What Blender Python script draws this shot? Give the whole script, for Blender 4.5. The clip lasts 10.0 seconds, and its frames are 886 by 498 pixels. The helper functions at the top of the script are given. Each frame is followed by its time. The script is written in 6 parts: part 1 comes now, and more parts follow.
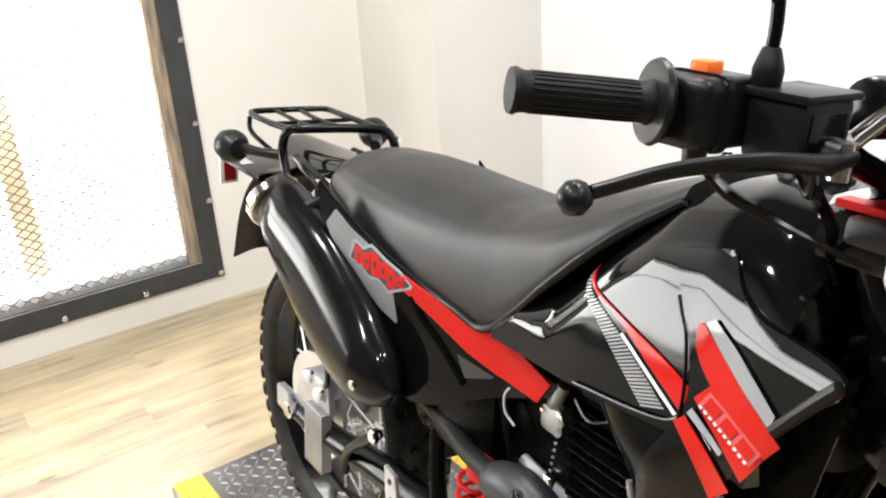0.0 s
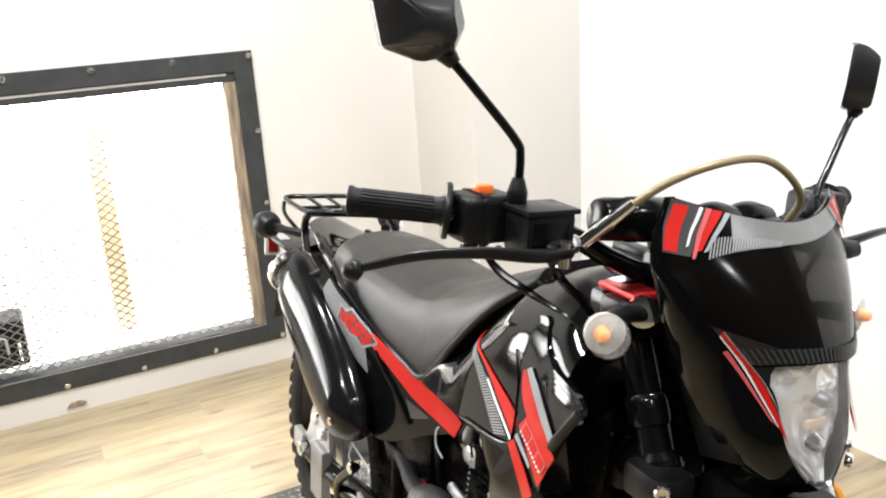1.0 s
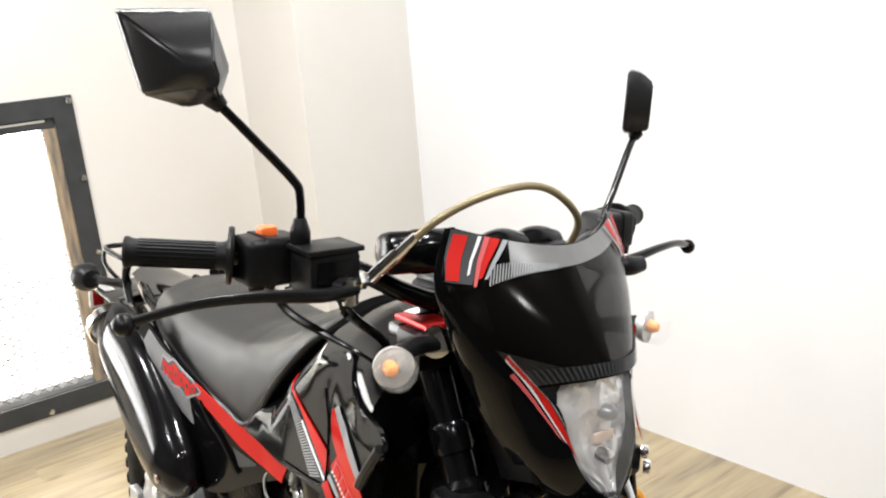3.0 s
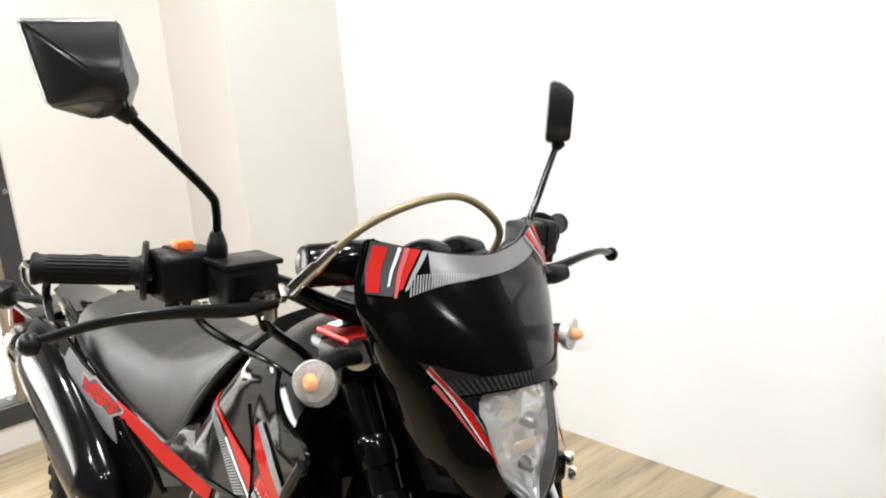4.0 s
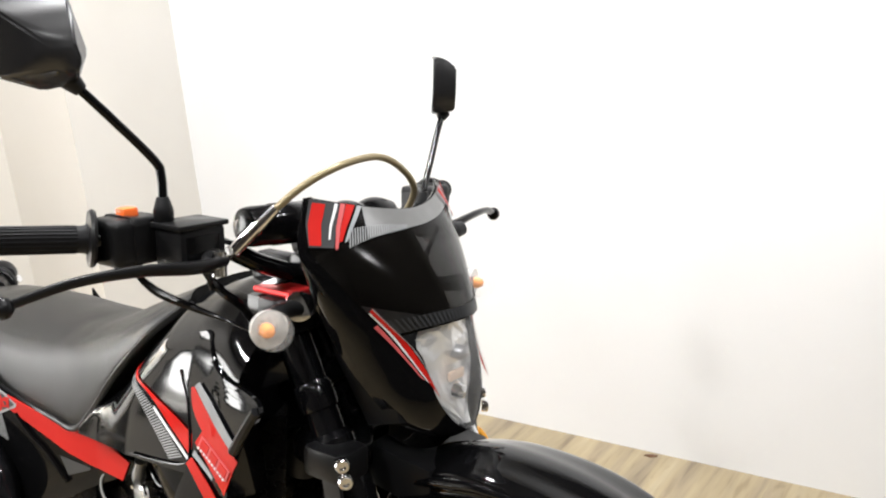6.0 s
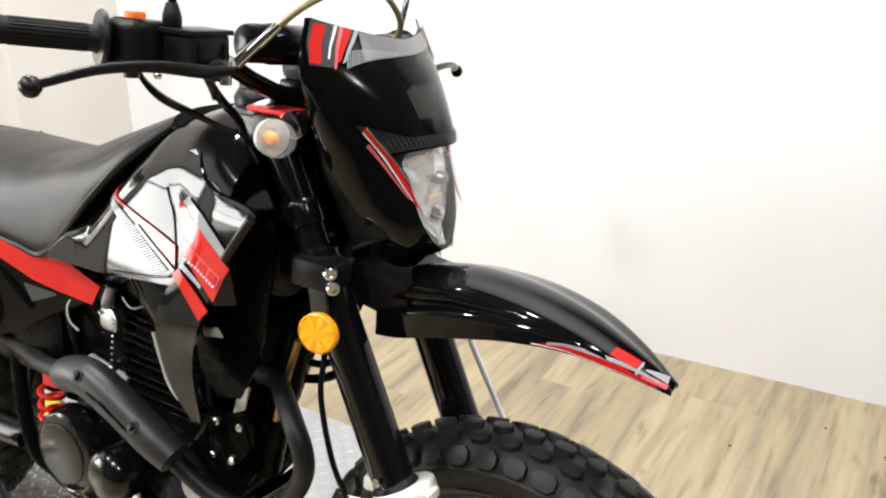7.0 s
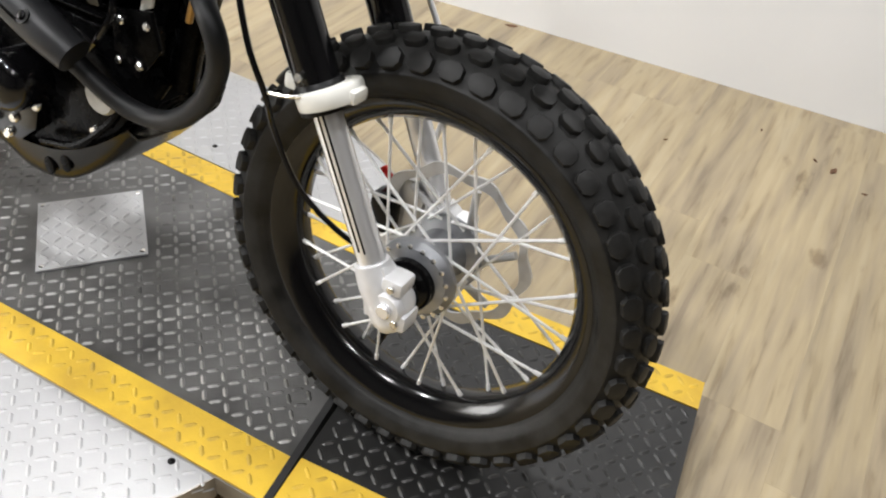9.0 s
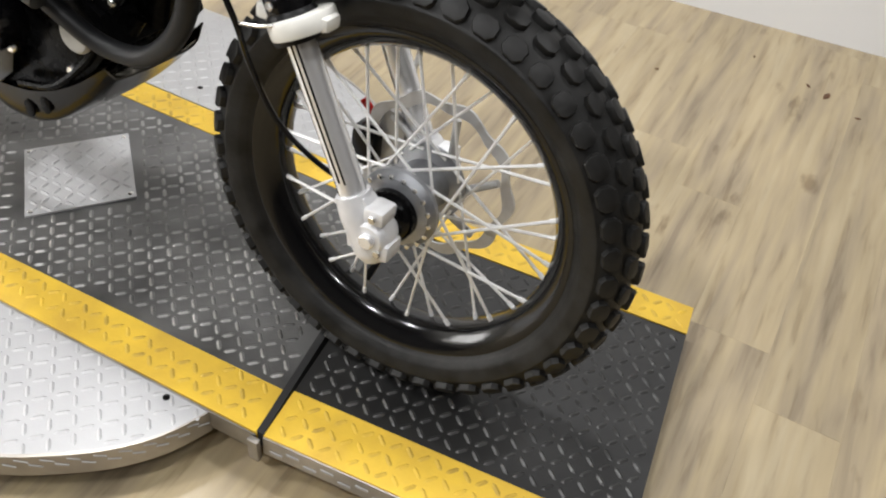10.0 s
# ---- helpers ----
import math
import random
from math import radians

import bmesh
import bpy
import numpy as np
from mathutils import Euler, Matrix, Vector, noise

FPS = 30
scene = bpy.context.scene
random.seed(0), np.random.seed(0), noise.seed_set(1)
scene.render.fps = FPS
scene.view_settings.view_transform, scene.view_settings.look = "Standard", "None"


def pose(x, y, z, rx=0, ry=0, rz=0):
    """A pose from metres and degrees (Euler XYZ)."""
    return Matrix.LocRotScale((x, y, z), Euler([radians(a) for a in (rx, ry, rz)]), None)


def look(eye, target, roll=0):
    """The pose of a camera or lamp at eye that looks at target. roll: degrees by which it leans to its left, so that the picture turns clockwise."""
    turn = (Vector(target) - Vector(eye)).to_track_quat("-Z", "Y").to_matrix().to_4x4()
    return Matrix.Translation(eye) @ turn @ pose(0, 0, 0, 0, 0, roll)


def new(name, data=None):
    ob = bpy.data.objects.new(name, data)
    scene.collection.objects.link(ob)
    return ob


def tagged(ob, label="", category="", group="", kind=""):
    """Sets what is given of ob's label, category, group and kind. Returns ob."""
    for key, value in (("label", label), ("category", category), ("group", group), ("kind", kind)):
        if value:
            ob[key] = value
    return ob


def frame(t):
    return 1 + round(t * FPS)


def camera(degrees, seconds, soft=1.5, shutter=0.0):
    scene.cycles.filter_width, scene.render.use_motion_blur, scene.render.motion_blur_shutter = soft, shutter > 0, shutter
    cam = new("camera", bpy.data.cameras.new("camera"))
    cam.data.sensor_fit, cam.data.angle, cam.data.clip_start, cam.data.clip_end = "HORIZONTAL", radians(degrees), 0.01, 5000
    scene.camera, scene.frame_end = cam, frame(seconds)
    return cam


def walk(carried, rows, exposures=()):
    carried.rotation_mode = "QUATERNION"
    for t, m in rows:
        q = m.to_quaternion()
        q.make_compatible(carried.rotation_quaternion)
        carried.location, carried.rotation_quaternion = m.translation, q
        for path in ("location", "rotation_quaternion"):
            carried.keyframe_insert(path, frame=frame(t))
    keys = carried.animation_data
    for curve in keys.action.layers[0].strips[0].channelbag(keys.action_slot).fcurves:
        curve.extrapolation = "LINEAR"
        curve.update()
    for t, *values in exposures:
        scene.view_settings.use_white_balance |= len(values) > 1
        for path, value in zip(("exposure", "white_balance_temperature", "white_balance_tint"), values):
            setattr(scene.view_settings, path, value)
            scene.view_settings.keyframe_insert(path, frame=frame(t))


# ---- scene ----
cam = camera(54.8, 10.0, soft=2.1)
PATH = [
    (0, (0.118, 0.258, 1.381), (-1.411, 1.263, 0.573), -3.40),
    (0.5, (0.383, 0.288, 1.440), (-1.316, 1.074, 0.735), -2.44),
    (1, (0.479, 0.315, 1.465), (-1.226, 1.156, 0.843), -3.40),
    (1.5, (0.494, 0.333, 1.466), (-1.161, 1.283, 0.868), -3.29),
    (2, (0.503, 0.354, 1.467), (-1.112, 1.374, 0.874), -4.04),
    (2.5, (0.513, 0.372, 1.467), (-1.075, 1.439, 0.885), -4.58),
    (4, (0.531, 0.402, 1.466), (-0.942, 1.633, 0.903), -4.18),
    (4.5, (0.537, 0.407, 1.467), (-0.887, 1.696, 0.911), -4.19),
    (5, (0.541, 0.408, 1.466), (-0.831, 1.752, 0.909), -3.76),
    (6.5, (0.505, 0.142, 1.432), (-0.532, 1.721, 0.773), -2.43),
    (7, (0.499, 0.103, 1.390), (-0.442, 1.677, 0.592), 0.97),
    (7.5, (0.487, 0.122, 1.341), (-0.385, 1.651, 0.391), 2.44),
    (8, (0.482, 0.131, 1.284), (-0.310, 1.620, 0.209), 5.10),
    (8.5, (0.491, 0.126, 1.242), (-0.234, 1.566, 0.059), 5.77),
    (9, (0.513, 0.109, 1.196), (-0.118, 1.495, -0.101), 7.93),
    (9.5, (0.535, 0.099, 1.169), (-0.021, 1.453, -0.193), 8.68),
    (10, (0.546, 0.109, 1.185), (-0.042, 1.419, -0.206), 6.48),
]
walk(cam, [(t, look(eye, target, roll)) for t, eye, target, roll in PATH],
     exposures=[(0, 0.2), (0.5, 0.28), (1.5, 0.16), (2.5, 0.1), (6.3, 0.16), (7.5, 0.24), (8.5, 0.08), (9.5, -0.10), (10, -0.13)])

# world: the room is lit by its window and its ceiling lamps; a faint grey outside
world = bpy.data.worlds.new("world")
scene.world = world
world.use_nodes = True
world.node_tree.nodes["Background"].inputs[0].default_value = (0.9, 0.95, 1.0, 1)
world.node_tree.nodes["Background"].inputs[1].default_value = 0.3


def area_lamp(name, at, target, sx, sy, power, colour=(1, 0.96, 0.9)):
    data = bpy.data.lights.new(name, "AREA")
    data.shape, data.size, data.size_y, data.energy, data.color = "RECTANGLE", sx, sy, power, colour
    ob = new(name, data)
    ob.matrix_world = look(at, target)
    return ob


CEIL = 3.0
LAMPS = [(-1.25, 1.20, 35), (-0.05, 1.35, 38), (1.15, 1.35, 24), (2.3, 0.3, 10), (-1.6, -0.2, 54), (-0.3, -0.7, 36), (1.1, -0.6, 24)]
for lx, ly, watts in LAMPS:
    data = bpy.data.lights.new("ceiling_lamp", "AREA")
    data.shape, data.size, data.energy, data.color = "DISK", 0.17, watts, (0.992, 0.99, 0.996)
    new("ceiling_lamp", data).matrix_world = look((lx, ly, CEIL - 0.085), (lx, ly + 0.001, 0))
# bay_light: unseen strip lamp high in the bay, added to brighten bay and floor
area_lamp("bay_light", (-2.93, 0.58, 1.31), (-2.2, 0.58, 0.35), 0.9, 0.14, 64, (1, 0.995, 0.985))
area_lamp("wide_bay_light", (-3.0, -1.08, 1.15), (0, -1.08, 1.15), 1.6, 1.1, 70, (1, 0.995, 0.985))


# ---- materials ----
def mat(name, colour, rough=0.5, metal=0.0, coat=0.0, var=0.0, scale=20.0, bump=0.0, bscale=150.0, rvar=0.0, tint=None, island=False,
        stretch=(1, 1, 1), random=0.0, spec=0.5):
    """A principled material: base colour with blotches (var, scale), grain bump (bump, bscale), roughness variation (rvar)."""
    m = bpy.data.materials.new(name)
    m.use_nodes = True
    n, li = m.node_tree.nodes, m.node_tree.links
    p = n["Principled BSDF"]
    p.inputs["Base Color"].default_value = (*colour, 1)
    p.inputs["Roughness"].default_value = rough
    p.inputs["Metallic"].default_value = metal
    p.inputs["Coat Weight"].default_value = coat
    p.inputs["Coat Roughness"].default_value = 0.04
    p.inputs["Specular IOR Level"].default_value = spec
    co = n.new("ShaderNodeTexCoord")
    mp = n.new("ShaderNodeMapping")
    mp.inputs["Scale"].default_value = stretch
    li.new(co.outputs["Object"], mp.inputs["Vector"])
    if var or rvar:
        t = n.new("ShaderNodeTexNoise")
        t.inputs["Scale"].default_value, t.inputs["Detail"].default_value = scale, 6
        li.new(mp.outputs[0], t.inputs["Vector"])
        if var:
            r = n.new("ShaderNodeValToRGB")
            r.color_ramp.elements[0].position, r.color_ramp.elements[1].position = 0.32, 0.7
            dark = tint or tuple(c * (1 - var) for c in colour)
            r.color_ramp.elements[0].color, r.color_ramp.elements[1].color = (*dark, 1), (*colour, 1)
            li.new(t.outputs[0], r.inputs[0])
            last = r.outputs[0]
            if random:
                oi, hs, mr = n.new("ShaderNodeObjectInfo"), n.new("ShaderNodeHueSaturation"), n.new("ShaderNodeMapRange")
                mr.inputs["To Min"].default_value, mr.inputs["To Max"].default_value = 1 - random, 1 + random
                li.new(oi.outputs["Random"], mr.inputs[0])
                li.new(mr.outputs[0], hs.inputs["Value"])
                li.new(last, hs.inputs["Color"])
                last = hs.outputs[0]
            li.new(last, p.inputs["Base Color"])
        if rvar:
            mr = n.new("ShaderNodeMapRange")
            mr.inputs["From Min"].default_value, mr.inputs["From Max"].default_value = 0.3, 0.7
            mr.inputs["To Min"].default_value, mr.inputs["To Max"].default_value = max(0.02, rough - rvar), rough + rvar
            li.new(t.outputs[0], mr.inputs[0])
            li.new(mr.outputs[0], p.inputs["Roughness"])
    if bump:
        t = n.new("ShaderNodeTexNoise")
        t.inputs["Scale"].default_value, t.inputs["Detail"].default_value = bscale, 4
        li.new(mp.outputs[0], t.inputs["Vector"])
        b = n.new("ShaderNodeBump")
        b.inputs["Strength"].default_value, b.inputs["Distance"].default_value = bump, 0.002
        li.new(t.outputs[0], b.inputs["Height"])
        li.new(b.outputs[0], p.inputs["Normal"])
    return m


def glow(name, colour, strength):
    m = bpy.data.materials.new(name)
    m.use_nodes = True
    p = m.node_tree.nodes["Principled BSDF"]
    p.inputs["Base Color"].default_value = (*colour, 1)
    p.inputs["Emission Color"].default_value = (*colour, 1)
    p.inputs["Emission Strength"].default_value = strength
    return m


def clear(name, colour=(1, 1, 1), rough=0.03, ior=1.45, alpha=None):
    m = bpy.data.materials.new(name)
    m.use_nodes = True
    p = m.node_tree.nodes["Principled BSDF"]
    p.inputs["Base Color"].default_value = (*colour, 1)
    p.inputs["Roughness"].default_value = rough
    p.inputs["IOR"].default_value = ior
    if alpha is None:
        p.inputs["Transmission Weight"].default_value = 1.0
    else:
        p.inputs["Alpha"].default_value = alpha
    return m


def wood_material():
    """Pale vinyl planks: streaks along the board, knots and a shade of its own for each board."""
    m = bpy.data.materials.new("vinyl_wood")
    m.use_nodes = True
    n, li = m.node_tree.nodes, m.node_tree.links
    p = n["Principled BSDF"]
    co, mp, oi = n.new("ShaderNodeTexCoord"), n.new("ShaderNodeMapping"), n.new("ShaderNodeObjectInfo")
    off = n.new("ShaderNodeVectorMath")
    off.operation = "MULTIPLY_ADD"
    sh = n.new("ShaderNodeCombineXYZ")
    for k in range(3):
        li.new(oi.outputs["Random"], sh.inputs[k])
    off.inputs[1].default_value = (37, 53, 11)
    li.new(sh.outputs[0], off.inputs[0])
    li.new(co.outputs["Object"], off.inputs[2])
    li.new(off.outputs[0], mp.inputs["Vector"])
    mp.inputs["Scale"].default_value = (1.0, 0.09, 1.0)

    def layer(scale, detail, stops, dist=0.0):
        t = n.new("ShaderNodeTexNoise")
        t.inputs["Scale"].default_value, t.inputs["Detail"].default_value, t.inputs["Distortion"].default_value = scale, detail, dist
        li.new(mp.outputs[0], t.inputs["Vector"])
        r = n.new("ShaderNodeValToRGB")
        while len(r.color_ramp.elements) < len(stops):
            r.color_ramp.elements.new(0.5)
        for e, (pos, col) in zip(r.color_ramp.elements, stops):
            e.position, e.color = pos, (*col, 1)
        li.new(t.outputs[0], r.inputs[0])
        return t, r

    _, base = layer(19, 4, [(0.31, (0.215, 0.172, 0.116)), (0.41, (0.305, 0.248, 0.164)), (0.54, (0.365, 0.295, 0.182)), (0.68, (0.395, 0.328, 0.214))], 0.3)
    t2, fine = layer(55, 6, [(0.31, (0.66, 0.62, 0.57)), (0.43, (0.94, 0.93, 0.91)), (0.66, (1.08, 1.07, 1.05))], 0.3)
    speck = n.new("ShaderNodeTexNoise")
    speck.inputs["Scale"].default_value, speck.inputs["Detail"].default_value = 16, 8
    knot = n.new("ShaderNodeMapping")
    knot.inputs["Scale"].default_value = (1, 0.35, 1)
    li.new(off.outputs[0], knot.inputs["Vector"])
    li.new(knot.outputs[0], speck.inputs["Vector"])
    sr = n.new("ShaderNodeValToRGB")
    sr.color_ramp.elements[0].position, sr.color_ramp.elements[1].position = 0.26, 0.35
    sr.color_ramp.elements[0].color, sr.color_ramp.elements[1].color = (0.50, 0.45, 0.40, 1), (1, 1, 1, 1)
    li.new(speck.outputs[0], sr.inputs[0])
    mix = n.new("ShaderNodeMix")
    mix.data_type, mix.blend_type = "RGBA", "MULTIPLY"
    mix.inputs[0].default_value = 0.8
    li.new(base.outputs[0], mix.inputs[6])
    li.new(fine.outputs[0], mix.inputs[7])
    hs, mr = n.new("ShaderNodeHueSaturation"), n.new("ShaderNodeMapRange")
    mr.inputs["To Min"].default_value, mr.inputs["To Max"].default_value = 0.94, 1.05
    li.new(oi.outputs["Random"], mr.inputs[0])
    li.new(mr.outputs[0], hs.inputs["Value"])
    mix2 = n.new("ShaderNodeMix")
    mix2.data_type, mix2.blend_type = "RGBA", "MULTIPLY"
    mix2.inputs[0].default_value = 0.85
    li.new(mix.outputs[2], mix2.inputs[6])
    li.new(sr.outputs[0], mix2.inputs[7])
    li.new(mix2.outputs[2], hs.inputs["Color"])
    li.new(hs.outputs[0], p.inputs["Base Color"])
    p.inputs["Roughness"].default_value = 0.30
    b = n.new("ShaderNodeBump")
    b.inputs["Strength"].default_value, b.inputs["Distance"].default_value = 0.15, 0.001
    li.new(t2.outputs[0], b.inputs["Height"])
    li.new(b.outputs[0], p.inputs["Normal"])
    return m


GLOSS = mat("gloss_black_plastic", (0.003, 0.003, 0.0033), 0.06, var=0.3, scale=6, bump=0.014, bscale=22, spec=0.32)
CANM = mat("worn_gloss_can", (0.005, 0.005, 0.0055), 0.14, rvar=0.06, scale=18, bump=0.012, bscale=20, spec=0.3)
SATIN = mat("satin_black_plastic", (0.006, 0.006, 0.0065), 0.36, bump=0.06, bscale=400, rvar=0.08, scale=30, spec=0.22)
BLACKM = mat("black_painted_metal", (0.003, 0.003, 0.0033), 0.17, bump=0.02, bscale=60, rvar=0.06, scale=40, spec=0.2)
ENGINE = mat("black_engine_paint", (0.0025, 0.0025, 0.0027), 0.26, bump=0.08, bscale=200, rvar=0.1, scale=60, spec=0.045)
VINYL = mat("seat_vinyl", (0.012, 0.0118, 0.0115), 0.38, spec=0.36, bump=0.22, bscale=900, rvar=0.05, scale=12, var=0.15)
RUBBER = mat("tyre_rubber", (0.020, 0.0196, 0.0186), 0.5, spec=0.27, tint=(0.005, 0.0048, 0.0045), var=0.5, scale=34, bump=0.25, bscale=120, rvar=0.08)
GRIP = mat("grip_rubber", (0.006, 0.006, 0.0065), 0.5, spec=0.16, bump=0.15, bscale=500)
CASTW = mat("pale_cast_alloy", (0.74, 0.74, 0.75), 0.42, metal=0.35, var=0.12, scale=40, bump=0.12, bscale=200)
HUBM = mat("dark_grey_cast_alloy", (0.36, 0.37, 0.39), 0.4, metal=0.7, var=0.3, scale=40, bump=0.1, bscale=200)
SPOKE = mat("bright_spoke_wire", (0.84, 0.84, 0.84), 0.4, metal=0.35)
SILVER = mat("cast_aluminium", (0.62, 0.62, 0.62), 0.42, metal=0.85, var=0.15, scale=25, bump=0.1, bscale=250)
BRUSHED = mat("satin_fork_tube", (0.86, 0.86, 0.87), 0.24, metal=0.7)
CHROME = mat("chrome", (0.85, 0.85, 0.86), 0.1, metal=1.0, rvar=0.04, scale=30)
WHITEP = mat("white_plastic", (0.72, 0.71, 0.66), 0.42, var=0.12, scale=30, bump=0.03)
PIPE = mat("grey_exhaust_paint", (0.007, 0.0073, 0.008), 0.5, spec=0.27, metal=0.1, var=0.25, scale=16, bump=0.08, bscale=300)
SHIELDM = mat("satin_grey_shield", (0.022, 0.0225, 0.0245), 0.42, spec=0.4, metal=0.15, var=0.3, scale=30, bump=0.1, bscale=250)
PANELM = mat("gloss_black_panel", (0.003, 0.003, 0.0033), 0.07, bump=0.02, bscale=16, spec=0.07)
RED = mat("red_decal", (0.50, 0.012, 0.008), 0.45, spec=0.12, var=0.08, scale=8)
REDM = mat("red_anodised", (0.5, 0.015, 0.015), 0.3, metal=0.6)
DGREY = mat("grey_decal", (0.30, 0.31, 0.32), 0.4, spec=0.3, var=0.1, scale=40)
HATCH = mat("grey_hatch", (0.27, 0.275, 0.28), 0.4, spec=0.3)
DDARK = mat("dark_grey_decal", (0.035, 0.036, 0.038), 0.4, spec=0.3)
DWHITE = mat("white_decal", (0.72, 0.72, 0.72), 0.4, spec=0.3)
DPINK = mat("faded_red_decal", (0.52, 0.09, 0.09), 0.4, spec=0.3)
RED_LACQUERED = mat("lacquered_red_decal", (0.46, 0.012, 0.008), 0.06, spec=0.36, bump=0.014, bscale=22, var=0.08, scale=8)
DPINK_LACQUERED = mat("lacquered_faded_red_decal", (0.50, 0.08, 0.08), 0.06, spec=0.36, bump=0.014, bscale=22)
DGREY_LACQUERED = mat("lacquered_grey_decal", (0.28, 0.29, 0.30), 0.06, spec=0.36, bump=0.014, bscale=22)
HATCH_LACQUERED = mat("lacquered_grey_hatch", (0.25, 0.255, 0.26), 0.06, spec=0.36, bump=0.014, bscale=22)
DWHITE_LACQUERED = mat("lacquered_white_decal", (0.70, 0.70, 0.70), 0.06, spec=0.36, bump=0.014, bscale=22)
ORANGE = mat("orange_switch", (0.9, 0.16, 0.03), 0.35)
RIMM = mat("gloss_black_rim", (0.003, 0.003, 0.0034), 0.14, spec=0.45, bump=0.02, bscale=40)
SHELL = mat("mirror_shell_plastic", (0.010, 0.010, 0.0108), 0.27, spec=0.9, bump=0.03, bscale=300)
AMBER = mat("amber_reflector", (0.95, 0.40, 0.005), 0.3, coat=0.2)
BULB = mat("orange_bulb", (0.95, 0.35, 0.08), 0.2)
LENS = clear("clear_lens", (0.95, 0.95, 0.95), 0.03, alpha=0.08)
LENSI = clear("indicator_lens", (0.95, 0.94, 0.92), 0.05, alpha=0.10)
SMOKE = clear("smoked_screen", (0.004, 0.0035, 0.003), 0.12, ior=1.28, alpha=0.80)
HOSE = mat("bronze_hose", (0.26, 0.21, 0.12), 0.35, metal=0.4, bump=0.3, bscale=600)
STEEL = mat("zinc_bolt", (0.7, 0.69, 0.66), 0.25, metal=1.0)
WALLW = mat("cream_wall_paint", (0.715, 0.692, 0.650), 0.5, var=0.06, scale=1.6, bump=0.05, bscale=90, tint=(0.665, 0.638, 0.588))
WALLM = mat("wall_paint", (0.80, 0.805, 0.81), 0.5, var=0.05, scale=1.6, bump=0.05, bscale=90, tint=(0.755, 0.757, 0.76))
DARKWALL = mat("dark_wall_paint", (0.05, 0.045, 0.04), 0.6, var=0.3, scale=2)
CEILM = mat("dark_ceiling", (0.06, 0.045, 0.033), 0.7, var=0.3, scale=2)
FRAMEM = mat("dark_steel_angle", (0.055, 0.058, 0.06), 0.45, metal=0.3, var=0.3, scale=14, bump=0.08)
RAWWOOD = mat("rough_timber", (0.40, 0.30, 0.19), 0.7, var=0.6, scale=10, bump=0.3, bscale=60, stretch=(6, 6, 0.7), tint=(0.14, 0.12, 0.10))
MESHM = mat("expanded_steel", (0.11, 0.106, 0.10), 0.5, metal=0.3)
SLAT = mat("varnished_slat", (0.88, 0.66, 0.42), 0.5, var=0.25, scale=9, stretch=(4, 4, 0.6))
DECKM = mat("worn_black_tread_paint", (0.130, 0.128, 0.125), 0.42, metal=0.2, var=0.55, scale=8, bump=0.1, bscale=200, tint=(0.045, 0.044, 0.043), rvar=0.08)
DECKB = mat("black_tread_paint", (0.021, 0.0205, 0.02), 0.42, metal=0.1, var=0.5, scale=6, bump=0.1, bscale=200, tint=(0.008, 0.008, 0.008), rvar=0.08)
LUGM = mat("worn_tread_lugs", (0.33, 0.325, 0.315), 0.36, metal=0.35, var=0.7, scale=9, tint=(0.05, 0.049, 0.047))
YLUG = mat("worn_yellow_lugs", (0.72, 0.47, 0.045), 0.55, spec=0.35, var=0.5, scale=22, tint=(0.38, 0.25, 0.04))
YELLOW = mat("yellow_safety_paint", (0.74, 0.49, 0.045), 0.55, spec=0.35, var=0.22, scale=14, bump=0.12, bscale=150, tint=(0.55, 0.35, 0.04))
ALU = mat("tread_aluminium", (0.44, 0.44, 0.445), 0.42, metal=0.2, var=0.16, scale=5, bump=0.06, bscale=150, rvar=0.08)
ALUSIDE = mat("dull_tread_edge", (0.42, 0.39, 0.35), 0.4, metal=0.75, var=0.35, scale=12)
VINYLW = wood_material()


# ---- mesh tools ----
def part(name, bm, material, parent=None, label="", smooth=True):
    me = bpy.data.meshes.new(name)
    bm.normal_update()
    bm.to_mesh(me)
    bm.free()
    for f in me.polygons:
        f.use_smooth = smooth
    if smooth:
        me.set_sharp_from_angle(angle=radians(38))
    me.materials.append(material)
    ob = new(name, me)
    if parent is not None:
        ob.parent = parent
    if label:
        tagged(ob, label)
    return ob


def thing(name, m, label, category, group="", kind=""):
    ob = new(name)
    ob.matrix_world = m
    ob.empty_display_size = 0.1
    return tagged(ob, label, category, group, kind)


def box(x0, y0, z0, x1, y1, z1, bevel=0.0, seg=2, bm=None):
    b = bm or bmesh.new()
    made = bmesh.ops.create_cube(b, size=1)["verts"]
    for v in made:
        v.co = Vector(((x0 + x1) / 2 + v.co.x * (x1 - x0), (y0 + y1) / 2 + v.co.y * (y1 - y0), (z0 + z1) / 2 + v.co.z * (z1 - z0)))
    if bevel:
        ed = list({e for v in made for e in v.link_edges})
        bmesh.ops.bevel(b, geom=ed, offset=bevel, segments=seg, affect="EDGES", profile=0.6)
    return b


def turned(bm, m):
    bmesh.ops.transform(bm, matrix=m, verts=bm.verts)
    return bm


def spline(pts, n):
    """n points along a Catmull-Rom curve through pts (vectors of any length)."""
    p = [np.array(q, float) for q in pts]
    p = [2 * p[0] - p[1]] + p + [2 * p[-1] - p[-2]]
    out = []
    for k in range(n):
        s = k / (n - 1) * (len(pts) - 1)
        i = min(int(s), len(pts) - 2)
        u = s - i
        a, b, c, d = p[i : i + 4]
        out.append(0.5 * (2 * b + (c - a) * u + (2 * a - 5 * b + 4 * c - d) * u**2 + (3 * b - a - 3 * c + d) * u**3))
    return out


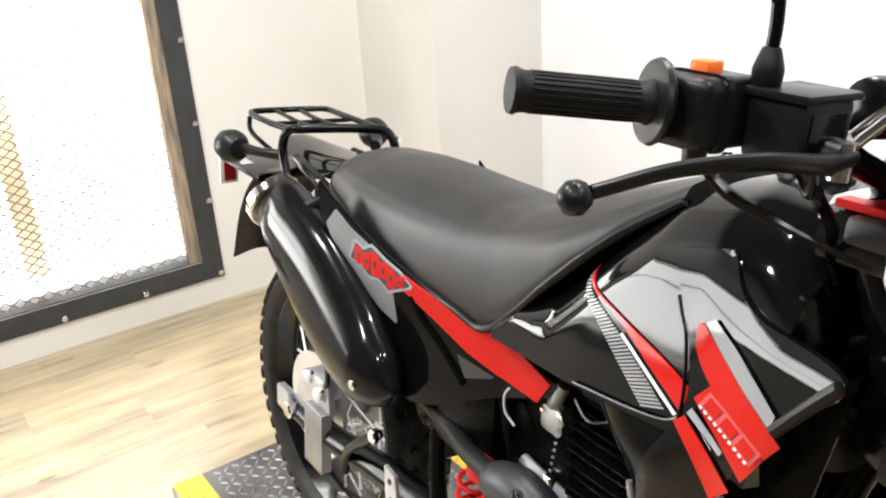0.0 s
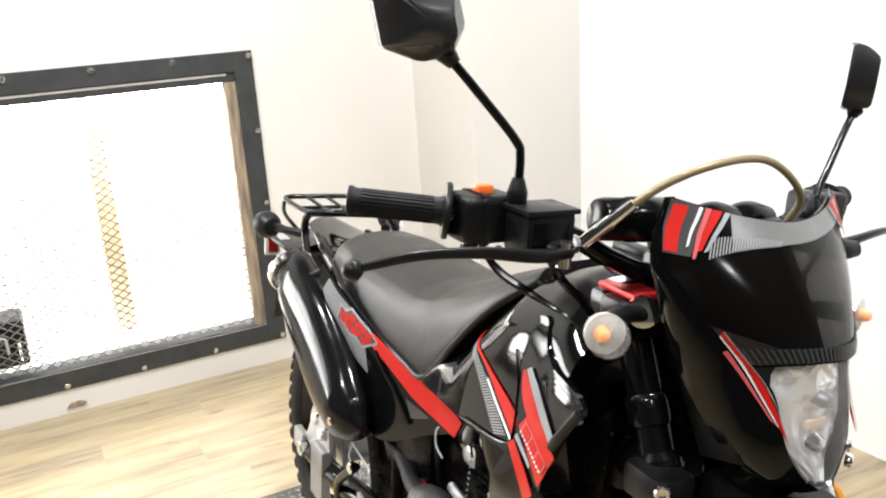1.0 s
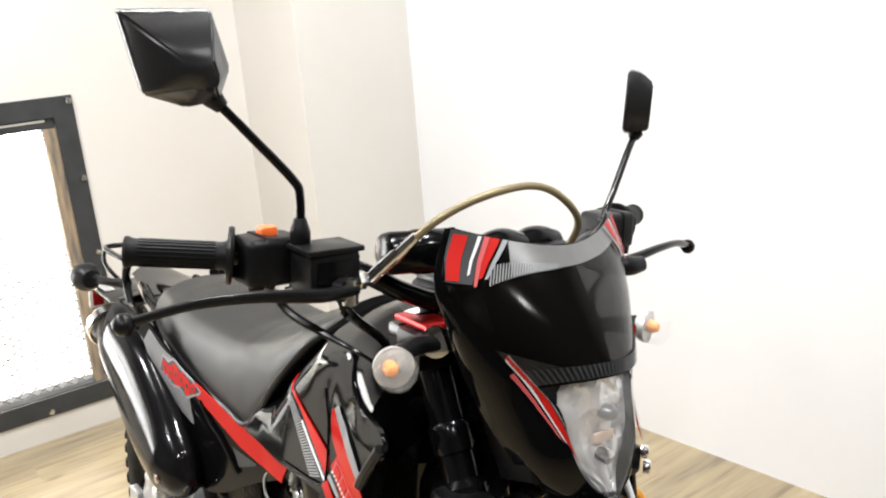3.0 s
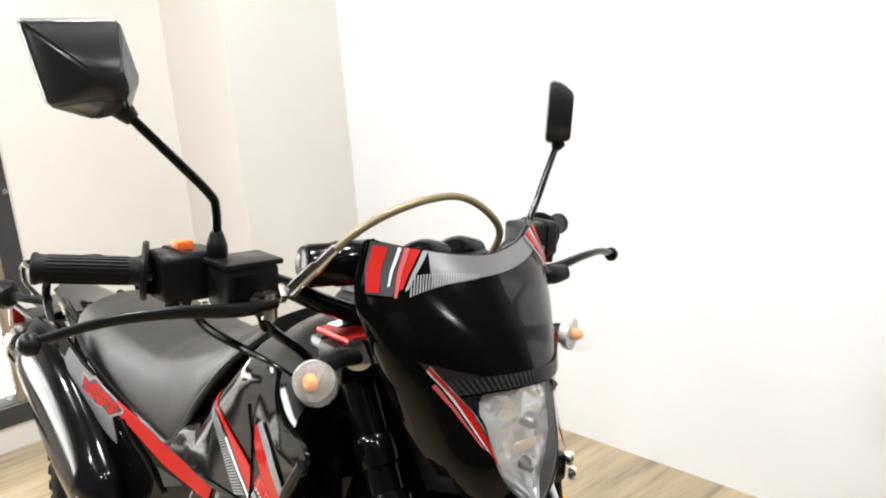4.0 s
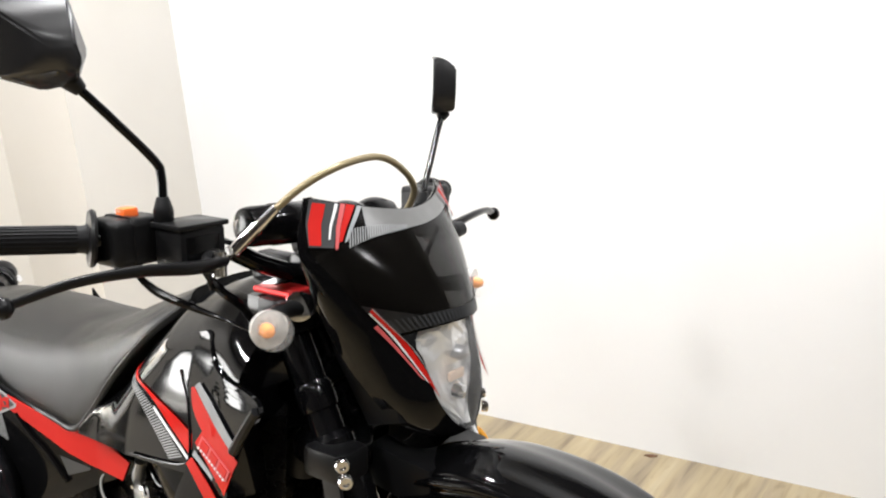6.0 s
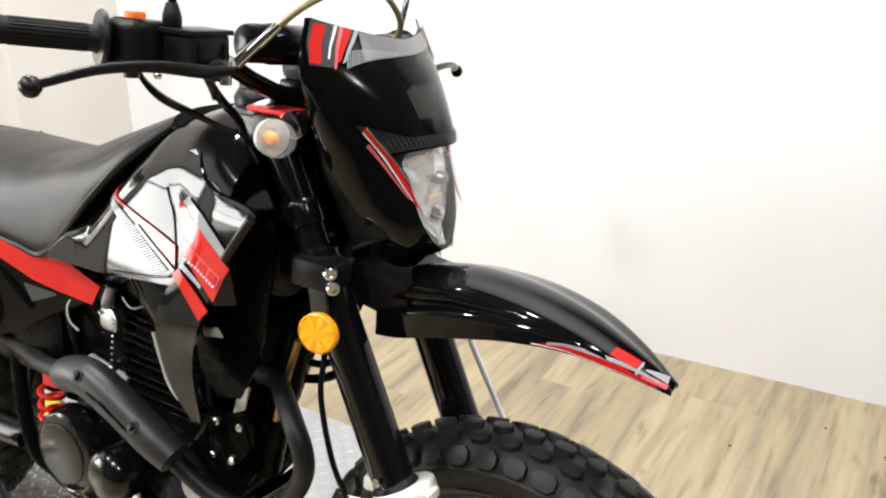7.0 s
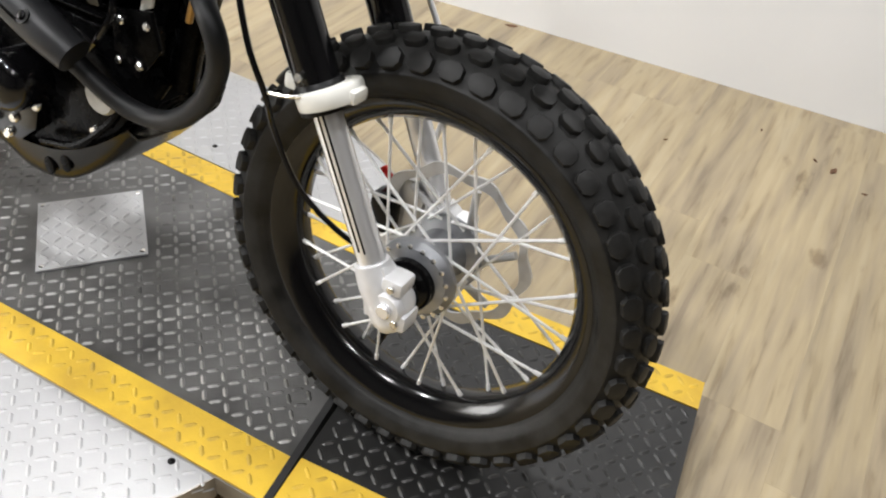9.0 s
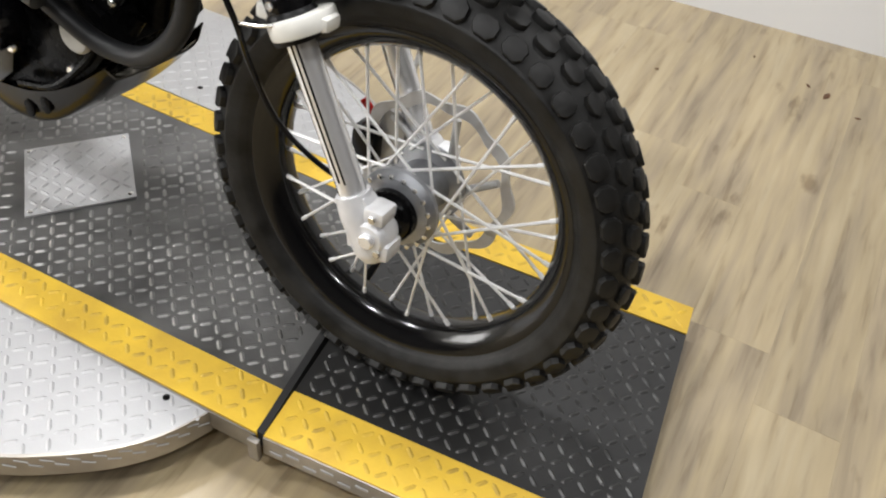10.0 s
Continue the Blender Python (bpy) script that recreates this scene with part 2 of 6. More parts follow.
def skin(bm, rings, closed=True, caps=True):
    vs = [[bm.verts.new(Vector(p)) for p in r] for r in rings]
    n = len(vs[0])
    for a, b in zip(vs, vs[1:]):
        for k in range(n if closed else n - 1):
            bm.faces.new((a[k], a[(k + 1) % n], b[(k + 1) % n], b[k]))
    if caps and closed:
        bm.faces.new(list(reversed(vs[0])))
        bm.faces.new(vs[-1])
    return vs


def tube(pts, r, n=24, sides=12, bm=None, smooth=True, flat=1.0):
    """A round bar along a curve; r is a number or a list of radii along it."""
    b = bm or bmesh.new()
    path = [Vector(p) for p in (spline(pts, n) if smooth and len(pts) > 2 else pts)]
    radii = [float(v[0]) for v in spline([[q] for q in r], len(path))] if isinstance(r, (list, tuple)) else [r] * len(path)
    up = None
    rings = []
    for i, p in enumerate(path):
        d = (path[min(i + 1, len(path) - 1)] - path[max(i - 1, 0)]).normalized()
        if up is None:
            up = d.orthogonal().normalized()
        up = (up - d * up.dot(d)).normalized()
        side = d.cross(up)
        rings.append([p + radii[i] * (math.cos(a) * up + math.sin(a) * side * flat) for a in (2 * math.pi * k / sides for k in range(sides))])
    skin(b, rings)
    return b


def lathe(profile, sides=32, m=None, bm=None, close=False):
    """Profile of (radius, height) turned round z; then moved by m."""
    b = bm or bmesh.new()
    rings = [[(r * math.cos(2 * math.pi * k / sides), r * math.sin(2 * math.pi * k / sides), h) for k in range(sides)] for r, h in profile]
    if m is not None:
        rings = [[m @ Vector(p) for p in r] for r in rings]
    vs = skin(b, rings, caps=not close)
    if close:
        n = sides
        for k in range(n):
            b.faces.new((vs[-1][k], vs[-1][(k + 1) % n], vs[0][(k + 1) % n], vs[0][k]))
    return b


def along(p, q):
    """A pose at p whose z axis points to q."""
    d = Vector(q) - Vector(p)
    return Matrix.Translation(p) @ d.to_track_quat("Z", "Y").to_matrix().to_4x4()


def rod(p, q, r, sides=12, bm=None, bevel=0.0):
    h = (Vector(q) - Vector(p)).length
    prof = [(r - bevel, 0), (r, bevel), (r, h - bevel), (r - bevel, h)] if bevel else [(r, 0), (r, h)]
    return lathe(prof, sides, along(p, q), bm)


def patch(grid, nu, nv, thick=0.0, inward=None):
    """A smooth sheet through a grid of points (rows u, columns v), with a thickness towards the point `inward`."""
    rows = [spline(r, nv) for r in grid]
    cols = [spline([r[k] for r in rows], nu) for k in range(nv)]
    b = bmesh.new()
    vs = [[b.verts.new(Vector(cols[k][i])) for k in range(nv)] for i in range(nu)]
    for i in range(nu - 1):
        for k in range(nv - 1):
            b.faces.new((vs[i][k], vs[i][k + 1], vs[i + 1][k + 1], vs[i + 1][k]))
    b.normal_update()
    if inward is not None:
        mid = vs[nu // 2][nv // 2]
        if mid.normal.dot(Vector(inward) - mid.co) > 0:
            bmesh.ops.reverse_faces(b, faces=b.faces)
            b.normal_update()
    if thick:
        ns = [[v.normal.copy() for v in r] for r in vs]
        ws = [[b.verts.new(v.co - thick * ns[i][k]) for k, v in enumerate(r)] for i, r in enumerate(vs)]
        faces = list(b.faces)
        for i in range(nu - 1):
            for k in range(nv - 1):
                q = (ws[i][k], ws[i][k + 1], ws[i + 1][k + 1], ws[i + 1][k])
                b.faces.new(tuple(reversed(q)))
        rim = [(i, 0) for i in range(nu)] + [(nu - 1, k) for k in range(1, nv)] + [(i, nv - 1) for i in range(nu - 2, -1, -1)] + [(0, k) for k in range(nv - 2, 0, -1)]
        for (i, k), (j, l) in zip(rim, rim[1:] + rim[:1]):
            b.faces.new((vs[i][k], vs[j][l], ws[j][l], ws[i][k]))
        bmesh.ops.recalc_face_normals(b, faces=b.faces)
    return b


def slab(outline, y0, y1, bevel=0.0, axis="y", bm=None):
    """A plate: an outline (x, z) pulled from y0 to y1; axis "z": an outline (x, y) from z0 to z1; axis "x": (y, z)."""
    b = bm or bmesh.new()
    place = {"y": lambda a, c, d: (a, d, c), "z": lambda a, c, d: (a, c, d), "x": lambda a, c, d: (d, a, c)}[axis]
    lo = [b.verts.new(place(a, c, y0)) for a, c in outline]
    hi = [b.verts.new(place(a, c, y1)) for a, c in outline]
    n = len(outline)
    fs = [b.faces.new(lo), b.faces.new(list(reversed(hi)))]
    for k in range(n):
        fs.append(b.faces.new((lo[k], hi[k], hi[(k + 1) % n], lo[(k + 1) % n])))
    bmesh.ops.recalc_face_normals(b, faces=fs)
    if bevel:
        ed = [e for e in {e for f in fs[:2] for e in f.edges}]
        bmesh.ops.bevel(b, geom=ed, offset=bevel, segments=2, affect="EDGES", profile=0.6)
    return b


def hexbolt(p, q, r, bm=None):
    return lathe([(r * 0.94, 0), (r, 0.12 * r), (r, 0.8 * r), (r * 0.8, r)], 6, along(p, q), bm)


# ---- the room ----
def structure(name, bm, material, label, category, smooth=False):
    return tagged(part(name, bm, material, None, label, smooth), label, category, kind="structure")


WX, WY = -2.66, 2.52          # inner faces of the window wall and of the long wall
X1, Y0 = 3.6, -2.8             # inner faces of the two walls behind the camera
W_Y0, W_Y1, W_Z0, W_Z1 = 0.102, 1.065, 0.165, 1.156     # clear opening of the window

structure("floor_slab", box(WX - 0.5, Y0 - 0.3, -0.2, X1 + 0.3, WY + 0.6, -0.006), mat("floor_screed", (0.2, 0.16, 0.11), 0.7), "floor base under pale wood-look planks", "floor")
D_Y0, D_Y1, D_Z0, D_Z1 = -1.95, -0.22, 0.58, 1.72       # the wider opening beside it
wall = box(WX - 0.16, Y0, 0, WX, D_Y0, CEIL)
box(WX - 0.16, D_Y1, 0, WX, W_Y0, CEIL, bm=wall)
box(WX - 0.16, W_Y1, 0, WX, WY + 0.2, CEIL, bm=wall)
for y0, y1, z0, z1 in ((W_Y0, W_Y1, W_Z0, W_Z1), (D_Y0, D_Y1, D_Z0, D_Z1)):
    box(WX - 0.16, y0, 0, WX, y1, z0, bm=wall)
    box(WX - 0.16, y0, z1, WX, y1, CEIL, bm=wall)
structure("wall_west", wall, WALLW, "cream painted wall around the meshed opening", "wall")
north = box(WX - 0.6, 0, 0, X1 + 0.6, 0.2, CEIL)
turned(north, pose(0, WY, 0, 0, 0, 5.43))
structure("wall_north", north, WALLM, "plain cream painted wall beside the motorcycle", "wall")
structure("wall_east", box(X1, Y0, 0, X1 + 0.2, WY + 0.5, CEIL), DARKWALL, "plain dark workshop wall", "wall")
structure("wall_south", box(WX - 0.16, Y0 - 0.2, 0, X1 + 0.2, Y0, CEIL), DARKWALL, "plain dark workshop wall", "wall")
structure("ceiling", box(WX - 0.16, Y0 - 0.2, CEIL, X1 + 0.2, WY + 0.6, CEIL + 0.15), CEILM, "dark brown ceiling", "ceiling")
structure("column", slab([(WX - 0.01, 1.776), (-2.174, 1.776), (-2.272, 2.33), (WX - 0.01, 2.33)], 0, CEIL, axis="z"), WALLW, "cream painted square column by the wall", "column")

for lx, ly, watts in LAMPS:
    lamp = thing("ceiling_light", pose(lx, ly, CEIL), "round white lamp fixed to the ceiling", "ceiling light", "ceiling lights")
    part("housing", lathe([(0.10, -0.08), (0.112, -0.075), (0.12, 0)], 28), mat("lamp_housing", (0.8, 0.8, 0.8), 0.4), lamp)

# window: steel angle frame, timber reveal, expanded mesh, bright space behind
win = thing("window_1", pose(WX, 0, 0), "floor-level opening with dark steel frame and expanded metal mesh", "window", kind="structure")
fo = 0.07
for nm, b in (("side", (W_Y1, W_Z0 - fo, W_Y1 + fo, W_Z1 + fo)), ("side", (W_Y0 - fo, W_Z0 - fo, W_Y0, W_Z1 + fo)), ("rail", (W_Y0, W_Z1, W_Y1, W_Z1 + fo)), ("rail", (W_Y0, W_Z0 - fo, W_Y1, W_Z0))):
    part("window_frame_" + nm, box(-0.002, b[0], b[1], 0.008, b[2], b[3], 0.0015), FRAMEM, win, "dark steel angle strip", smooth=False)
part("reveal_board", box(-0.10, W_Y1 - 0.002, W_Z0, -0.003, W_Y1 + 0.03, W_Z1), RAWWOOD, win, "weathered bare timber reveal", smooth=False)
part("reveal_board", box(-0.10, W_Y0 - 0.03, W_Z0, -0.003, W_Y0 + 0.002, W_Z1), RAWWOOD, win, "weathered bare timber reveal", smooth=False)
part("timber_stop", box(-0.045, W_Y1 - 0.040, W_Z0 + 0.004, -0.003, W_Y1 - 0.003, W_Z1 - 0.036), RAWWOOD, win, "weathered brown timber stop", smooth=False)
part("reveal_sill", box(-0.10, W_Y0, W_Z0 - 0.03, -0.003, W_Y1, W_Z0 + 0.004), FRAMEM, win, "dark steel sill", smooth=False)
part("reveal_head", box(-0.10, W_Y0, W_Z1 - 0.035, -0.003, W_Y1, W_Z1 + 0.01), FRAMEM, win, "dark steel head behind the white gap-light strip", smooth=False)
# white strip stands in for bay light showing through a gap at the head
part("gap_light_strip", box(-0.02, W_Y0, W_Z1 - 0.012, -0.001, W_Y1 - 0.03, W_Z1 - 0.004), WHITEP, win, "thin white strip painted as light through a gap under the frame head", smooth=False)
bolt = hexbolt((0.008, 0, 0), (1, 0, 0), 0.011)
me_bolt = None
spots = [(1.1195 - 0.268 * k, z) for k in range(5) for z in (1.2076, 0.113)] + [(y, 1.2076 - 0.27365 * k) for k in (1, 2, 3) for y in (1.1195, 0.0475)]
for k, (by, bz) in enumerate(spots):
    if me_bolt is None:
        ob = part("bolt", bolt, STEEL, win, "round zinc bolt head")
        me_bolt = ob.data
    else:
        ob = new("bolt", me_bolt)
        ob.parent = win
    ob.location = (0, by, bz)

# expanded mesh: staggered diamonds of slit steel
bm = bmesh.new()
pw, ph, tw = 0.044, 0.0150, 0.0042
rows_n, cols_n = int((W_Z1 - W_Z0) / ph), int((W_Y1 - W_Y0) / pw)
for r in range(rows_n):
    for c in range(cols_n * 2):
        y0 = W_Y0 + c * pw / 2
        up = (r + c) % 2
        z0 = W_Z0 + (r + (0 if up else 1)) * ph
        z1 = W_Z0 + (r + (1 if up else 0)) * ph
        a, b2 = Vector((-0.052 + 0.004 * up, y0, z0)), Vector((-0.052 + 0.004 * (1 - up), y0 + pw / 2, z1))
        quad = []
        for p in (a, b2):
            quad.append([bm.verts.new(p + Vector(o)) for o in ((0.002, 0, -tw / 2), (0.002, 0, tw / 2), (-0.002, 0, tw / 2), (-0.002, 0, -tw / 2))])
        for k in range(4):
            bm.faces.new((quad[0][k], quad[0][(k + 1) % 4], quad[1][(k + 1) % 4], quad[1][k]))
part("expanded_mesh", bm, MESHM, win, "grey expanded metal mesh", smooth=False)

# the bright space behind the mesh: a glowing panel stands in for its blown-out back, pale lining flush with the opening
structure("bay_backdrop", box(-3.06, -2.2, 0.0, -3.02, 1.4, 1.9), glow("bay_glow_panel", (1.0, 0.99, 0.97), 0.95), "glowing panel standing in for the bright space behind the mesh", "backdrop")
BAYM = mat("bay_white_lining", (0.78, 0.78, 0.76), 0.6, var=0.12, scale=6)


def bay_lining(y0, y1, z1):
    bay = box(-3.02, y0 - 0.1, 0.06, WX - 0.162, y1 + 0.1, W_Z0 - 0.006)
    box(-3.02, y1 + 0.002, W_Z0 - 0.006, WX - 0.162, y1 + 0.1, z1 + 0.1, bm=bay)
    box(-3.02, y0 - 0.1, W_Z0 - 0.006, WX - 0.162, y0 - 0.002, z1 + 0.1, bm=bay)
    box(-3.02, y0 - 0.002, z1 + 0.002, WX - 0.162, y1 + 0.002, z1 + 0.1, bm=bay)
    structure("bay_lining", bay, BAYM, "white painted lining of the lit space behind the wall", "lining")


bay_lining(W_Y0, W_Y1, W_Z1 + 0.22)
bay_lining(D_Y0, D_Y1, D_Z1)
slat = thing("timber_slat", pose(-2.965, 0.578, W_Z0 - 0.006), "upright orange-brown timber slat behind the mesh", "timber")
part("slat", box(-0.02, -0.035, 0, 0.02, 0.035, 0.99, 0.003), SLAT, slat)
bin_ = thing("dark_case", pose(-2.9, 0.157, W_Z0 - 0.006), "dark grey case standing behind the mesh", "case")
part("shell", box(-0.08, -0.052, 0, 0.08, 0.056, 0.178, 0.012), SATIN, bin_)
part("lid", box(-0.083, -0.055, 0.150, 0.083, 0.059, 0.160, 0.003), GRIP, bin_, "dark lid seam")
part("handle", tube([(0.08, 0.03, 0.03), (0.1, 0.03, 0.03), (0.1, 0.03, 0.10), (0.08, 0.03, 0.10)], 0.005, smooth=False), CHROME, bin_, "pale wire handle")
blk = thing("switch_box", pose(-2.9, 0.152, 0.955), "small dark box fixed to the lining behind the mesh", "switch box")
part("body", box(-0.05, -0.052, -0.058, 0.05, 0.050, 0.058, 0.008), SATIN, blk)
part("cover_screw", lathe([(0.006, 0), (0.006, 0.002), (0.003, 0.003)], 12, along((0.05, 0, 0), (1, 0, 0))), STEEL, blk)
# latch and rod on the frame
part("latch_plate", box(0.008, 0.035, 0.322, 0.014, 0.135, 0.352, 0.002), ALU, win, "pale metal latch")
part("latch_bolt", tube([(0.018, 0.02, 0.342), (0.018, 0.150, 0.342), (0.018, 0.156, 0.336), (0.018, 0.156, 0.282)], 0.005, smooth=False, sides=8), ALU, win, "bent pale latch bolt")
part("drop_rod", tube([(0.014, 0.098, 0.52), (0.014, 0.088, 0.135)], 0.0045, sides=8, smooth=False), ALU, win, "thin pale upright rod")
chip = thing("plaster_chip", pose(WX + 0.004, 0.335, 0.030), "small tan chip in the wall above the floor", "wall chip")
part("chip", slab([(-0.035, -0.008), (-0.02, 0.010), (0.012, 0.012), (0.034, 0.002), (0.02, -0.010)], -0.004, 0.004, 0.001, axis="x"), RAWWOOD, chip)

# ---- the wider opening: only its light and its reflection reach the room ----
win2 = thing("window_2", pose(WX, 0, 0), "wide bright opening with a dark steel frame", "window", kind="structure")
for nm, b in (("side", (D_Y1, D_Z0 - fo, D_Y1 + fo, D_Z1 + fo)), ("side", (D_Y0 - fo, D_Z0 - fo, D_Y0, D_Z1 + fo)), ("rail", (D_Y0, D_Z1, D_Y1, D_Z1 + fo)), ("rail", (D_Y0, D_Z0 - fo, D_Y1, D_Z0))):
    part("window_frame_" + nm, box(-0.002, b[0], b[1], 0.008, b[2], b[3], 0.0015), FRAMEM, win2, "dark steel angle strip", smooth=False)
part("cross_bar", box(-0.04, D_Y0, 1.12, 0.006, D_Y1, 1.145, 0.003), FRAMEM, win2, "dark cross bar", smooth=False)


# ---- the lift table ----
def lugs(spots, length, width, height, z):
    """Raised tread lugs: low ridges, turned by turns to either side. spots: (x, y, angle)."""
    verts, faces = [], []
    for x, y, a in spots:
        c, s, k = math.cos(a), math.sin(a), len(verts)
        for u, v, h in ((-0.5, 0, 0), (-0.3, -0.5, 0), (0.3, -0.5, 0), (0.5, 0, 0), (0.3, 0.5, 0), (-0.3, 0.5, 0), (-0.22, 0, 1), (0.22, 0, 1)):
            verts.append((x + u * length * c - v * width * s, y + u * length * s + v * width * c, z + h * height))
        for f in ((0, 1, 6), (1, 2, 7, 6), (2, 3, 7), (3, 4, 7), (4, 5, 6, 7), (5, 0, 6)):
            faces.append(tuple(k + i for i in f))
    me = bpy.data.meshes.new("tread")
    me.from_pydata(verts, [], faces)
    b = bmesh.new()
    b.from_mesh(me)
    bpy.data.meshes.remove(me)
    return b


def tread(x0, y0, x1, y1, pitch, inside=None, turn=0.0):
    out = []
    nx, ny = int((x1 - x0) / pitch), int((y1 - y0) / pitch)
    for i in range(nx):
        for j in range(ny):
            x, y = x0 + (i + 0.5) * (x1 - x0) / nx, y0 + (j + 0.5) * (y1 - y0) / ny
            if inside is None or inside(x, y):
                out.append((x, y, radians(45 if (i + j) % 2 else -45) + turn))
    return out


DECK = 0.10
lift = thing("lift_table", pose(0, 0, 0), "low motorcycle lift with black tread deck and yellow borders", "lift table")
RX, FXE = -1.603, -0.040                # rear end and the far end of the slanting joint
NEAR0, NEAR1 = ((RX, 0.594), (0.044, 0.640)), ((RX, 0.664), (0.030, 0.724))     # outer and inner edge of the near border
FAR0, FAR1 = ((RX, 1.160), (-0.034, 1.163)), ((RX, 1.222), (FXE, 1.228))
NY0, FY1 = 0.640, 1.228


def side_of(line, x):
    (xa, ya), (xb, yb) = line
    return ya + (yb - ya) * (x - xa) / (xb - xa)


def joint_x(y):
    return 0.044 - 0.084 * (y - 0.640) / 0.588


def in_rear(lo, hi):
    return lambda x, y: side_of(lo, x) + 0.009 < y < side_of(hi, x) - 0.009 and x < joint_x(y) - 0.016


def off_hatch(x, y):
    return not (abs((x + 0.592) * 0.70 + (y - 0.926) * 0.714) < 0.115 and abs((x + 0.592) * 0.72 - (y - 0.926) * 0.69) < 0.115)


part("rear_deck", slab([NEAR1[0], NEAR1[1], FAR0[1], FAR0[0]], DECK - 0.04, DECK, axis="z"), DECKM, lift, "black painted tread plate, worn grey", smooth=False)
inner = in_rear(NEAR1, FAR0)
part("rear_tread", lugs(tread(RX + 0.01, 0.66, 0.04, 1.17, 0.0225, lambda x, y: inner(x, y) and off_hatch(x, y)), 0.0225, 0.0072, 0.0024, DECK), LUGM, lift, "worn raised tread", smooth=False)["kind"] = "stuff"
for a_, b_ in ((NEAR0, NEAR1), (FAR0, FAR1)):
    e = 0.001
    part("yellow_border", slab([(a_[0][0], a_[0][1] + e), (a_[1][0], a_[1][1] + e), (b_[1][0], b_[1][1] - e), (b_[0][0], b_[0][1] - e)], DECK - 0.04, DECK + 0.001, axis="z"), YELLOW, lift, "worn yellow safety border", smooth=False)
    part("border_tread", lugs(tread(RX + 0.01, a_[0][1], 0.04, b_[1][1], 0.0225, in_rear(a_, b_)), 0.0225, 0.0072, 0.0016, DECK + 0.001), YLUG, lift, "worn yellow tread", smooth=False)["kind"] = "stuff"
part("side_edge", slab([(RX, 0.591), (0.043, 0.637), (0.043, 0.6395), (RX, 0.5935)], DECK - 0.042, DECK - 0.001, axis="z"), ALUSIDE, lift, "dull metal edge", smooth=False)
part("joint_bar", slab([(0.043, 0.642), (0.055, 0.642), (FXE + 0.012, FY1 - 0.002), (FXE, FY1 - 0.002)], DECK - 0.03, DECK + 0.0045, axis="z"), mat("black_rubber_strip", (0.012, 0.012, 0.012), 0.7), lift, "black rubber joint strip", smooth=False)
part("joint_bracket", box(0.036, 0.626, DECK - 0.05, 0.054, 0.636, DECK - 0.002, 0.002), ALUSIDE, lift, "small grey bracket")
part("base_frame", box(RX + 0.1, 0.76, 0, -0.06, FY1 - 0.08, DECK - 0.041), BLACKM, lift, "black steel base", smooth=False)
# the front plate: hinged at the joint, turned a little outwards and dipping towards its end
RAMP = pose(0.056, 0.641, DECK + 0.002, 0, 2.2, 6.2)
RL, RV0, RV1, RV = 0.538, 0.090, 0.500, 0.568


def ramp(name, bm, material, label="", kind=""):
    ob = part(name, turned(bm, RAMP), material, lift, label, smooth=False)
    if kind:
        ob["kind"] = kind


ramp("front_deck", box(0, RV0, -0.04, RL, RV1, -0.001), DECKB, "darker black tread plate")
ramp("front_tread", lugs(tread(0.01, RV0 + 0.008, RL - 0.008, RV1 - 0.006, 0.0225), 0.0225, 0.0072, 0.0024, -0.001), mat("dark_tread_lugs", (0.065, 0.064, 0.062), 0.38, metal=0.3, var=0.7, scale=7, tint=(0.03, 0.03, 0.03)), kind="stuff")
for v0, v1 in ((0.0, RV0 - 0.001), (RV1 + 0.001, RV)):
    ramp("yellow_border", box(0, v0, -0.04, RL, v1, 0.001), YELLOW, "worn yellow safety border")
    ramp("border_tread", lugs(tread(0.01, v0 + 0.005, RL - 0.006, v1 - 0.005, 0.0225), 0.0225, 0.0072, 0.0016, 0.001), YLUG, "worn yellow tread", "stuff")
ramp("side_edge", box(0, -0.003, -0.043, RL, -0.0006, -0.001), ALUSIDE, "dull metal edge")
bm = bmesh.new()
for k in range(19):
    q = 0.012 + k * 0.028
    box(q, -0.0046, -0.032 + (k % 2) * 0.012, q + 0.02, -0.0031, -0.027 + (k % 2) * 0.012, bm=bm)
ramp("edge_tread", bm, ALU, kind="stuff")
ramp("ramp_support", box(0.1, 0.06, -0.075, RL - 0.1, RV - 0.06, -0.041), BLACKM, "black steel support")
hatch = [(-0.724, 0.918), (-0.577, 0.784), (-0.456, 0.934), (-0.602, 1.068)]
part("hatch_plate", slab(hatch, DECK + 0.0005, DECK + 0.005, 0.001, axis="z"), ALU, lift, "bright square tread plate set diagonally", smooth=False)
part("hatch_tread", lugs([(-0.590 + (i - 4) * 0.0160 + (j - 4) * 0.0130, 0.926 - (i - 4) * 0.0145 + (j - 4) * 0.0160, radians(0 if (i + j) % 2 else 90)) for i in range(9) for j in range(9)], 0.0215, 0.007, 0.0022, DECK + 0.005), ALU, lift, smooth=False)["kind"] = "stuff"
for p in hatch:
    q = Vector((-0.590, 0.926)).lerp(Vector(p), 0.9)
    part("screw", lathe([(0.005, 0), (0.005, 0.001), (0.003, 0.002)], 10, pose(q.x, q.y, DECK + 0.005)), STEEL, lift)


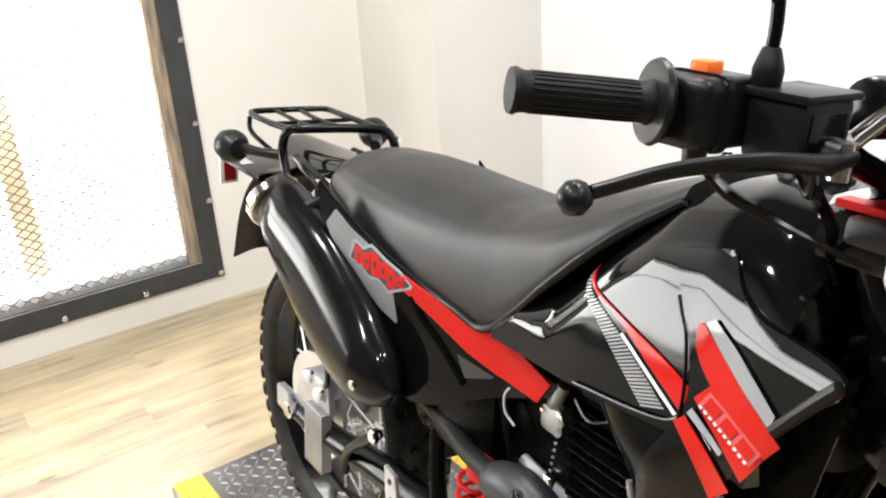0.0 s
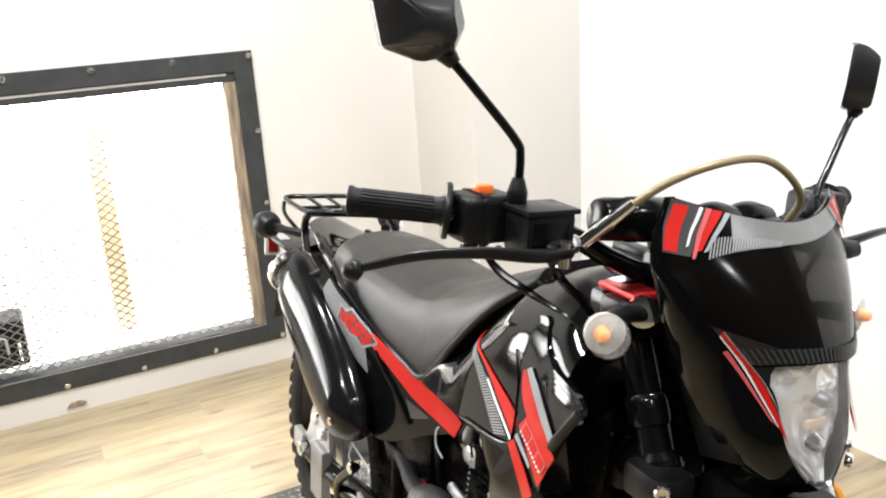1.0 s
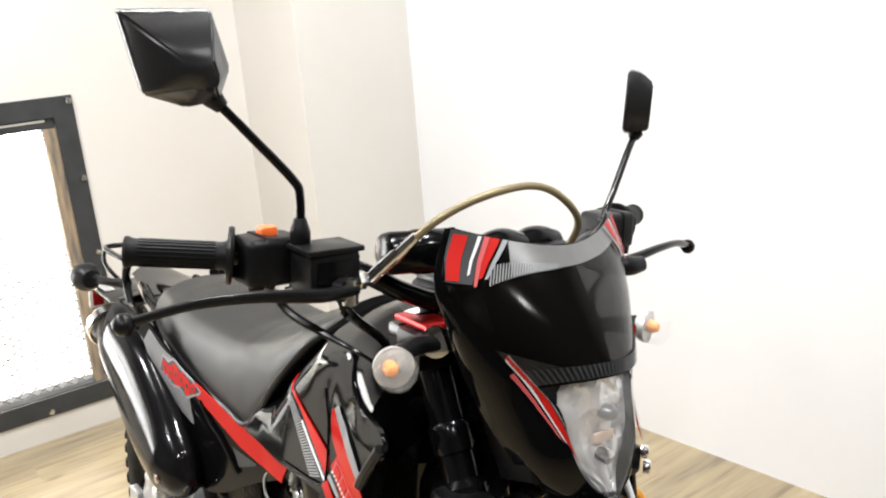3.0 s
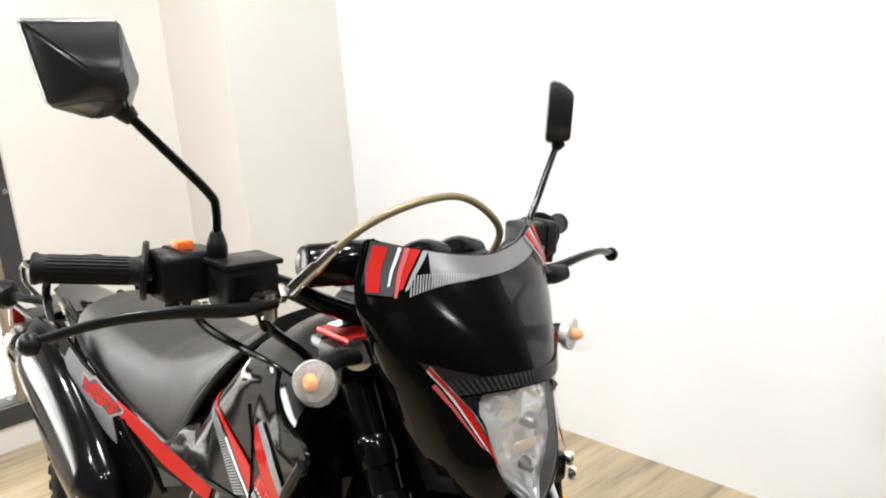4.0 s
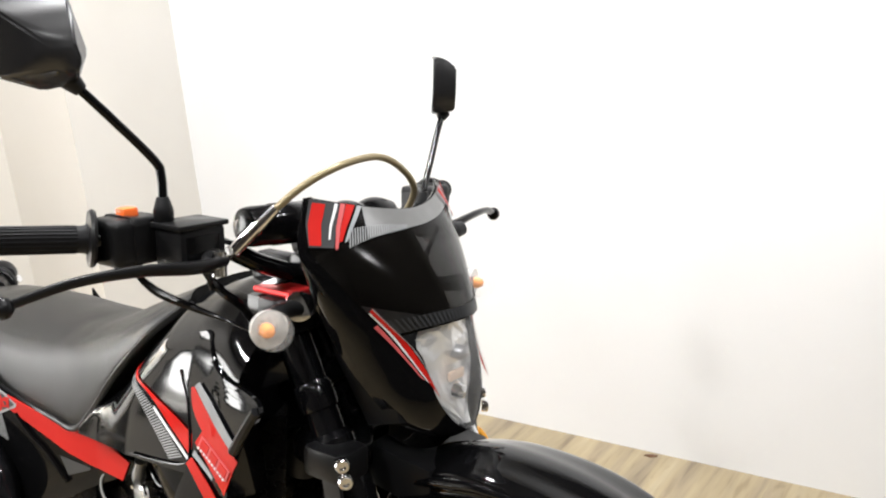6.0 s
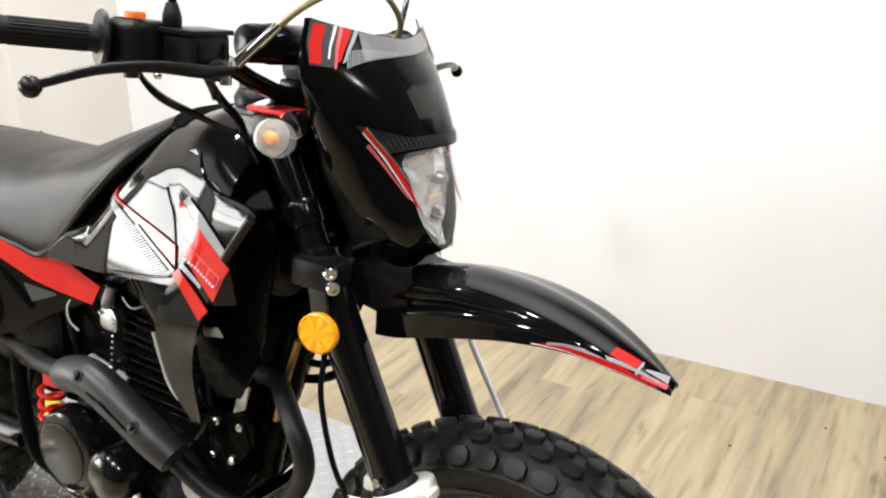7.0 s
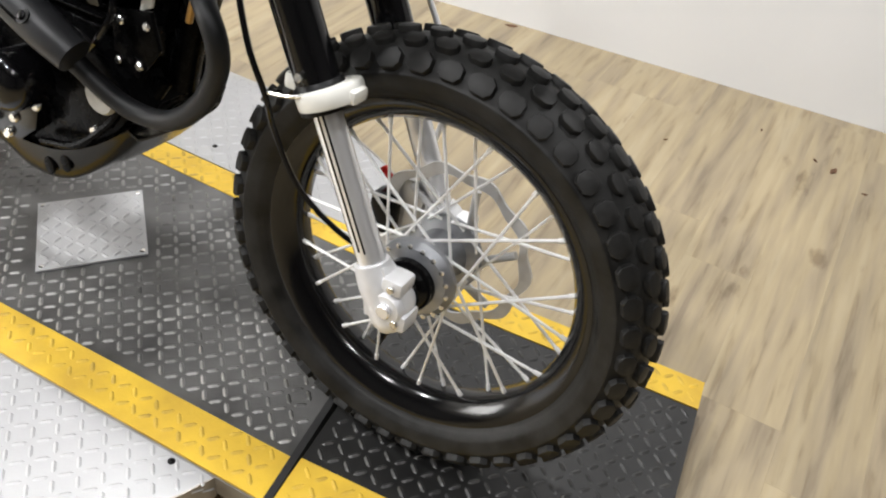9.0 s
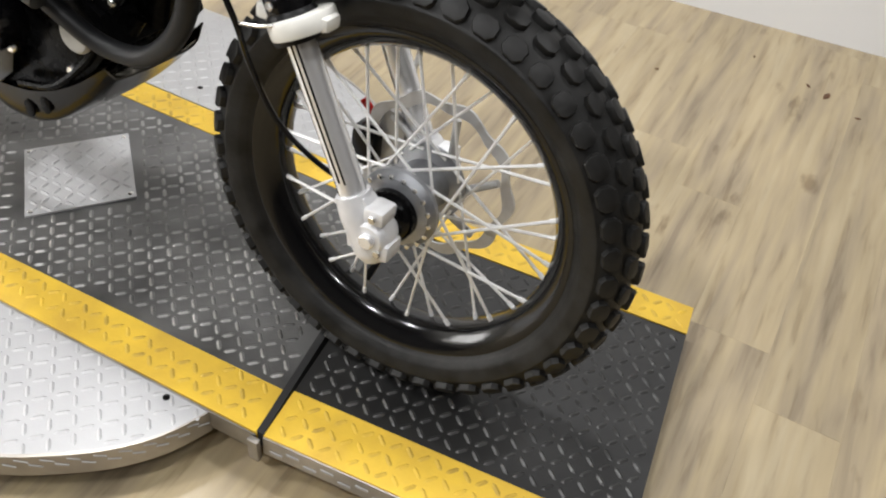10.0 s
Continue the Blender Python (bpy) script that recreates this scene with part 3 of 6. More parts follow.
def wing(sign, y_in, name_label):
    """A side extension of bright tread plate with a rounded front corner and a folded edge. sign: -1 near side, +1 far side."""
    w = thing("side_plate", pose(0, 0, 0), name_label, "side plate", "lift side plates")
    xf, wd = -0.040, 0.32
    arc = [(xf, 0.0), (xf - 0.028, 0.062), (xf - 0.072, 0.118), (xf - 0.13, 0.166), (xf - 0.195, 0.208), (xf - 0.29, 0.253), (xf - 0.4, 0.29), (xf - 0.55, wd)]
    out = [(x, y_in + sign * d) for x, d in arc] + [(RX + 0.1, y_in + sign * wd), (RX + 0.1, y_in)]
    part("top_plate", slab(out, DECK - 0.045, DECK - 0.003, axis="z"), ALU, w, "bright aluminium tread plate", smooth=False)

    def inside(x, y):
        d = abs(y - y_in)
        lim = np.interp(-x, [-a for a, _ in arc] + [9], [d for _, d in arc] + [wd])
        return d < lim - 0.012 and d > 0.012

    ys = sorted((y_in, y_in + sign * wd))
    part("tread", lugs(tread(RX + 0.12, ys[0], xf, ys[1], 0.0235, inside), 0.0235, 0.0072, 0.0017, DECK - 0.003), ALU, w, smooth=False)["kind"] = "stuff"
    pts = spline([(x, y_in + sign * (d + 0.002), 0) for x, d in arc], 60)
    bm = bmesh.new()
    rings = [[(p[0], p[1], DECK - 0.05), (p[0], p[1], DECK - 0.002), (p[0], p[1] - sign * 0.006, DECK - 0.0015), (p[0], p[1] - sign * 0.006, DECK - 0.05)] for p in pts]
    skin(bm, rings)
    part("folded_edge", bm, ALUSIDE, w, "dull folded edge of the plate")
    bm = bmesh.new()
    for k in range(0, 58, 2):
        p, q = Vector(pts[k]), Vector(pts[k + 1])
        d = (q - p).normalized()
        o = Vector((d.y, -d.x, 0)) * 0.0015 * (1 if sign < 0 else -1)
        z = DECK - 0.028 + 0.012 * ((k // 2) % 2)
        tube([p + o + Vector((0, 0, z)), p + d * 0.018 + o + Vector((0, 0, z + 0.006))], 0.003, sides=5, bm=bm, smooth=False)
    part("edge_tread", bm, ALU, w)["kind"] = "stuff"
    for x, d in ((-0.11, 0.012), (-0.6, 0.05), (-1.0, 0.05)):
        part("screw", lathe([(0.006, 0), (0.006, 0.001), (0.003, 0.002)], 10, pose(x, y_in + sign * d, DECK - 0.003)), BLACKM, w)
    part("leg", box(-1.2, min(y_in + sign * 0.1, y_in + sign * 0.16), 0, -0.5, max(y_in + sign * 0.1, y_in + sign * 0.16), DECK - 0.046), BLACKM, w, smooth=False)
    return w


wing(-1, NY0 - 0.006, "bright aluminium tread side plate with rounded corner, beside the deck")
wing(1, FY1 + 0.004, "bright aluminium tread side plate on the deck's far side")


# ---- the motorcycle: x ahead, y to its left, z up from the front tyre's contact; it leans on its side stand ----
bike = thing("motorcycle", pose(0.139, 0.850, 0.0995, -7.0), "black dual-sport motorcycle with red and grey stripes, standing on the lift", "motorcycle")
TAU = 2 * math.pi


def P(name, bm, material, label="", parent=None, smooth=True):
    return part(name, bm, material, parent or bike, label, smooth)


def lerp(x, xs, ys):
    return float(np.interp(x, xs, ys))


def sheet(a, b, f, nu=24, nv=10, off=0.0, thick=0.003, curve=True):
    """A sheet ruled between two side-view curves a and b of (x, z), laid on the surface y = f(x, z) and lifted by off."""
    pa = spline(a, nu) if curve and len(a) > 2 else [np.array(a[0]) + (np.array(a[-1]) - np.array(a[0])) * k / (nu - 1) for k in range(nu)] if len(a) == 2 else poly(a, nu)
    pb = spline(b, nu) if curve and len(b) > 2 else [np.array(b[0]) + (np.array(b[-1]) - np.array(b[0])) * k / (nu - 1) for k in range(nu)] if len(b) == 2 else poly(b, nu)
    g = bmesh.new()
    s = 1 if f(pa[0][0], pa[0][1]) > 0 else -1
    rows = []
    for d in (off, off - thick):
        rows.append([[g.verts.new((p[0] + (q[0] - p[0]) * k / (nv - 1), f(p[0] + (q[0] - p[0]) * k / (nv - 1), p[1] + (q[1] - p[1]) * k / (nv - 1)) + s * d, p[1] + (q[1] - p[1]) * k / (nv - 1))) for k in range(nv)] for p, q in zip(pa, pb)])
    top, low = rows
    for i in range(nu - 1):
        for k in range(nv - 1):
            g.faces.new((top[i][k], top[i][k + 1], top[i + 1][k + 1], top[i + 1][k]))
            g.faces.new((low[i][k], low[i + 1][k], low[i + 1][k + 1], low[i][k + 1]))
    rim = [(i, 0) for i in range(nu)] + [(nu - 1, k) for k in range(1, nv)] + [(i, nv - 1) for i in range(nu - 2, -1, -1)] + [(0, k) for k in range(nv - 2, 0, -1)]
    for (i, k), (j, l) in zip(rim, rim[1:] + rim[:1]):
        g.faces.new((top[i][k], top[j][l], low[j][l], low[i][k]))
    bmesh.ops.recalc_face_normals(g, faces=g.faces)
    return g


def poly(pts, n):
    """n points evenly along a polyline."""
    p = np.array(pts, float)
    s = np.r_[0, np.cumsum(np.linalg.norm(np.diff(p, axis=0), axis=1))]
    return [np.array([np.interp(v, s, p[:, k]) for k in range(p.shape[1])]) for v in np.linspace(0, s[-1], n)]


def both(fn):
    """Run a builder for the right (-1) and the left (+1) side."""
    for s in (-1, 1):
        fn(s)


# -- wheels --
def wheel_pose(x, y, z):
    return Matrix.Translation((x, y, z)) @ Matrix.Rotation(radians(-90), 4, "X")   # lathe axis along +y


def tyre(name, x, y, z, r, half, bead):
    """A block-tread tyre: rounded carcass with sidewall ribs and five rows of close, low, rounded blocks."""
    crown = [(r - 0.0095, 0.0), (r - 0.0115, 0.28), (r - 0.0175, 0.55), (r - 0.0285, 0.80), (r - 0.043, 0.97)]
    prof = [(bead - 0.004, -half * 0.62), (bead + 0.005, -half * 0.70), (bead + 0.018, -half * 0.90), ((bead + r) / 2 - 0.006, -half * 1.01)]
    prof = [tuple(p) for p in spline(prof + [(a, -half * f) for a, f in reversed(crown)], 40)]
    prof = [(a + 0.0012 * max(0, math.sin((a - bead) * 900)) * (1 if bead + 0.004 < a < bead + 0.016 else 0), b) for a, b in prof]
    prof += [(a, -b) for a, b in reversed(prof[:-1])]
    prof += [(bead - 0.010, half * 0.5), (bead - 0.010, -half * 0.5)]
    t = P(name, lathe(prof, 110, wheel_pose(x, y, z), close=True), RUBBER, "black block-tread tyre, dusty with brown dirt")
    fs, rs = [f for _, f in crown], [a for a, _ in crown]
    shapes = {}
    n = 46
    for row, f in enumerate((-0.84, -0.44, 0.0, 0.44, 0.84)):
        g = abs(f)
        rad = float(np.interp(g, fs, rs))
        tilt = math.degrees(math.atan2(float(np.interp(g - 0.12, fs, rs) - np.interp(g + 0.10, fs, rs)), 0.22 * half)) if g else 0
        kind = "side" if g > 0.6 else "mid"
        for k in range(n):
            if kind not in shapes:
                hl, hw = (0.0148, 0.0124) if kind == "side" else (0.0144, 0.0094)
                bm = slab([(-hl, -hw * 0.45), (-hl * 0.55, -hw), (hl * 0.55, -hw), (hl, -hw * 0.45), (hl, hw * 0.45), (hl * 0.55, hw), (-hl * 0.55, hw), (-hl, hw * 0.45)], -0.007, 0.0084, 0.0022, axis="z")
                ob = part("tread_block", bm, RUBBER, t)
                shapes[kind] = ob.data
            else:
                ob = new("tread_block", shapes[kind])
                ob.parent = t
            a = TAU * (k + (0.5 if row % 2 else 0)) / n
            jit = 1 + 0.05 * math.sin(k * 7.3 + row * 2.1)
            ob.matrix_local = Matrix.Translation((x, y, z)) @ Matrix.Rotation(-a, 4, "Y") @ Matrix.Translation((0, f * half, rad)) @ Matrix.Rotation(radians(-tilt if f > 0 else tilt), 4, "X") @ Matrix.Scale(jit, 4)
    return t


def spoked(name, x, y, z, flange, half, hub_r, hub_h, label):
    """A black rim with bright laced spokes and nipples."""
    d = flange - 0.028
    prof = [(flange, -half), (flange + 0.002, -half + 0.004), (flange - 0.006, -half + 0.006), (d + 0.008, -half * 0.55), (d, -half * 0.3), (d, half * 0.3), (d + 0.008, half * 0.55), (flange - 0.006, half - 0.006), (flange + 0.002, half - 0.004), (flange, half),
            (flange - 0.004, half), (d + 0.004, half * 0.62), (d - 0.005, half * 0.32), (d - 0.005, -half * 0.32), (d + 0.004, -half * 0.62), (flange - 0.004, -half)]
    rim = P(name, lathe(prof, 96, wheel_pose(x, y, z), close=True), RIMM, label)
    n = 36
    for k in range(n):
        s = -1 if k % 2 else 1
        a = TAU * (k + 0.5) / n
        lead = radians(62) * (1 if (k // 2) % 2 else -1)
        h = a + lead
        p = Vector((x + hub_r * math.cos(h), y + s * hub_h, z + hub_r * math.sin(h)))
        q = Vector((x + d * math.cos(a), y + s * half * 0.18, z + d * math.sin(a)))
        bm = rod(p, q, 0.0023, 6)
        rod(q.lerp(p, 0.075), q.lerp(p, -0.005), 0.0034, 6, bm)
        part("spoke", bm, SPOKE, rim)
    return rim


FW = (0.0, 0.010, 0.328)
RW = (-1.372, 0.0, 0.318)
tyre("front_tyre", *FW, 0.3250, 0.055, 0.239)
spoked("front_rim", *FW, 0.244, 0.039, 0.052, 0.034, "gloss black spoked rim")
tyre("rear_tyre", *RW, 0.318, 0.062, 0.232)
spoked("rear_rim", *RW, 0.236, 0.047, 0.07, 0.04, "gloss black spoked rim")
# hubs, speedometer drive, disc
x, y, z = FW
hub = P("front_hub", lathe([(0.018, -0.062), (0.05, -0.055), (0.058, -0.045), (0.058, -0.037), (0.038, -0.03), (0.032, 0), (0.038, 0.03), (0.058, 0.037), (0.058, 0.042), (0.045, 0.047), (0.018, 0.06)], 40, wheel_pose(x, y, z)), HUBM, "dark grey cast hub")
for k in range(18):
    a = TAU * k / 18
    part("flange_hole_rim", lathe([(0.0036, 0), (0.0036, 0.0015), (0.002, 0.002)], 8, Matrix.Translation((x + 0.0525 * math.cos(a), y - 0.0555, z + 0.0525 * math.sin(a))) @ Matrix.Rotation(radians(90), 4, "X")), STEEL, hub)
part("speedometer_drive", lathe([(0.02, -0.084), (0.030, -0.081), (0.036, -0.074), (0.037, -0.06), (0.037, -0.05)], 36, wheel_pose(x, y, z)), BLACKM, hub, "black speedometer drive drum")
part("drive_arm", tube([(x - 0.035, y - 0.075, z + 0.03), (x - 0.02, y - 0.082, z + 0.022), (x + 0.018, y - 0.082, z + 0.008)], 0.009, 8, 10), BLACKM, hub, "black cable socket")
part("axle_bolt", hexbolt((x - 0.026, y - 0.08, z + 0.036), (x - 0.026, y - 0.2, z + 0.036), 0.008), CHROME, hub, "bright bolt")
disc = bmesh.new()
n = 120
rings = []
for k in range(n):
    a = TAU * k / n
    ro = 0.123 + 0.0045 * math.cos(a * 10)
    ri = 0.108 + 0.003 * math.cos(a * 10 + 1)
    rings.append([(x + ri * math.cos(a), y + 0.052, z + ri * math.sin(a)), (x + ro * math.cos(a), y + 0.052, z + ro * math.sin(a)), (x + ro * math.cos(a), y + 0.056, z + ro * math.sin(a)), (x + ri * math.cos(a), y + 0.056, z + ri * math.sin(a))])
skin(disc, rings + rings[:1], caps=False)
bmesh.ops.remove_doubles(disc, verts=disc.verts, dist=1e-6)
DISCM = mat("drilled_steel_disc", (0.52, 0.52, 0.52), 0.4, metal=0.45, var=0.15, scale=60)
dob = P("brake_disc", disc, DISCM, "steel wave brake disc")
for k in range(6):
    a = TAU * k / 6
    part("carrier_arm", tube([(x + 0.05 * math.cos(a), y + 0.05, z + 0.05 * math.sin(a)), (x + 0.102 * math.cos(a + 0.3), y + 0.054, z + 0.102 * math.sin(a + 0.3))], 0.006, sides=8, smooth=False), DISCM, dob)
cal = P("brake_caliper", box(-0.130, y + 0.035, 0.308, -0.090, y + 0.078, 0.370, 0.012), BLACKM, "black front brake caliper")
part("caliper_bracket", box(-0.10, y + 0.06, 0.31, -0.055, y + 0.07, 0.40, 0.005), SILVER, cal)
part("pad_pin", rod((-0.136, y + 0.075, 0.392), (-0.116, y + 0.075, 0.372), 0.007, 12, bevel=0.002), RED, cal, "red plug")

# -- fork --
TF = 0.50       # rake


def fork_x(z):
    return -0.105 - TF * (z - 0.512)


def fork_side(s):
    y = -0.096 if s < 0 else 0.083
    at = lambda zz, dx=0.0: Vector((fork_x(zz) + dx, y, zz))
    leg = P("fork_leg", lathe([(0.0265, 0), (0.0275, 0.01), (0.0275, 0.31), (0.020, 0.318), (0.020, 0.345), (0.0225, 0.347), (0.0235, 0.352), (0.0235, 0.372), (0.022, 0.378), (0.0195, 0.380), (0.0195, 0.5)], 28, along(at(0.575), at(1.08))), RIMM, "gloss black upper fork leg")
    part("fork_seal", lathe([(0.030, 0), (0.0315, 0.006), (0.0315, 0.03), (0.028, 0.036)], 24, along(at(0.548), at(1.0))), SATIN, leg, "black dust seal")
    low = P("fork_slider", lathe([(0.0185, 0), (0.0185, 0.22)], 24, along(at(0.355), at(0.575))), BRUSHED, "satin silver lower fork tube")
    # three thin black rods draw dark lines along the slider
    for a in (-0.42, 0.0, 0.42):
        o = Vector((0.0165 * math.cos(a - 1.2), s * 0.0165 * abs(math.sin(a - 1.2)), 0))
        part("dark_line_rod", rod(at(0.39) + o, at(0.55) + o, 0.0026, 8), BLACKM, low)
    foot = P("fork_foot", tube([at(0.372), at(0.350), at(0.328, 0.002), at(0.303, 0.004), at(0.290, 0.004)], [0.0235, 0.0265, 0.0265, 0.0265, 0.020], 18, 20), CASTW, "pale cast axle clamp")
    part("axle_boss", lathe([(0.020, 0), (0.0235, 0.005), (0.0235, 0.040), (0.019, 0.046)], 24, along((FW[0] + 0.004, y - 0.024, FW[2]), (FW[0] + 0.004, y + 1, FW[2]))), CASTW, foot)
    part("clamp_web", slab([(-0.045, 0.375), (-0.012, 0.378), (0.012, 0.356), (0.028, 0.338), (0.030, 0.312), (0.010, 0.298), (-0.03, 0.296)], y - 0.014, y + 0.014, 0.006), CASTW, foot)
    part("clamp_lug", box(0.004, y - 0.021, 0.300, 0.034, y + 0.017, 0.326, 0.007), CASTW, foot)
    part("clamp_lug", box(-0.008, y - 0.021, 0.350, 0.022, y + 0.017, 0.372, 0.007), CASTW, foot)
    for cx, cz in ((0.020, 0.313), (0.008, 0.361)):
        part("clamp_bolt", hexbolt((cx, y - 0.020, cz), (cx, y - 1, cz), 0.006), STEEL, foot)
    if s < 0:
        c = at(0.577, 0.014)
        ring = bmesh.new()
        axis = along(at(0.557, 0.014), at(1.0, 0.014))
        lathe([(0.029, 0.003), (0.040, 0.004), (0.0415, 0.007), (0.0415, 0.022), (0.040, 0.025), (0.030, 0.026)], 26, axis, ring)
        g = P("fork_guard", ring, WHITEP, "off-white plastic fork guard ring")
        part("guard_clip", box(c.x - 0.048, y - 0.022, c.z - 0.010, c.x - 0.028, y + 0.010, c.z + 0.010, 0.005), WHITEP, g)
        part("guard_spout", box(c.x + 0.02, y - 0.016, c.z - 0.004, c.x + 0.046, y + 0.014, c.z + 0.014, 0.006), WHITEP, g)
        part("guard_screw", hexbolt((c.x - 0.02, y - 0.03, c.z + 0.014), (c.x - 0.02, y - 1, c.z + 0.2), 0.006), STEEL, g)


both(fork_side)
P("front_axle", rod((FW[0] + 0.005, -0.127, FW[2]), (FW[0] + 0.005, 0.127, FW[2]), 0.0105, 20, bevel=0.002), BRUSHED, "silver axle")
# triple clamps
zc = 0.845
xc = fork_x(zc)
tri = P("lower_triple_clamp", slab([(xc - 0.045, -0.118), (xc + 0.0, -0.132), (xc + 0.046, -0.136), (xc + 0.040, -0.075), (xc + 0.01, -0.04), (xc + 0.01, 0.04), (xc + 0.036, 0.07), (xc + 0.036, 0.125), (xc, 0.138), (xc - 0.06, 0.12), (xc - 0.095, 0)], zc - 0.021, zc + 0.009, 0.006, axis="z"), BLACKM, "black lower triple clamp")
for s in (-1, 1):
    part("clamp_block", box(xc - 0.012, s * 0.112 - 0.025, zc - 0.025, xc + 0.048, s * 0.112 + 0.024, zc + 0.012, 0.008), SATIN, tri, "dark grey clamp block")
    for dz in (-0.014, 0.004):
        part("pinch_bolt", lathe([(0.0085, 0), (0.0085, 0.007), (0.007, 0.009), (0.004, 0.009), (0.0035, 0.006)], 16, along((xc + 0.046 + (0.012 if dz < 0 else 0) * 0.4, s * 0.134, zc + dz), (xc + 0.4, s * 0.4, zc + dz))), CHROME, tri, "bright pinch bolt")
zu = 1.0
xu = fork_x(zu) + 0.012
top = P("upper_triple_clamp", slab([(xu - 0.035, -0.13), (xu + 0.03, -0.135), (xu + 0.036, -0.075), (xu + 0.0, -0.03), (xu, 0.03), (xu + 0.036, 0.075), (xu + 0.03, 0.135), (xu - 0.035, 0.13), (xu - 0.07, 0)], zu - 0.022, zu + 0.018, 0.005, axis="z"), BLACKM, "black upper triple clamp")
for s in (-1, 1):
    part("clamp_end", box(xu - 0.012, s * 0.116 - 0.021, zu - 0.004, xu + 0.033, s * 0.116 + 0.021, zu + 0.019, 0.006), SHIELDM, top, "dark grey clamp end")
    part("fork_cap", lathe([(0.022, 0), (0.022, 0.012), (0.016, 0.018)], 6, along((fork_x(1.02), -0.096 if s < 0 else 0.083, 1.012), (fork_x(1.1), s * 0.098, 1.1))), SILVER, top, "silver fork cap")
    part("red_cover", slab([(xu - 0.028, -0.022), (xu + 0.030, -0.022), (xu + 0.034, 0.016), (xu - 0.028, 0.016)], zu + 0.020, zu + 0.028, 0.003, axis="z"), REDM, top, "red anodised cover").location = (0, s * 0.105, 0)
    part("clamp_face", lathe([(0.017, 0), (0.017, 0.006), (0.009, 0.008)], 20, along((xu + 0.036, s * 0.118, zu + 0.012), (xu + 0.3, s * 0.3, zu + 0.06))), CHROME, top, "bright round bolt")
P("steering_stem", rod((xc - 0.05, 0, zc - 0.01), (xu - 0.05, 0, zu), 0.025, 20), BLACKM, "black steering stem")
P("head_tube", rod((xc - 0.052, 0, zc + 0.03), (xu - 0.047, 0, zu - 0.03), 0.034, 24), BLACKM)
for s in (-1, 1):
    bm = bmesh.new()
    rm = along((-0.235, s * 0.135, 0.77), (-0.1, s * 0.9, 0.77))
    hub_v = bm.verts.new(rm @ Vector((0, 0, 0.0095)))
    ring_v = [bm.verts.new(rm @ Vector((0.0236 * math.cos(TAU * j / 16), 0.0236 * math.sin(TAU * j / 16), 0.0096 if j % 2 else 0.0076))) for j in range(16)]
    base_v = [bm.verts.new(rm @ Vector((0.0236 * math.cos(TAU * j / 16), 0.0236 * math.sin(TAU * j / 16), 0))) for j in range(16)]
    for j in range(16):
        bm.faces.new((hub_v, ring_v[j], ring_v[(j + 1) % 16]))
        bm.faces.new((ring_v[j], base_v[j], base_v[(j + 1) % 16], ring_v[(j + 1) % 16]))
    bm.faces.new(list(reversed(base_v)))
    bmesh.ops.recalc_face_normals(bm, faces=bm.faces)
    refl = P("side_reflector", bm, AMBER, "round amber reflector with star facets", smooth=False)
    part("reflector_bracket", slab([(-0.250, 0.785), (-0.224, 0.785), (-0.232, 0.83), (-0.258, 0.83)], s * 0.128, s * 0.134, 0.002), SHIELDM, refl, "grey bracket")
    part("reflector_rim", lathe([(0.0242, -0.002), (0.0262, 0.0), (0.0262, 0.007), (0.0242, 0.009)], 24, along((-0.235, s * 0.135, 0.77), (-0.1, s * 0.9, 0.77)), close=True), AMBER, refl)

# -- front mudguard --
gx = [-0.205, -0.165, -0.10, -0.02, 0.05, 0.11, 0.165]
gz = [0.823, 0.838, 0.850, 0.846, 0.830, 0.804, 0.774]
gw = [0.055, 0.062, 0.066, 0.066, 0.058, 0.042, 0.014]
gd = [0.072, 0.078, 0.070, 0.048, 0.028, 0.014, 0.006]
grid = []
for X, Z, W, D in zip(gx, gz, gw, gd):
    half = [(-W * 1.02, -D), (-W, -D * 0.62), (-W * 0.86, -D * 0.16), (-W * 0.42, -0.002), (0, 0.004)]
    q = max(0.0, min(1.0, -X / 0.06))          # the rear half has a lower skirt that stands proud below a ledge
    half[1:2] = [(-W * (1 + 0.09 * q), -D * 0.66), (-W * (1 + 0.08 * q), -D * 0.54), (-W * (1 - 0.07 * q), -D * 0.47), (-W * (1 - 0.09 * q), -D * 0.40)]
    half[0] = (-W * (1.02 + 0.06 * q), -D)
    grid.append([(X, yy, Z + zz) for yy, zz in half] + [(X, -yy, Z + zz) for yy, zz in reversed(half[:-1])])
fen = P("front_mudguard", patch(grid, 60, 45, 0.004, (-0.1, 0, 0.6)), GLOSS, "gloss black high front mudguard with red tip decal")


def fender_pt(X, t):
    """A point on the mudguard: X ahead, t from -1 (right edge) to 1."""
    Z, W, D = lerp(X, gx, gz), lerp(X, gx, gw), lerp(X, gx, gd)
    a = abs(t)
    yy = W * np.interp(a, [0, 0.3, 0.6, 0.8, 1], [0, 0.42, 0.86, 1, 1.02])
    zz = np.interp(a, [0, 0.3, 0.6, 0.8, 1], [0.004, -0.002, -D * 0.16, -D * 0.62, -D])
    return np.array((X, math.copysign(yy, t), Z + zz))


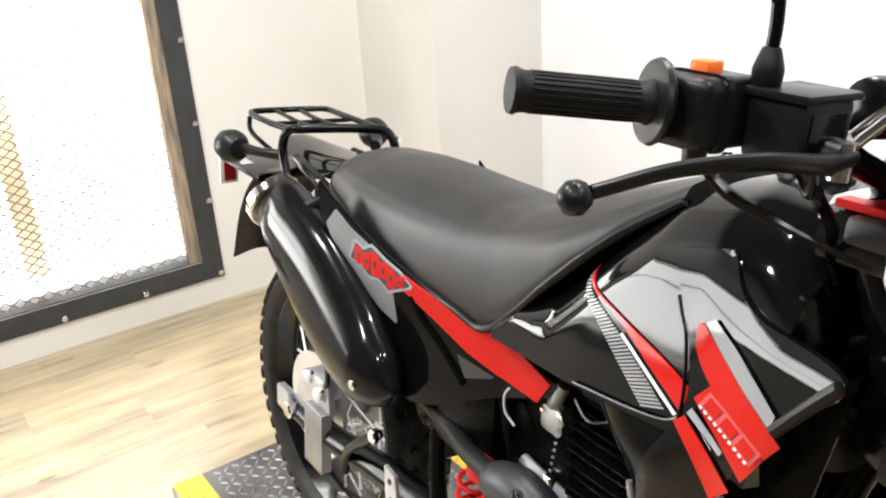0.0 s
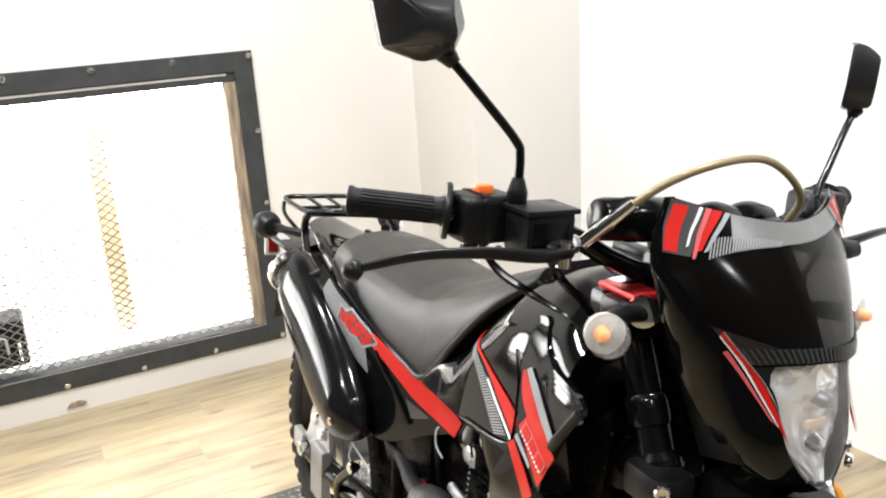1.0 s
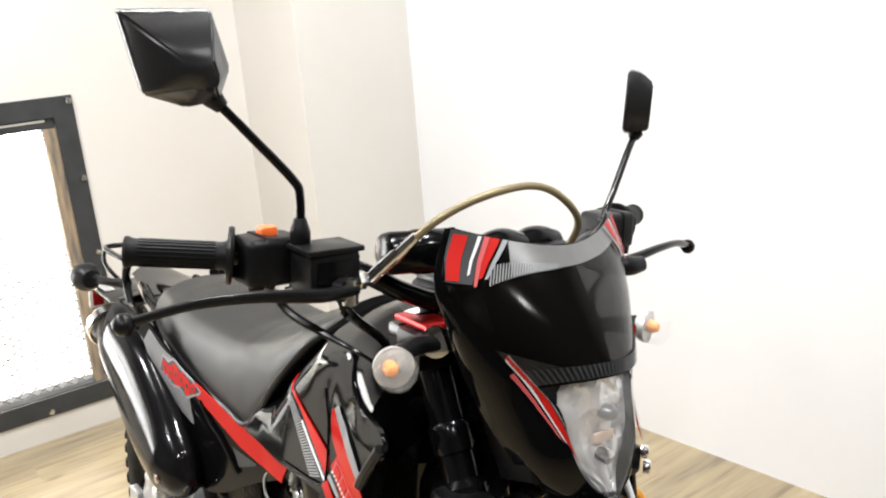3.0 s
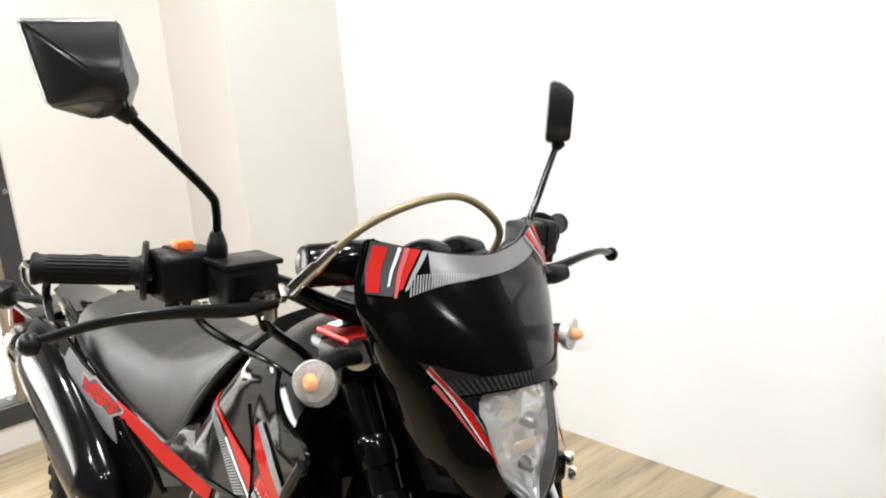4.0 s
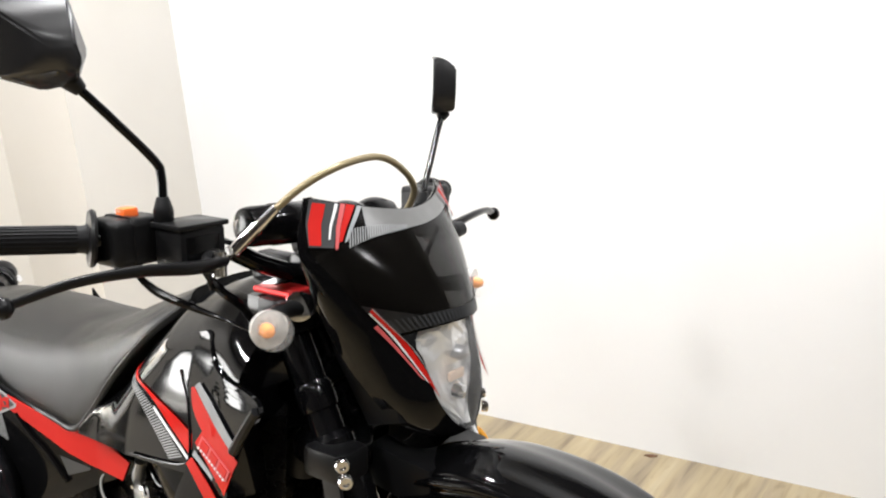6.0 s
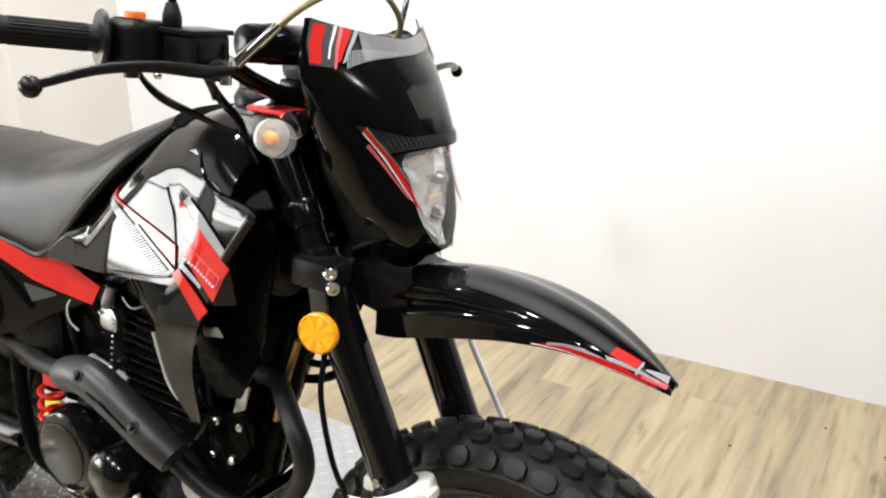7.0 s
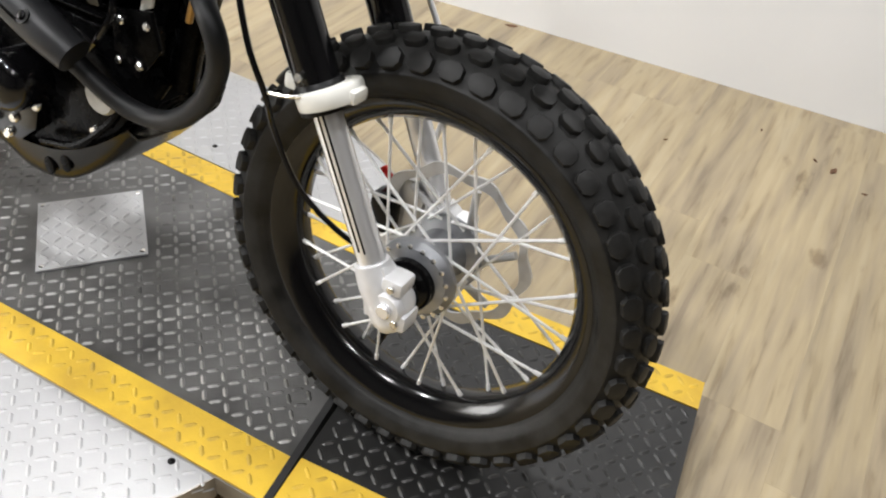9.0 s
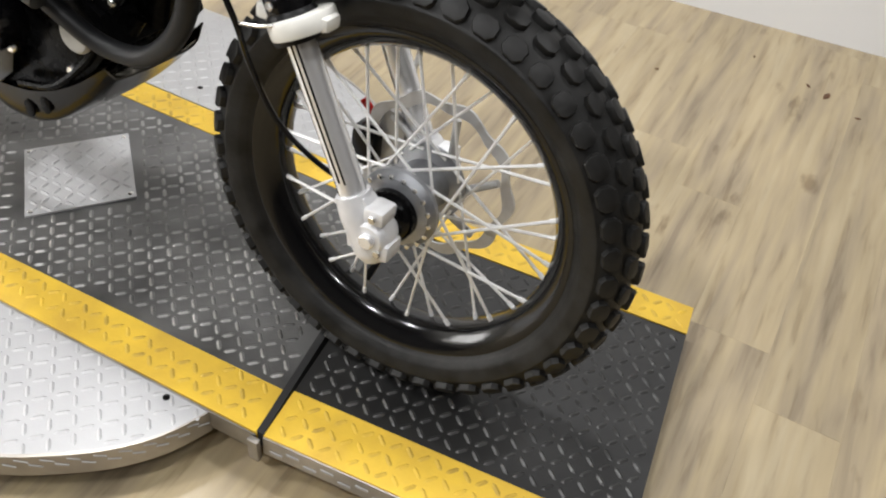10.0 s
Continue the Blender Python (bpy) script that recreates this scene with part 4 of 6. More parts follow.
def fender_decal(name, mtl, x0, x1, t0a, t1a, t0b, t1b, lift=0.0022):
    bm = bmesh.new()
    n, m = 14, 5
    rows = []
    for i in range(n):
        X = x0 + (x1 - x0) * i / (n - 1)
        ta, tb = t0a + (t0b - t0a) * i / (n - 1), t1a + (t1b - t1a) * i / (n - 1)
        row = []
        for k in range(m):
            t = ta + (tb - ta) * k / (m - 1)
            q = fender_pt(X, t)
            row.append(bm.verts.new((q[0], q[1] + math.copysign(lift, t) * min(1, abs(t) * 1.5), q[2] + lift * 0.8)))
        rows.append(row)
    for a, b in zip(rows, rows[1:]):
        for k in range(m - 1):
            bm.faces.new((a[k], a[k + 1], b[k + 1], b[k]))
    return part(name, bm, mtl, fen)


fender_decal("red_decal", RED, 0.015, 0.15, -0.95, -0.97, -0.62, -0.98)
fender_decal("grey_decal", HATCH, 0.03, 0.155, -0.885, -0.93, -0.48, -0.62, 0.003)
fender_decal("red_badge", RED, 0.098, 0.126, -0.30, -0.62, -0.22, -0.60, 0.0034)
fender_decal("badge_edge", DGREY, 0.127, 0.1295, -0.22, -0.78, -0.20, -0.78, 0.0036)
fender_decal("white_edge", DWHITE, 0.012, 0.155, -0.955, -0.972, -0.975, -0.99, 0.0030)
fender_decal("grey_tip_decal", HATCH, 0.134, 0.158, -0.30, -0.42, 0.0, -0.3, 0.003)
fender_decal("pink_tip_decal", DPINK, 0.134, 0.160, -0.62, -0.80, -0.35, -0.75, 0.003)
for t in (0.66, 0.985):
    for s in (-1, 1):
        pts = [Vector(fender_pt(X, s * t)) + Vector((0, s * 0.0008, 0)) for X in np.linspace(-0.202, 0.02 if t < 0.9 else 0.0, 14)]
        part("mudguard_rib", tube(pts, [0.0062, 0.0062, 0.0055, 0.004, 0.0008] if t < 0.9 else [0.003, 0.003, 0.002, 0.0006], 40, 10), GLOSS, fen)
P("mudguard_stay", slab([(-0.262, 0.79), (-0.16, 0.772), (-0.16, 0.83), (-0.25, 0.84)], -0.06, 0.06, 0.008), SATIN, "black mudguard mount")

# -- headlight fairing --
YM = -0.006
ROW = [(1.137, 0.113, -0.280, -0.228), (1.110, 0.124, -0.276, -0.210), (1.085, 0.129, -0.267, -0.196), (1.050, 0.114, -0.241, -0.176), (1.013, 0.093, -0.217, -0.158), (0.985, 0.070, -0.194, -0.149)]


def screen_pt(Z, t):
    """A point on the screen: height at the edge, and t from -1 (right edge) to 1."""
    zs = [r[0] for r in reversed(ROW)]
    w, xe, xc = (lerp(Z, zs, [r[k] for r in reversed(ROW)]) for k in (1, 2, 3))
    dz = -0.020 * (1 - abs(t) ** 1.6) * max(0, min(1, (Z - 1.06) / 0.077)) + 0.014 * (1 - t * t) * max(0, min(1, (1.05 - Z) / 0.065))
    return np.array((xc + (xe - xc) * abs(t) ** 1.9, YM + w * t, Z + dz))


cols = [-1, -0.8, -0.6, -0.4, -0.2, 0, 0.2, 0.4, 0.6, 0.8, 1]
scr = P("headlight_screen", patch([[screen_pt(r[0], t) for t in cols] for r in ROW], 40, 40, 0.003, (-0.4, YM, 1.0)), SMOKE, "smoked glossy screen above the headlight")


def screen_decal(name, mtl, quad, lift=0.003, n=12, m=5, label=""):
    """quad: (z, t) at four corners: a0, a1 at one end, b0, b1 at the other."""
    bm = bmesh.new()
    a0, a1, b0, b1 = (np.array(q) for q in quad)
    vs = []
    for i in range(n):
        u = i / (n - 1)
        row = []
        for k in range(m):
            v = k / (m - 1)
            q = (a0 * (1 - v) + a1 * v) * (1 - u) + (b0 * (1 - v) + b1 * v) * u
            p = screen_pt(*q)
            row.append(bm.verts.new((p[0] + lift * 0.8, p[1] + lift * 0.9 * np.sign(q[1]) * min(1, abs(q[1]) * 1.4), p[2] + lift * 0.3)))
        vs.append(row)
    for a, b in zip(vs, vs[1:]):
        for k in range(m - 1):
            bm.faces.new((a[k], a[k + 1], b[k + 1], b[k]))
    return part(name, bm, mtl, scr, label)


CARBON = mat("carbon_band", (0.15, 0.15, 0.147), 0.32, var=0.2, scale=30)
CARBOND = mat("carbon_dark", (0.012, 0.0122, 0.013), 0.35, var=0.6, scale=160, stretch=(1, 0.3, 1), coat=0.1)
for s in (-1, 1):
    screen_decal("dark_corner_decal", DDARK, ((1.136, s * 0.99), (1.136, s * 0.74), (1.086, s * 0.99), (1.086, s * 0.84)), 0.0022)
    screen_decal("red_badge", RED, ((1.132, s * 0.965), (1.133, s * 0.87), (1.088, s * 0.985), (1.088, s * 0.915)), 0.0034)
    screen_decal("white_stripe", DWHITE, ((1.135, s * 0.80), (1.135, s * 0.775), (1.094, s * 0.865), (1.096, s * 0.85)), 0.0034)
    screen_decal("pink_stripe", DPINK, ((1.136, s * 0.755), (1.136, s * 0.715), (1.084, s * 0.835), (1.085, s * 0.815)), 0.0034)
    screen_decal("red_stripe", RED, ((1.136, s * 0.71), (1.136, s * 0.64), (1.092, s * 0.80), (1.094, s * 0.775)), 0.0036)
    screen_decal("grey_stripe", DGREY, ((1.136, s * 0.62), (1.136, s * 0.58), (1.092, s * 0.765), (1.094, s * 0.74)), 0.0034)
    screen_decal("hatched_corner", CARBOND, ((1.022, s * 0.985), (0.988, s * 0.985), (1.001, s * 0.55), (0.988, s * 0.55)), 0.002)
def band_low(t):
    """Lower edge of the grey band: broad at the right-hand corner, slim towards the left."""
    return 1.116 - 0.032 * math.exp(-(t + 0.78) / 0.34)


for k in range(20):
    t0, t1 = -0.58 + 1.48 * k / 20, -0.58 + 1.48 * (k + 1) / 20
    screen_decal("grey_top_band", CARBON, ((1.136, t0), (band_low(t0), t0), (1.136, t1), (band_low(t1), t1)), 0.002, 3, 6)
for k in range(26):
    t0 = -0.74 + 0.020 * k
    z0 = band_low(t0)
    screen_decal("hatch_tick", HATCH, ((z0 + 0.020 - 0.0006 * k, t0 + 0.030), (z0 + 0.020 - 0.0006 * k, t0 + 0.039), (z0 - 0.001, t0), (z0 - 0.001, t0 + 0.009)), 0.0028, 3, 2)
for k in range(34):
    t0 = -0.93 + 0.055 * k
    screen_decal("lower_hatch_tick", DDARK, ((1.003, t0 + 0.02), (1.003, t0 + 0.044), (0.988, t0), (0.988, t0 + 0.024)), 0.0032, 2, 2)
screen_decal("hatched_lower_band", CARBOND, ((1.003, -0.56), (0.987, -0.56), (1.003, 0.56), (0.987, 0.56)), 0.002, 30, 4)

# fairing sides: front edge follows screen and lamp, rear edge runs down behind
FE = [(-0.280, 0.107, 1.137), (-0.267, 0.127, 1.085), (-0.241, 0.112, 1.050), (-0.217, 0.091, 1.013), (-0.194, 0.069, 0.986), (-0.174, 0.052, 0.965), (-0.157, 0.044, 0.915), (-0.147, 0.026, 0.884), (-0.142, 0.006, 0.868)]
RE = [(-0.285, 0.109, 1.136), (-0.279, 0.127, 1.083), (-0.276, 0.118, 1.034), (-0.262, 0.108, 0.989), (-0.246, 0.098, 0.955), (-0.228, 0.088, 0.926), (-0.205, 0.070, 0.890), (-0.180, 0.045, 0.866), (-0.165, 0.006, 0.855)]
FES, RES = spline(FE, 81), spline(RE, 81)


def side_pt(u, v, s):
    i = min(79, max(0, int(u * 80)))
    w = max(0.0, min(1.0, u * 80 - i))
    p, q = FES[i] * (1 - w) + FES[i + 1] * w, RES[i] * (1 - w) + RES[i + 1] * w
    c = p + (q - p) * v
    return Vector((c[0], YM + s * (c[1] + 0.010 * math.sin(math.pi * v)), c[2]))


def fairing_side(s):
    g = [[side_pt(u / 8, v, s) for v in (0, 0.25, 0.5, 0.75, 1)] for u in range(0 if s < 0 else 4, 9)]
    ob = P("fairing_side", patch(g, 48, 14, 0.003, (-0.26, YM, 1.0)), GLOSS, "gloss black headlight fairing side")

    def flash(name, mtl, a0, a1, b0, b1, lift):
        """A straight stripe between two ends, laid on the fairing; corners are (x, y, z) on the right side."""
        bm = bmesh.new()
        rows = []
        for i in range(16):
            w = i / 15
            p, q = Vector(a0).lerp(Vector(b0), w), Vector(a1).lerp(Vector(b1), w)
            row = []
            for j in range(4):
                c = p.lerp(q, j / 3)
                u, v, step = 0.55, 0.1, 0.30
                while step > 0.002:
                    u, v = min(((uu, vv) for uu in (u - step, u, u + step) for vv in (max(0, v - step), v, v + step)), key=lambda g: (side_pt(g[0], g[1], s).x - c.x) ** 2 + (side_pt(g[0], g[1], s).z - c.z) ** 2)
                    step *= 0.72
                row.append(bm.verts.new((c.x + lift * 0.4, side_pt(u, v, s).y + s * lift, c.z)))
            rows.append(row)
        for p, q in zip(rows, rows[1:]):
            for j in range(3):
                bm.faces.new((p[j], p[j + 1], q[j + 1], q[j]))
        part(name, bm, mtl, ob)

    flash("red_stripe", RED, (-0.2125, -0.0985, 1.0165), (-0.2080, -0.0950, 1.0205), (-0.1630, -0.0610, 0.9330), (-0.1500, -0.0500, 0.9170), 0.0030 if s < 0 else 0.0012)
    flash("white_stripe", DWHITE, (-0.2138, -0.0990, 1.0130), (-0.2126, -0.0986, 1.0158), (-0.1655, -0.0630, 0.9358), (-0.1632, -0.0612, 0.9332), 0.0030 if s < 0 else 0.0012)
    flash("pink_stripe", DPINK, (-0.2110, -0.0970, 0.9980), (-0.2082, -0.0948, 1.0005), (-0.1705, -0.0675, 0.9400), (-0.1672, -0.0645, 0.9368), 0.0030 if s < 0 else 0.0012)
    flash("grey_edge", DGREY, (-0.2080, -0.0950, 1.0206), (-0.2068, -0.0942, 1.0214), (-0.1500, -0.0498, 0.9200), (-0.1488, -0.0488, 0.9188), 0.0034 if s < 0 else 0.0012)


both(fairing_side)
P("fairing_chin", patch([[Vector((p[0], YM + s * p[1], p[2])) for s, p in ((-1, RE[6]), (-1, RE[7]), (1, RE[8]), (1, RE[7]), (1, RE[6]))], [(-0.215, YM - 0.06, 0.862), (-0.195, YM - 0.035, 0.842), (-0.185, YM, 0.836), (-0.195, YM + 0.035, 0.842), (-0.215, YM + 0.06, 0.862)]], 8, 24, 0.003, (-0.25, YM, 0.88)), GLOSS, "gloss black chin under the headlight")
P("fairing_back", slab([(-0.285, 1.08), (-0.235, 1.01), (-0.205, 0.95), (-0.185, 0.885), (-0.235, 0.87), (-0.29, 0.95), (-0.315, 1.06)], YM - 0.075, YM + 0.075, 0.012), SATIN, "black lamp housing")
# headlamp: clear lens, reflector bowl, bulbs
lampgrid = []
for Z, W, XC, XE in ((1.000, 0.030, -0.153, -0.166), (0.985, 0.046, -0.147, -0.176), (0.965, 0.051, -0.142, -0.173), (0.940, 0.048, -0.139, -0.166), (0.915, 0.043, -0.138, -0.157), (0.890, 0.028, -0.140, -0.149), (0.870, 0.008, -0.142, -0.143)):
    lampgrid.append([(XC + (XE - XC) * abs(t) ** 2, YM + W * t, Z) for t in (-1, -0.66, -0.33, 0, 0.33, 0.66, 1)])
head = P("headlight_lens", patch(lampgrid, 24, 24, 0.002, (-0.3, YM, 0.93)), LENS, "clear headlight lens with silver reflector")
bowl = [[(p[0] - 0.006 - 0.022 * (1 - min(1, abs(p[1] - YM) / 0.055) ** 2) * (1 - min(1, abs((p[2] - 0.935) / 0.07)) ** 2), YM + (p[1] - YM) * 0.97, 0.935 + (p[2] - 0.935) * 0.97) for p in r] for r in lampgrid]
rng_f = random.Random(11)
facet = patch([[(p[0] + rng_f.uniform(-0.0035, 0.0035), p[1], p[2]) for p in r] for r in bowl], 15, 11, 0.001, (-0.4, YM, 0.93))
for v in facet.verts:
    v.co.x += rng_f.uniform(-0.0016, 0.0016)
part("reflector_bowl", facet, mat("lamp_reflector", (0.95, 0.95, 0.94), 0.16, metal=0.5, var=0.12, scale=55), head, "silver faceted reflector", smooth=False)
part("main_bulb", lathe([(0.0005, 0.020), (0.006, 0.018), (0.0085, 0.012), (0.0085, 0)], 16, along((-0.168, YM, 0.957), (0, YM, 0.957))), mat("grey_bulb_cap", (0.35, 0.35, 0.36), 0.3, metal=0.7), head, "bulb")
part("lower_bulb", lathe([(0.0005, 0.013), (0.008, 0.010), (0.011, 0)], 16, along((-0.160, YM - 0.004, 0.912), (0, YM, 0.905))), CHROME, head)
part("peach_divider", box(-0.164, YM - 0.017, 0.924, -0.159, YM + 0.012, 0.936, 0.003), mat("peach_plastic", (0.75, 0.58, 0.45), 0.35), head, "peach-tinted divider")

# -- indicators --
def indicator(x, y, z, s, r=0.0212):
    ob = P("indicator", lathe([(r * 0.2, r * 1.02), (r * 0.62, r * 0.9), (r * 0.9, r * 0.55), (r, r * 0.1), (r * 0.96, -r * 0.3)], 28, along((x, y, z), (x + 1, y + s * 0.35, z))), LENSI, "round clear indicator with orange bulb")
    part("indicator_back", lathe([(r * 0.97, -r * 0.3), (r * 0.9, -r * 0.7), (r * 0.55, -r * 1.05), (r * 0.2, -r * 1.2)], 28, along((x, y, z), (x + 1, y + s * 0.35, z))), mat("silvered_shell", (0.86, 0.84, 0.80), 0.25, metal=0.3, var=0.25, scale=90), ob, "pale shell")
    part("indicator_bulb", lathe([(0.001, 0.018), (0.005, 0.016), (0.0078, 0.010), (0.0078, 0), (0.004, -0.006)], 16, along((x - 0.012, y, z), (x + 1, y + s * 0.35, z))), BULB, ob, "orange bulb")
    part("indicator_stalk", tube([(x - 0.02, y - s * 0.01, z), (x - 0.04, y - s * 0.05, z + 0.002), (x - 0.05, y - s * 0.10, z - 0.004)], [0.011, 0.008, 0.010], 10, 12, flat=1.2), SATIN, ob, "black stalk")


indicator(-0.254, -0.200, 1.012, -1)
indicator(-0.270, 0.196, 0.980, 1)

# -- handlebar --
def bar_at(yy):
    """A point on the swept-back handlebar's outer stretch."""
    a = abs(yy)
    return Vector((lerp(a, [0.17, 0.26, 0.40], [-0.362, -0.398, -0.466]) - (0.008 if yy > 0 else 0), yy - 0.006, lerp(a, [0.17, 0.26, 0.40], [1.094, 1.108, 1.111]) - 0.035 * (yy + 0.4) / 0.8))


bar = P("handlebar", tube([bar_at(-0.375), bar_at(-0.28), bar_at(-0.18), (-0.350, -0.125, 1.055), (-0.342, -0.07, 1.037), (-0.342, 0.05, 1.033), (-0.350, 0.10, 1.045), bar_at(0.18), bar_at(0.28), bar_at(0.37)], 0.011, 70, 14), BLACKM, "black tubular handlebar")
for s in (-1, 1):
    part("bar_clamp", box(-0.364, s * 0.045 - 0.028, 1.006, -0.320, s * 0.045 + 0.004, 1.058, 0.007), BLACKM, bar)


def grip(s):
    g = P("grip", lathe([(0.010, 0), (0.0152, 0.001), (0.0160, 0.004), (0.0142, 0.008), (0.0134, 0.02), (0.0137, 0.05), (0.0134, 0.085), (0.0144, 0.095), (0.0155, 0.097), (0.0155, 0.101), (0.012, 0.103)], 28, along(bar_at(s * 0.38), bar_at(s * 0.25))), GRIP, "black ribbed rubber grip")
    for k in range(22):
        a = TAU * k / 22
        d = along(bar_at(s * 0.38), bar_at(s * 0.25))
        part("grip_rib", rod(d @ Vector((0.0132 * math.cos(a), 0.0132 * math.sin(a), 0.014)), d @ Vector((0.0132 * math.cos(a), 0.0132 * math.sin(a), 0.088)), 0.0013, 5), GRIP, g)
    part("grip_flange", lathe([(0.012, 0), (0.0285, 0.001), (0.030, 0.004), (0.0285, 0.007), (0.012, 0.008)], 30, along(bar_at(s * 0.292), bar_at(s * 0.25))), SATIN, g, "throttle flange")
    c = bar_at(s * 0.255)
    sw = P("switch_housing", box(c.x - 0.026, c.y - 0.031, c.z - 0.026, c.x + 0.024, c.y + 0.031, c.z + 0.023, 0.009, 3), SATIN, "black switch housing")
    part("housing_band", box(c.x - 0.028, c.y + s * 0.008 - 0.006, c.z - 0.028, c.x + 0.0265, c.y + s * 0.008 + 0.006, c.z + 0.0245, 0.009, 3), SATIN, sw)
    if s < 0:
        part("kill_switch", box(c.x - 0.012, c.y - 0.008, c.z + 0.019, c.x + 0.004, c.y + 0.010, c.z + 0.0315, 0.003), ORANGE, sw, "orange kill switch")
    part("switch_screw", hexbolt((c.x + 0.012, c.y - s * 0.014, c.z - 0.034), (c.x + 0.3, c.y, c.z - 0.034), 0.005), STEEL, sw)
    part("screw_boss", lathe([(0.008, 0), (0.009, 0.02), (0.008, 0.034)], 14, along((c.x + 0.013, c.y + s * 0.02, c.z - 0.035), (c.x + 0.013, c.y + s * 0.02, c.z + 0.2))), SATIN, sw)


both(grip)


def lever(s):
    left = s > 0
    q = lambda X, Y, Z: (X - (0.02 if left else 0), (Y if not left else -Y - 0.035), Z - (0.026 if left else 0))
    lv = P("clutch_lever" if left else "brake_lever", tube([q(-0.318, -0.205, 1.076), q(-0.310, -0.25, 1.079), q(-0.314, -0.31, 1.086), q(-0.328, -0.365, 1.084), q(-0.346, -0.412, 1.072)], [0.008, 0.0085, 0.007, 0.006, 0.0055], 30, 12, flat=0.75), BLACKM if left else SATIN, "black lever with a ball end")
    part("lever_ball", lathe([(0.001, -0.0105), (0.006, -0.0088), (0.0102, -0.003), (0.0102, 0.003), (0.006, 0.0088), (0.001, 0.0105)], 16, Matrix.Translation(q(-0.35, -0.42, 1.069))), BLACKM if left else SATIN, lv, "ball end")
    part("pivot", rod(q(-0.32, -0.21, 1.062), q(-0.32, -0.21, 1.088), 0.008, 14), STEEL, lv)
    part("lever_clamp", tube([q(-0.38, -0.235, 1.10), q(-0.35, -0.225, 1.082), q(-0.32, -0.215, 1.076)], 0.012, 10, 12), SATIN, lv)
    if left:
        P("clutch_perch", tube([q(-0.37, -0.20, 1.092), q(-0.335, -0.205, 1.082), q(-0.30, -0.225, 1.076), q(-0.295, -0.255, 1.076)], [0.015, 0.016, 0.014, 0.010], 16, 12, flat=0.8), SATIN, "black clutch perch")
        return
    mc = P("master_cylinder", box(-0.372, -0.250, 1.071, -0.327, -0.193, 1.114, 0.006), SATIN, "black brake fluid reservoir")
    part("reservoir_cap", box(-0.375, -0.253, 1.113, -0.324, -0.190, 1.119, 0.0025), SATIN, mc)
    part("sight_panel", box(-0.328, -0.243, 1.078, -0.3255, -0.203, 1.106, 0.001), BLACKM, mc)
    part("banjo_bolt", hexbolt((-0.336, -0.193, 1.080), (-0.33, 1, 1.08), 0.010), STEEL, mc, "bright banjo bolt")
    part("hose_fitting", tube([(-0.335, -0.178, 1.080), (-0.328, -0.168, 1.092), (-0.318, -0.155, 1.108)], 0.0072, 10, 10), CHROME, mc, "silver hose end")


both(lever)
P("hose_ferrule", tube([(-0.322, -0.158, 1.101), (-0.313, -0.151, 1.113), (-0.303, -0.143, 1.126)], [0.0070, 0.0064, 0.0056], 12, 12), CHROME, "silver hose ferrule")
P("brake_hose", tube([(-0.320, -0.157, 1.105), (-0.285, -0.128, 1.146), (-0.265, -0.084, 1.169), (-0.265, -0.023, 1.174), (-0.265, 0.02, 1.158), (-0.268, 0.05, 1.128), (-0.29, 0.055, 1.09)], 0.0042, 50, 10), HOSE, "bronze braided brake hose arching over the screen")

# instruments
gau = P("instrument_pod", lathe([(0.017, -0.036), (0.021, -0.034), (0.0225, -0.028), (0.0225, 0.0), (0.024, 0.002), (0.024, 0.05), (0.021, 0.055)], 28, along((-0.335, -0.125, 1.102), (-0.332, -0.085, 1.100))), BLACKM, "black instrument housing")
part("pod_body", box(-0.362, -0.075, 1.055, -0.305, 0.085, 1.098, 0.014), SATIN, gau)
for yy, zz in ((-0.003, 1.092), (0.05, 1.09)):
    part("pod_hood", tube([(-0.335, yy - 0.028, zz), (-0.335, yy, zz + 0.002), (-0.335, yy + 0.028, zz - 0.002)], [0.017, 0.021, 0.018], 10, 20), BLACKM, gau, "black gauge barrel")

# -- mirrors --
def mirror(s, c, normal, stem):
    n = Vector(normal).normalized()
    upv = Vector((0.05, -0.03, 1))
    upv = (upv - n * upv.dot(n)).normalized()
    rt = upv.cross(n) * -1
    m = Matrix.Translation(c) @ Matrix((rt, n, upv)).transposed().to_4x4()
    out = [(-0.052, 0.040), (0.030, 0.042), (0.045, -0.010), (0.034, -0.040), (0.004, -0.046), (-0.034, -0.034)]
    if s > 0:
        out = [(-a * 0.92, b) for a, b in reversed(out)]
    rings = []
    for k, (sc, yy) in enumerate(((1.0, 0.0), (1.0, 0.006), (0.95, 0.012), (0.30, 0.034)) if s < 0 else ((1.0, 0.0), (1.0, 0.010), (0.94, 0.020), (0.76, 0.034))):
        ox, oz = (0.028, -0.020)
        rings.append([m @ Vector((a * sc + (1 - sc) * ox * (-s), -yy * 1.0, b * sc + (1 - sc) * oz)) for a, b in out])
    bm = bmesh.new()
    skin(bm, rings)
    bmesh.ops.recalc_face_normals(bm, faces=bm.faces)
    bmesh.ops.bevel(bm, geom=bm.edges[:], offset=0.0022, segments=2, affect="EDGES")
    sh = P("mirror", bm, SHELL, "angular black mirror shell on a bent stem")
    bm = slab([(a * 0.93, b * 0.93) for a, b in out], 0.0005, 0.0015)
    turned(bm, m)
    part("mirror_glass", bm, mat("mirror_glass", (0.9, 0.9, 0.9), 0.02, metal=1.0), sh, "silvered mirror glass", smooth=False)
    part("mirror_stem", tube(stem, 0.0047, 40, 12), BLACKM, sh, "black bent stem")
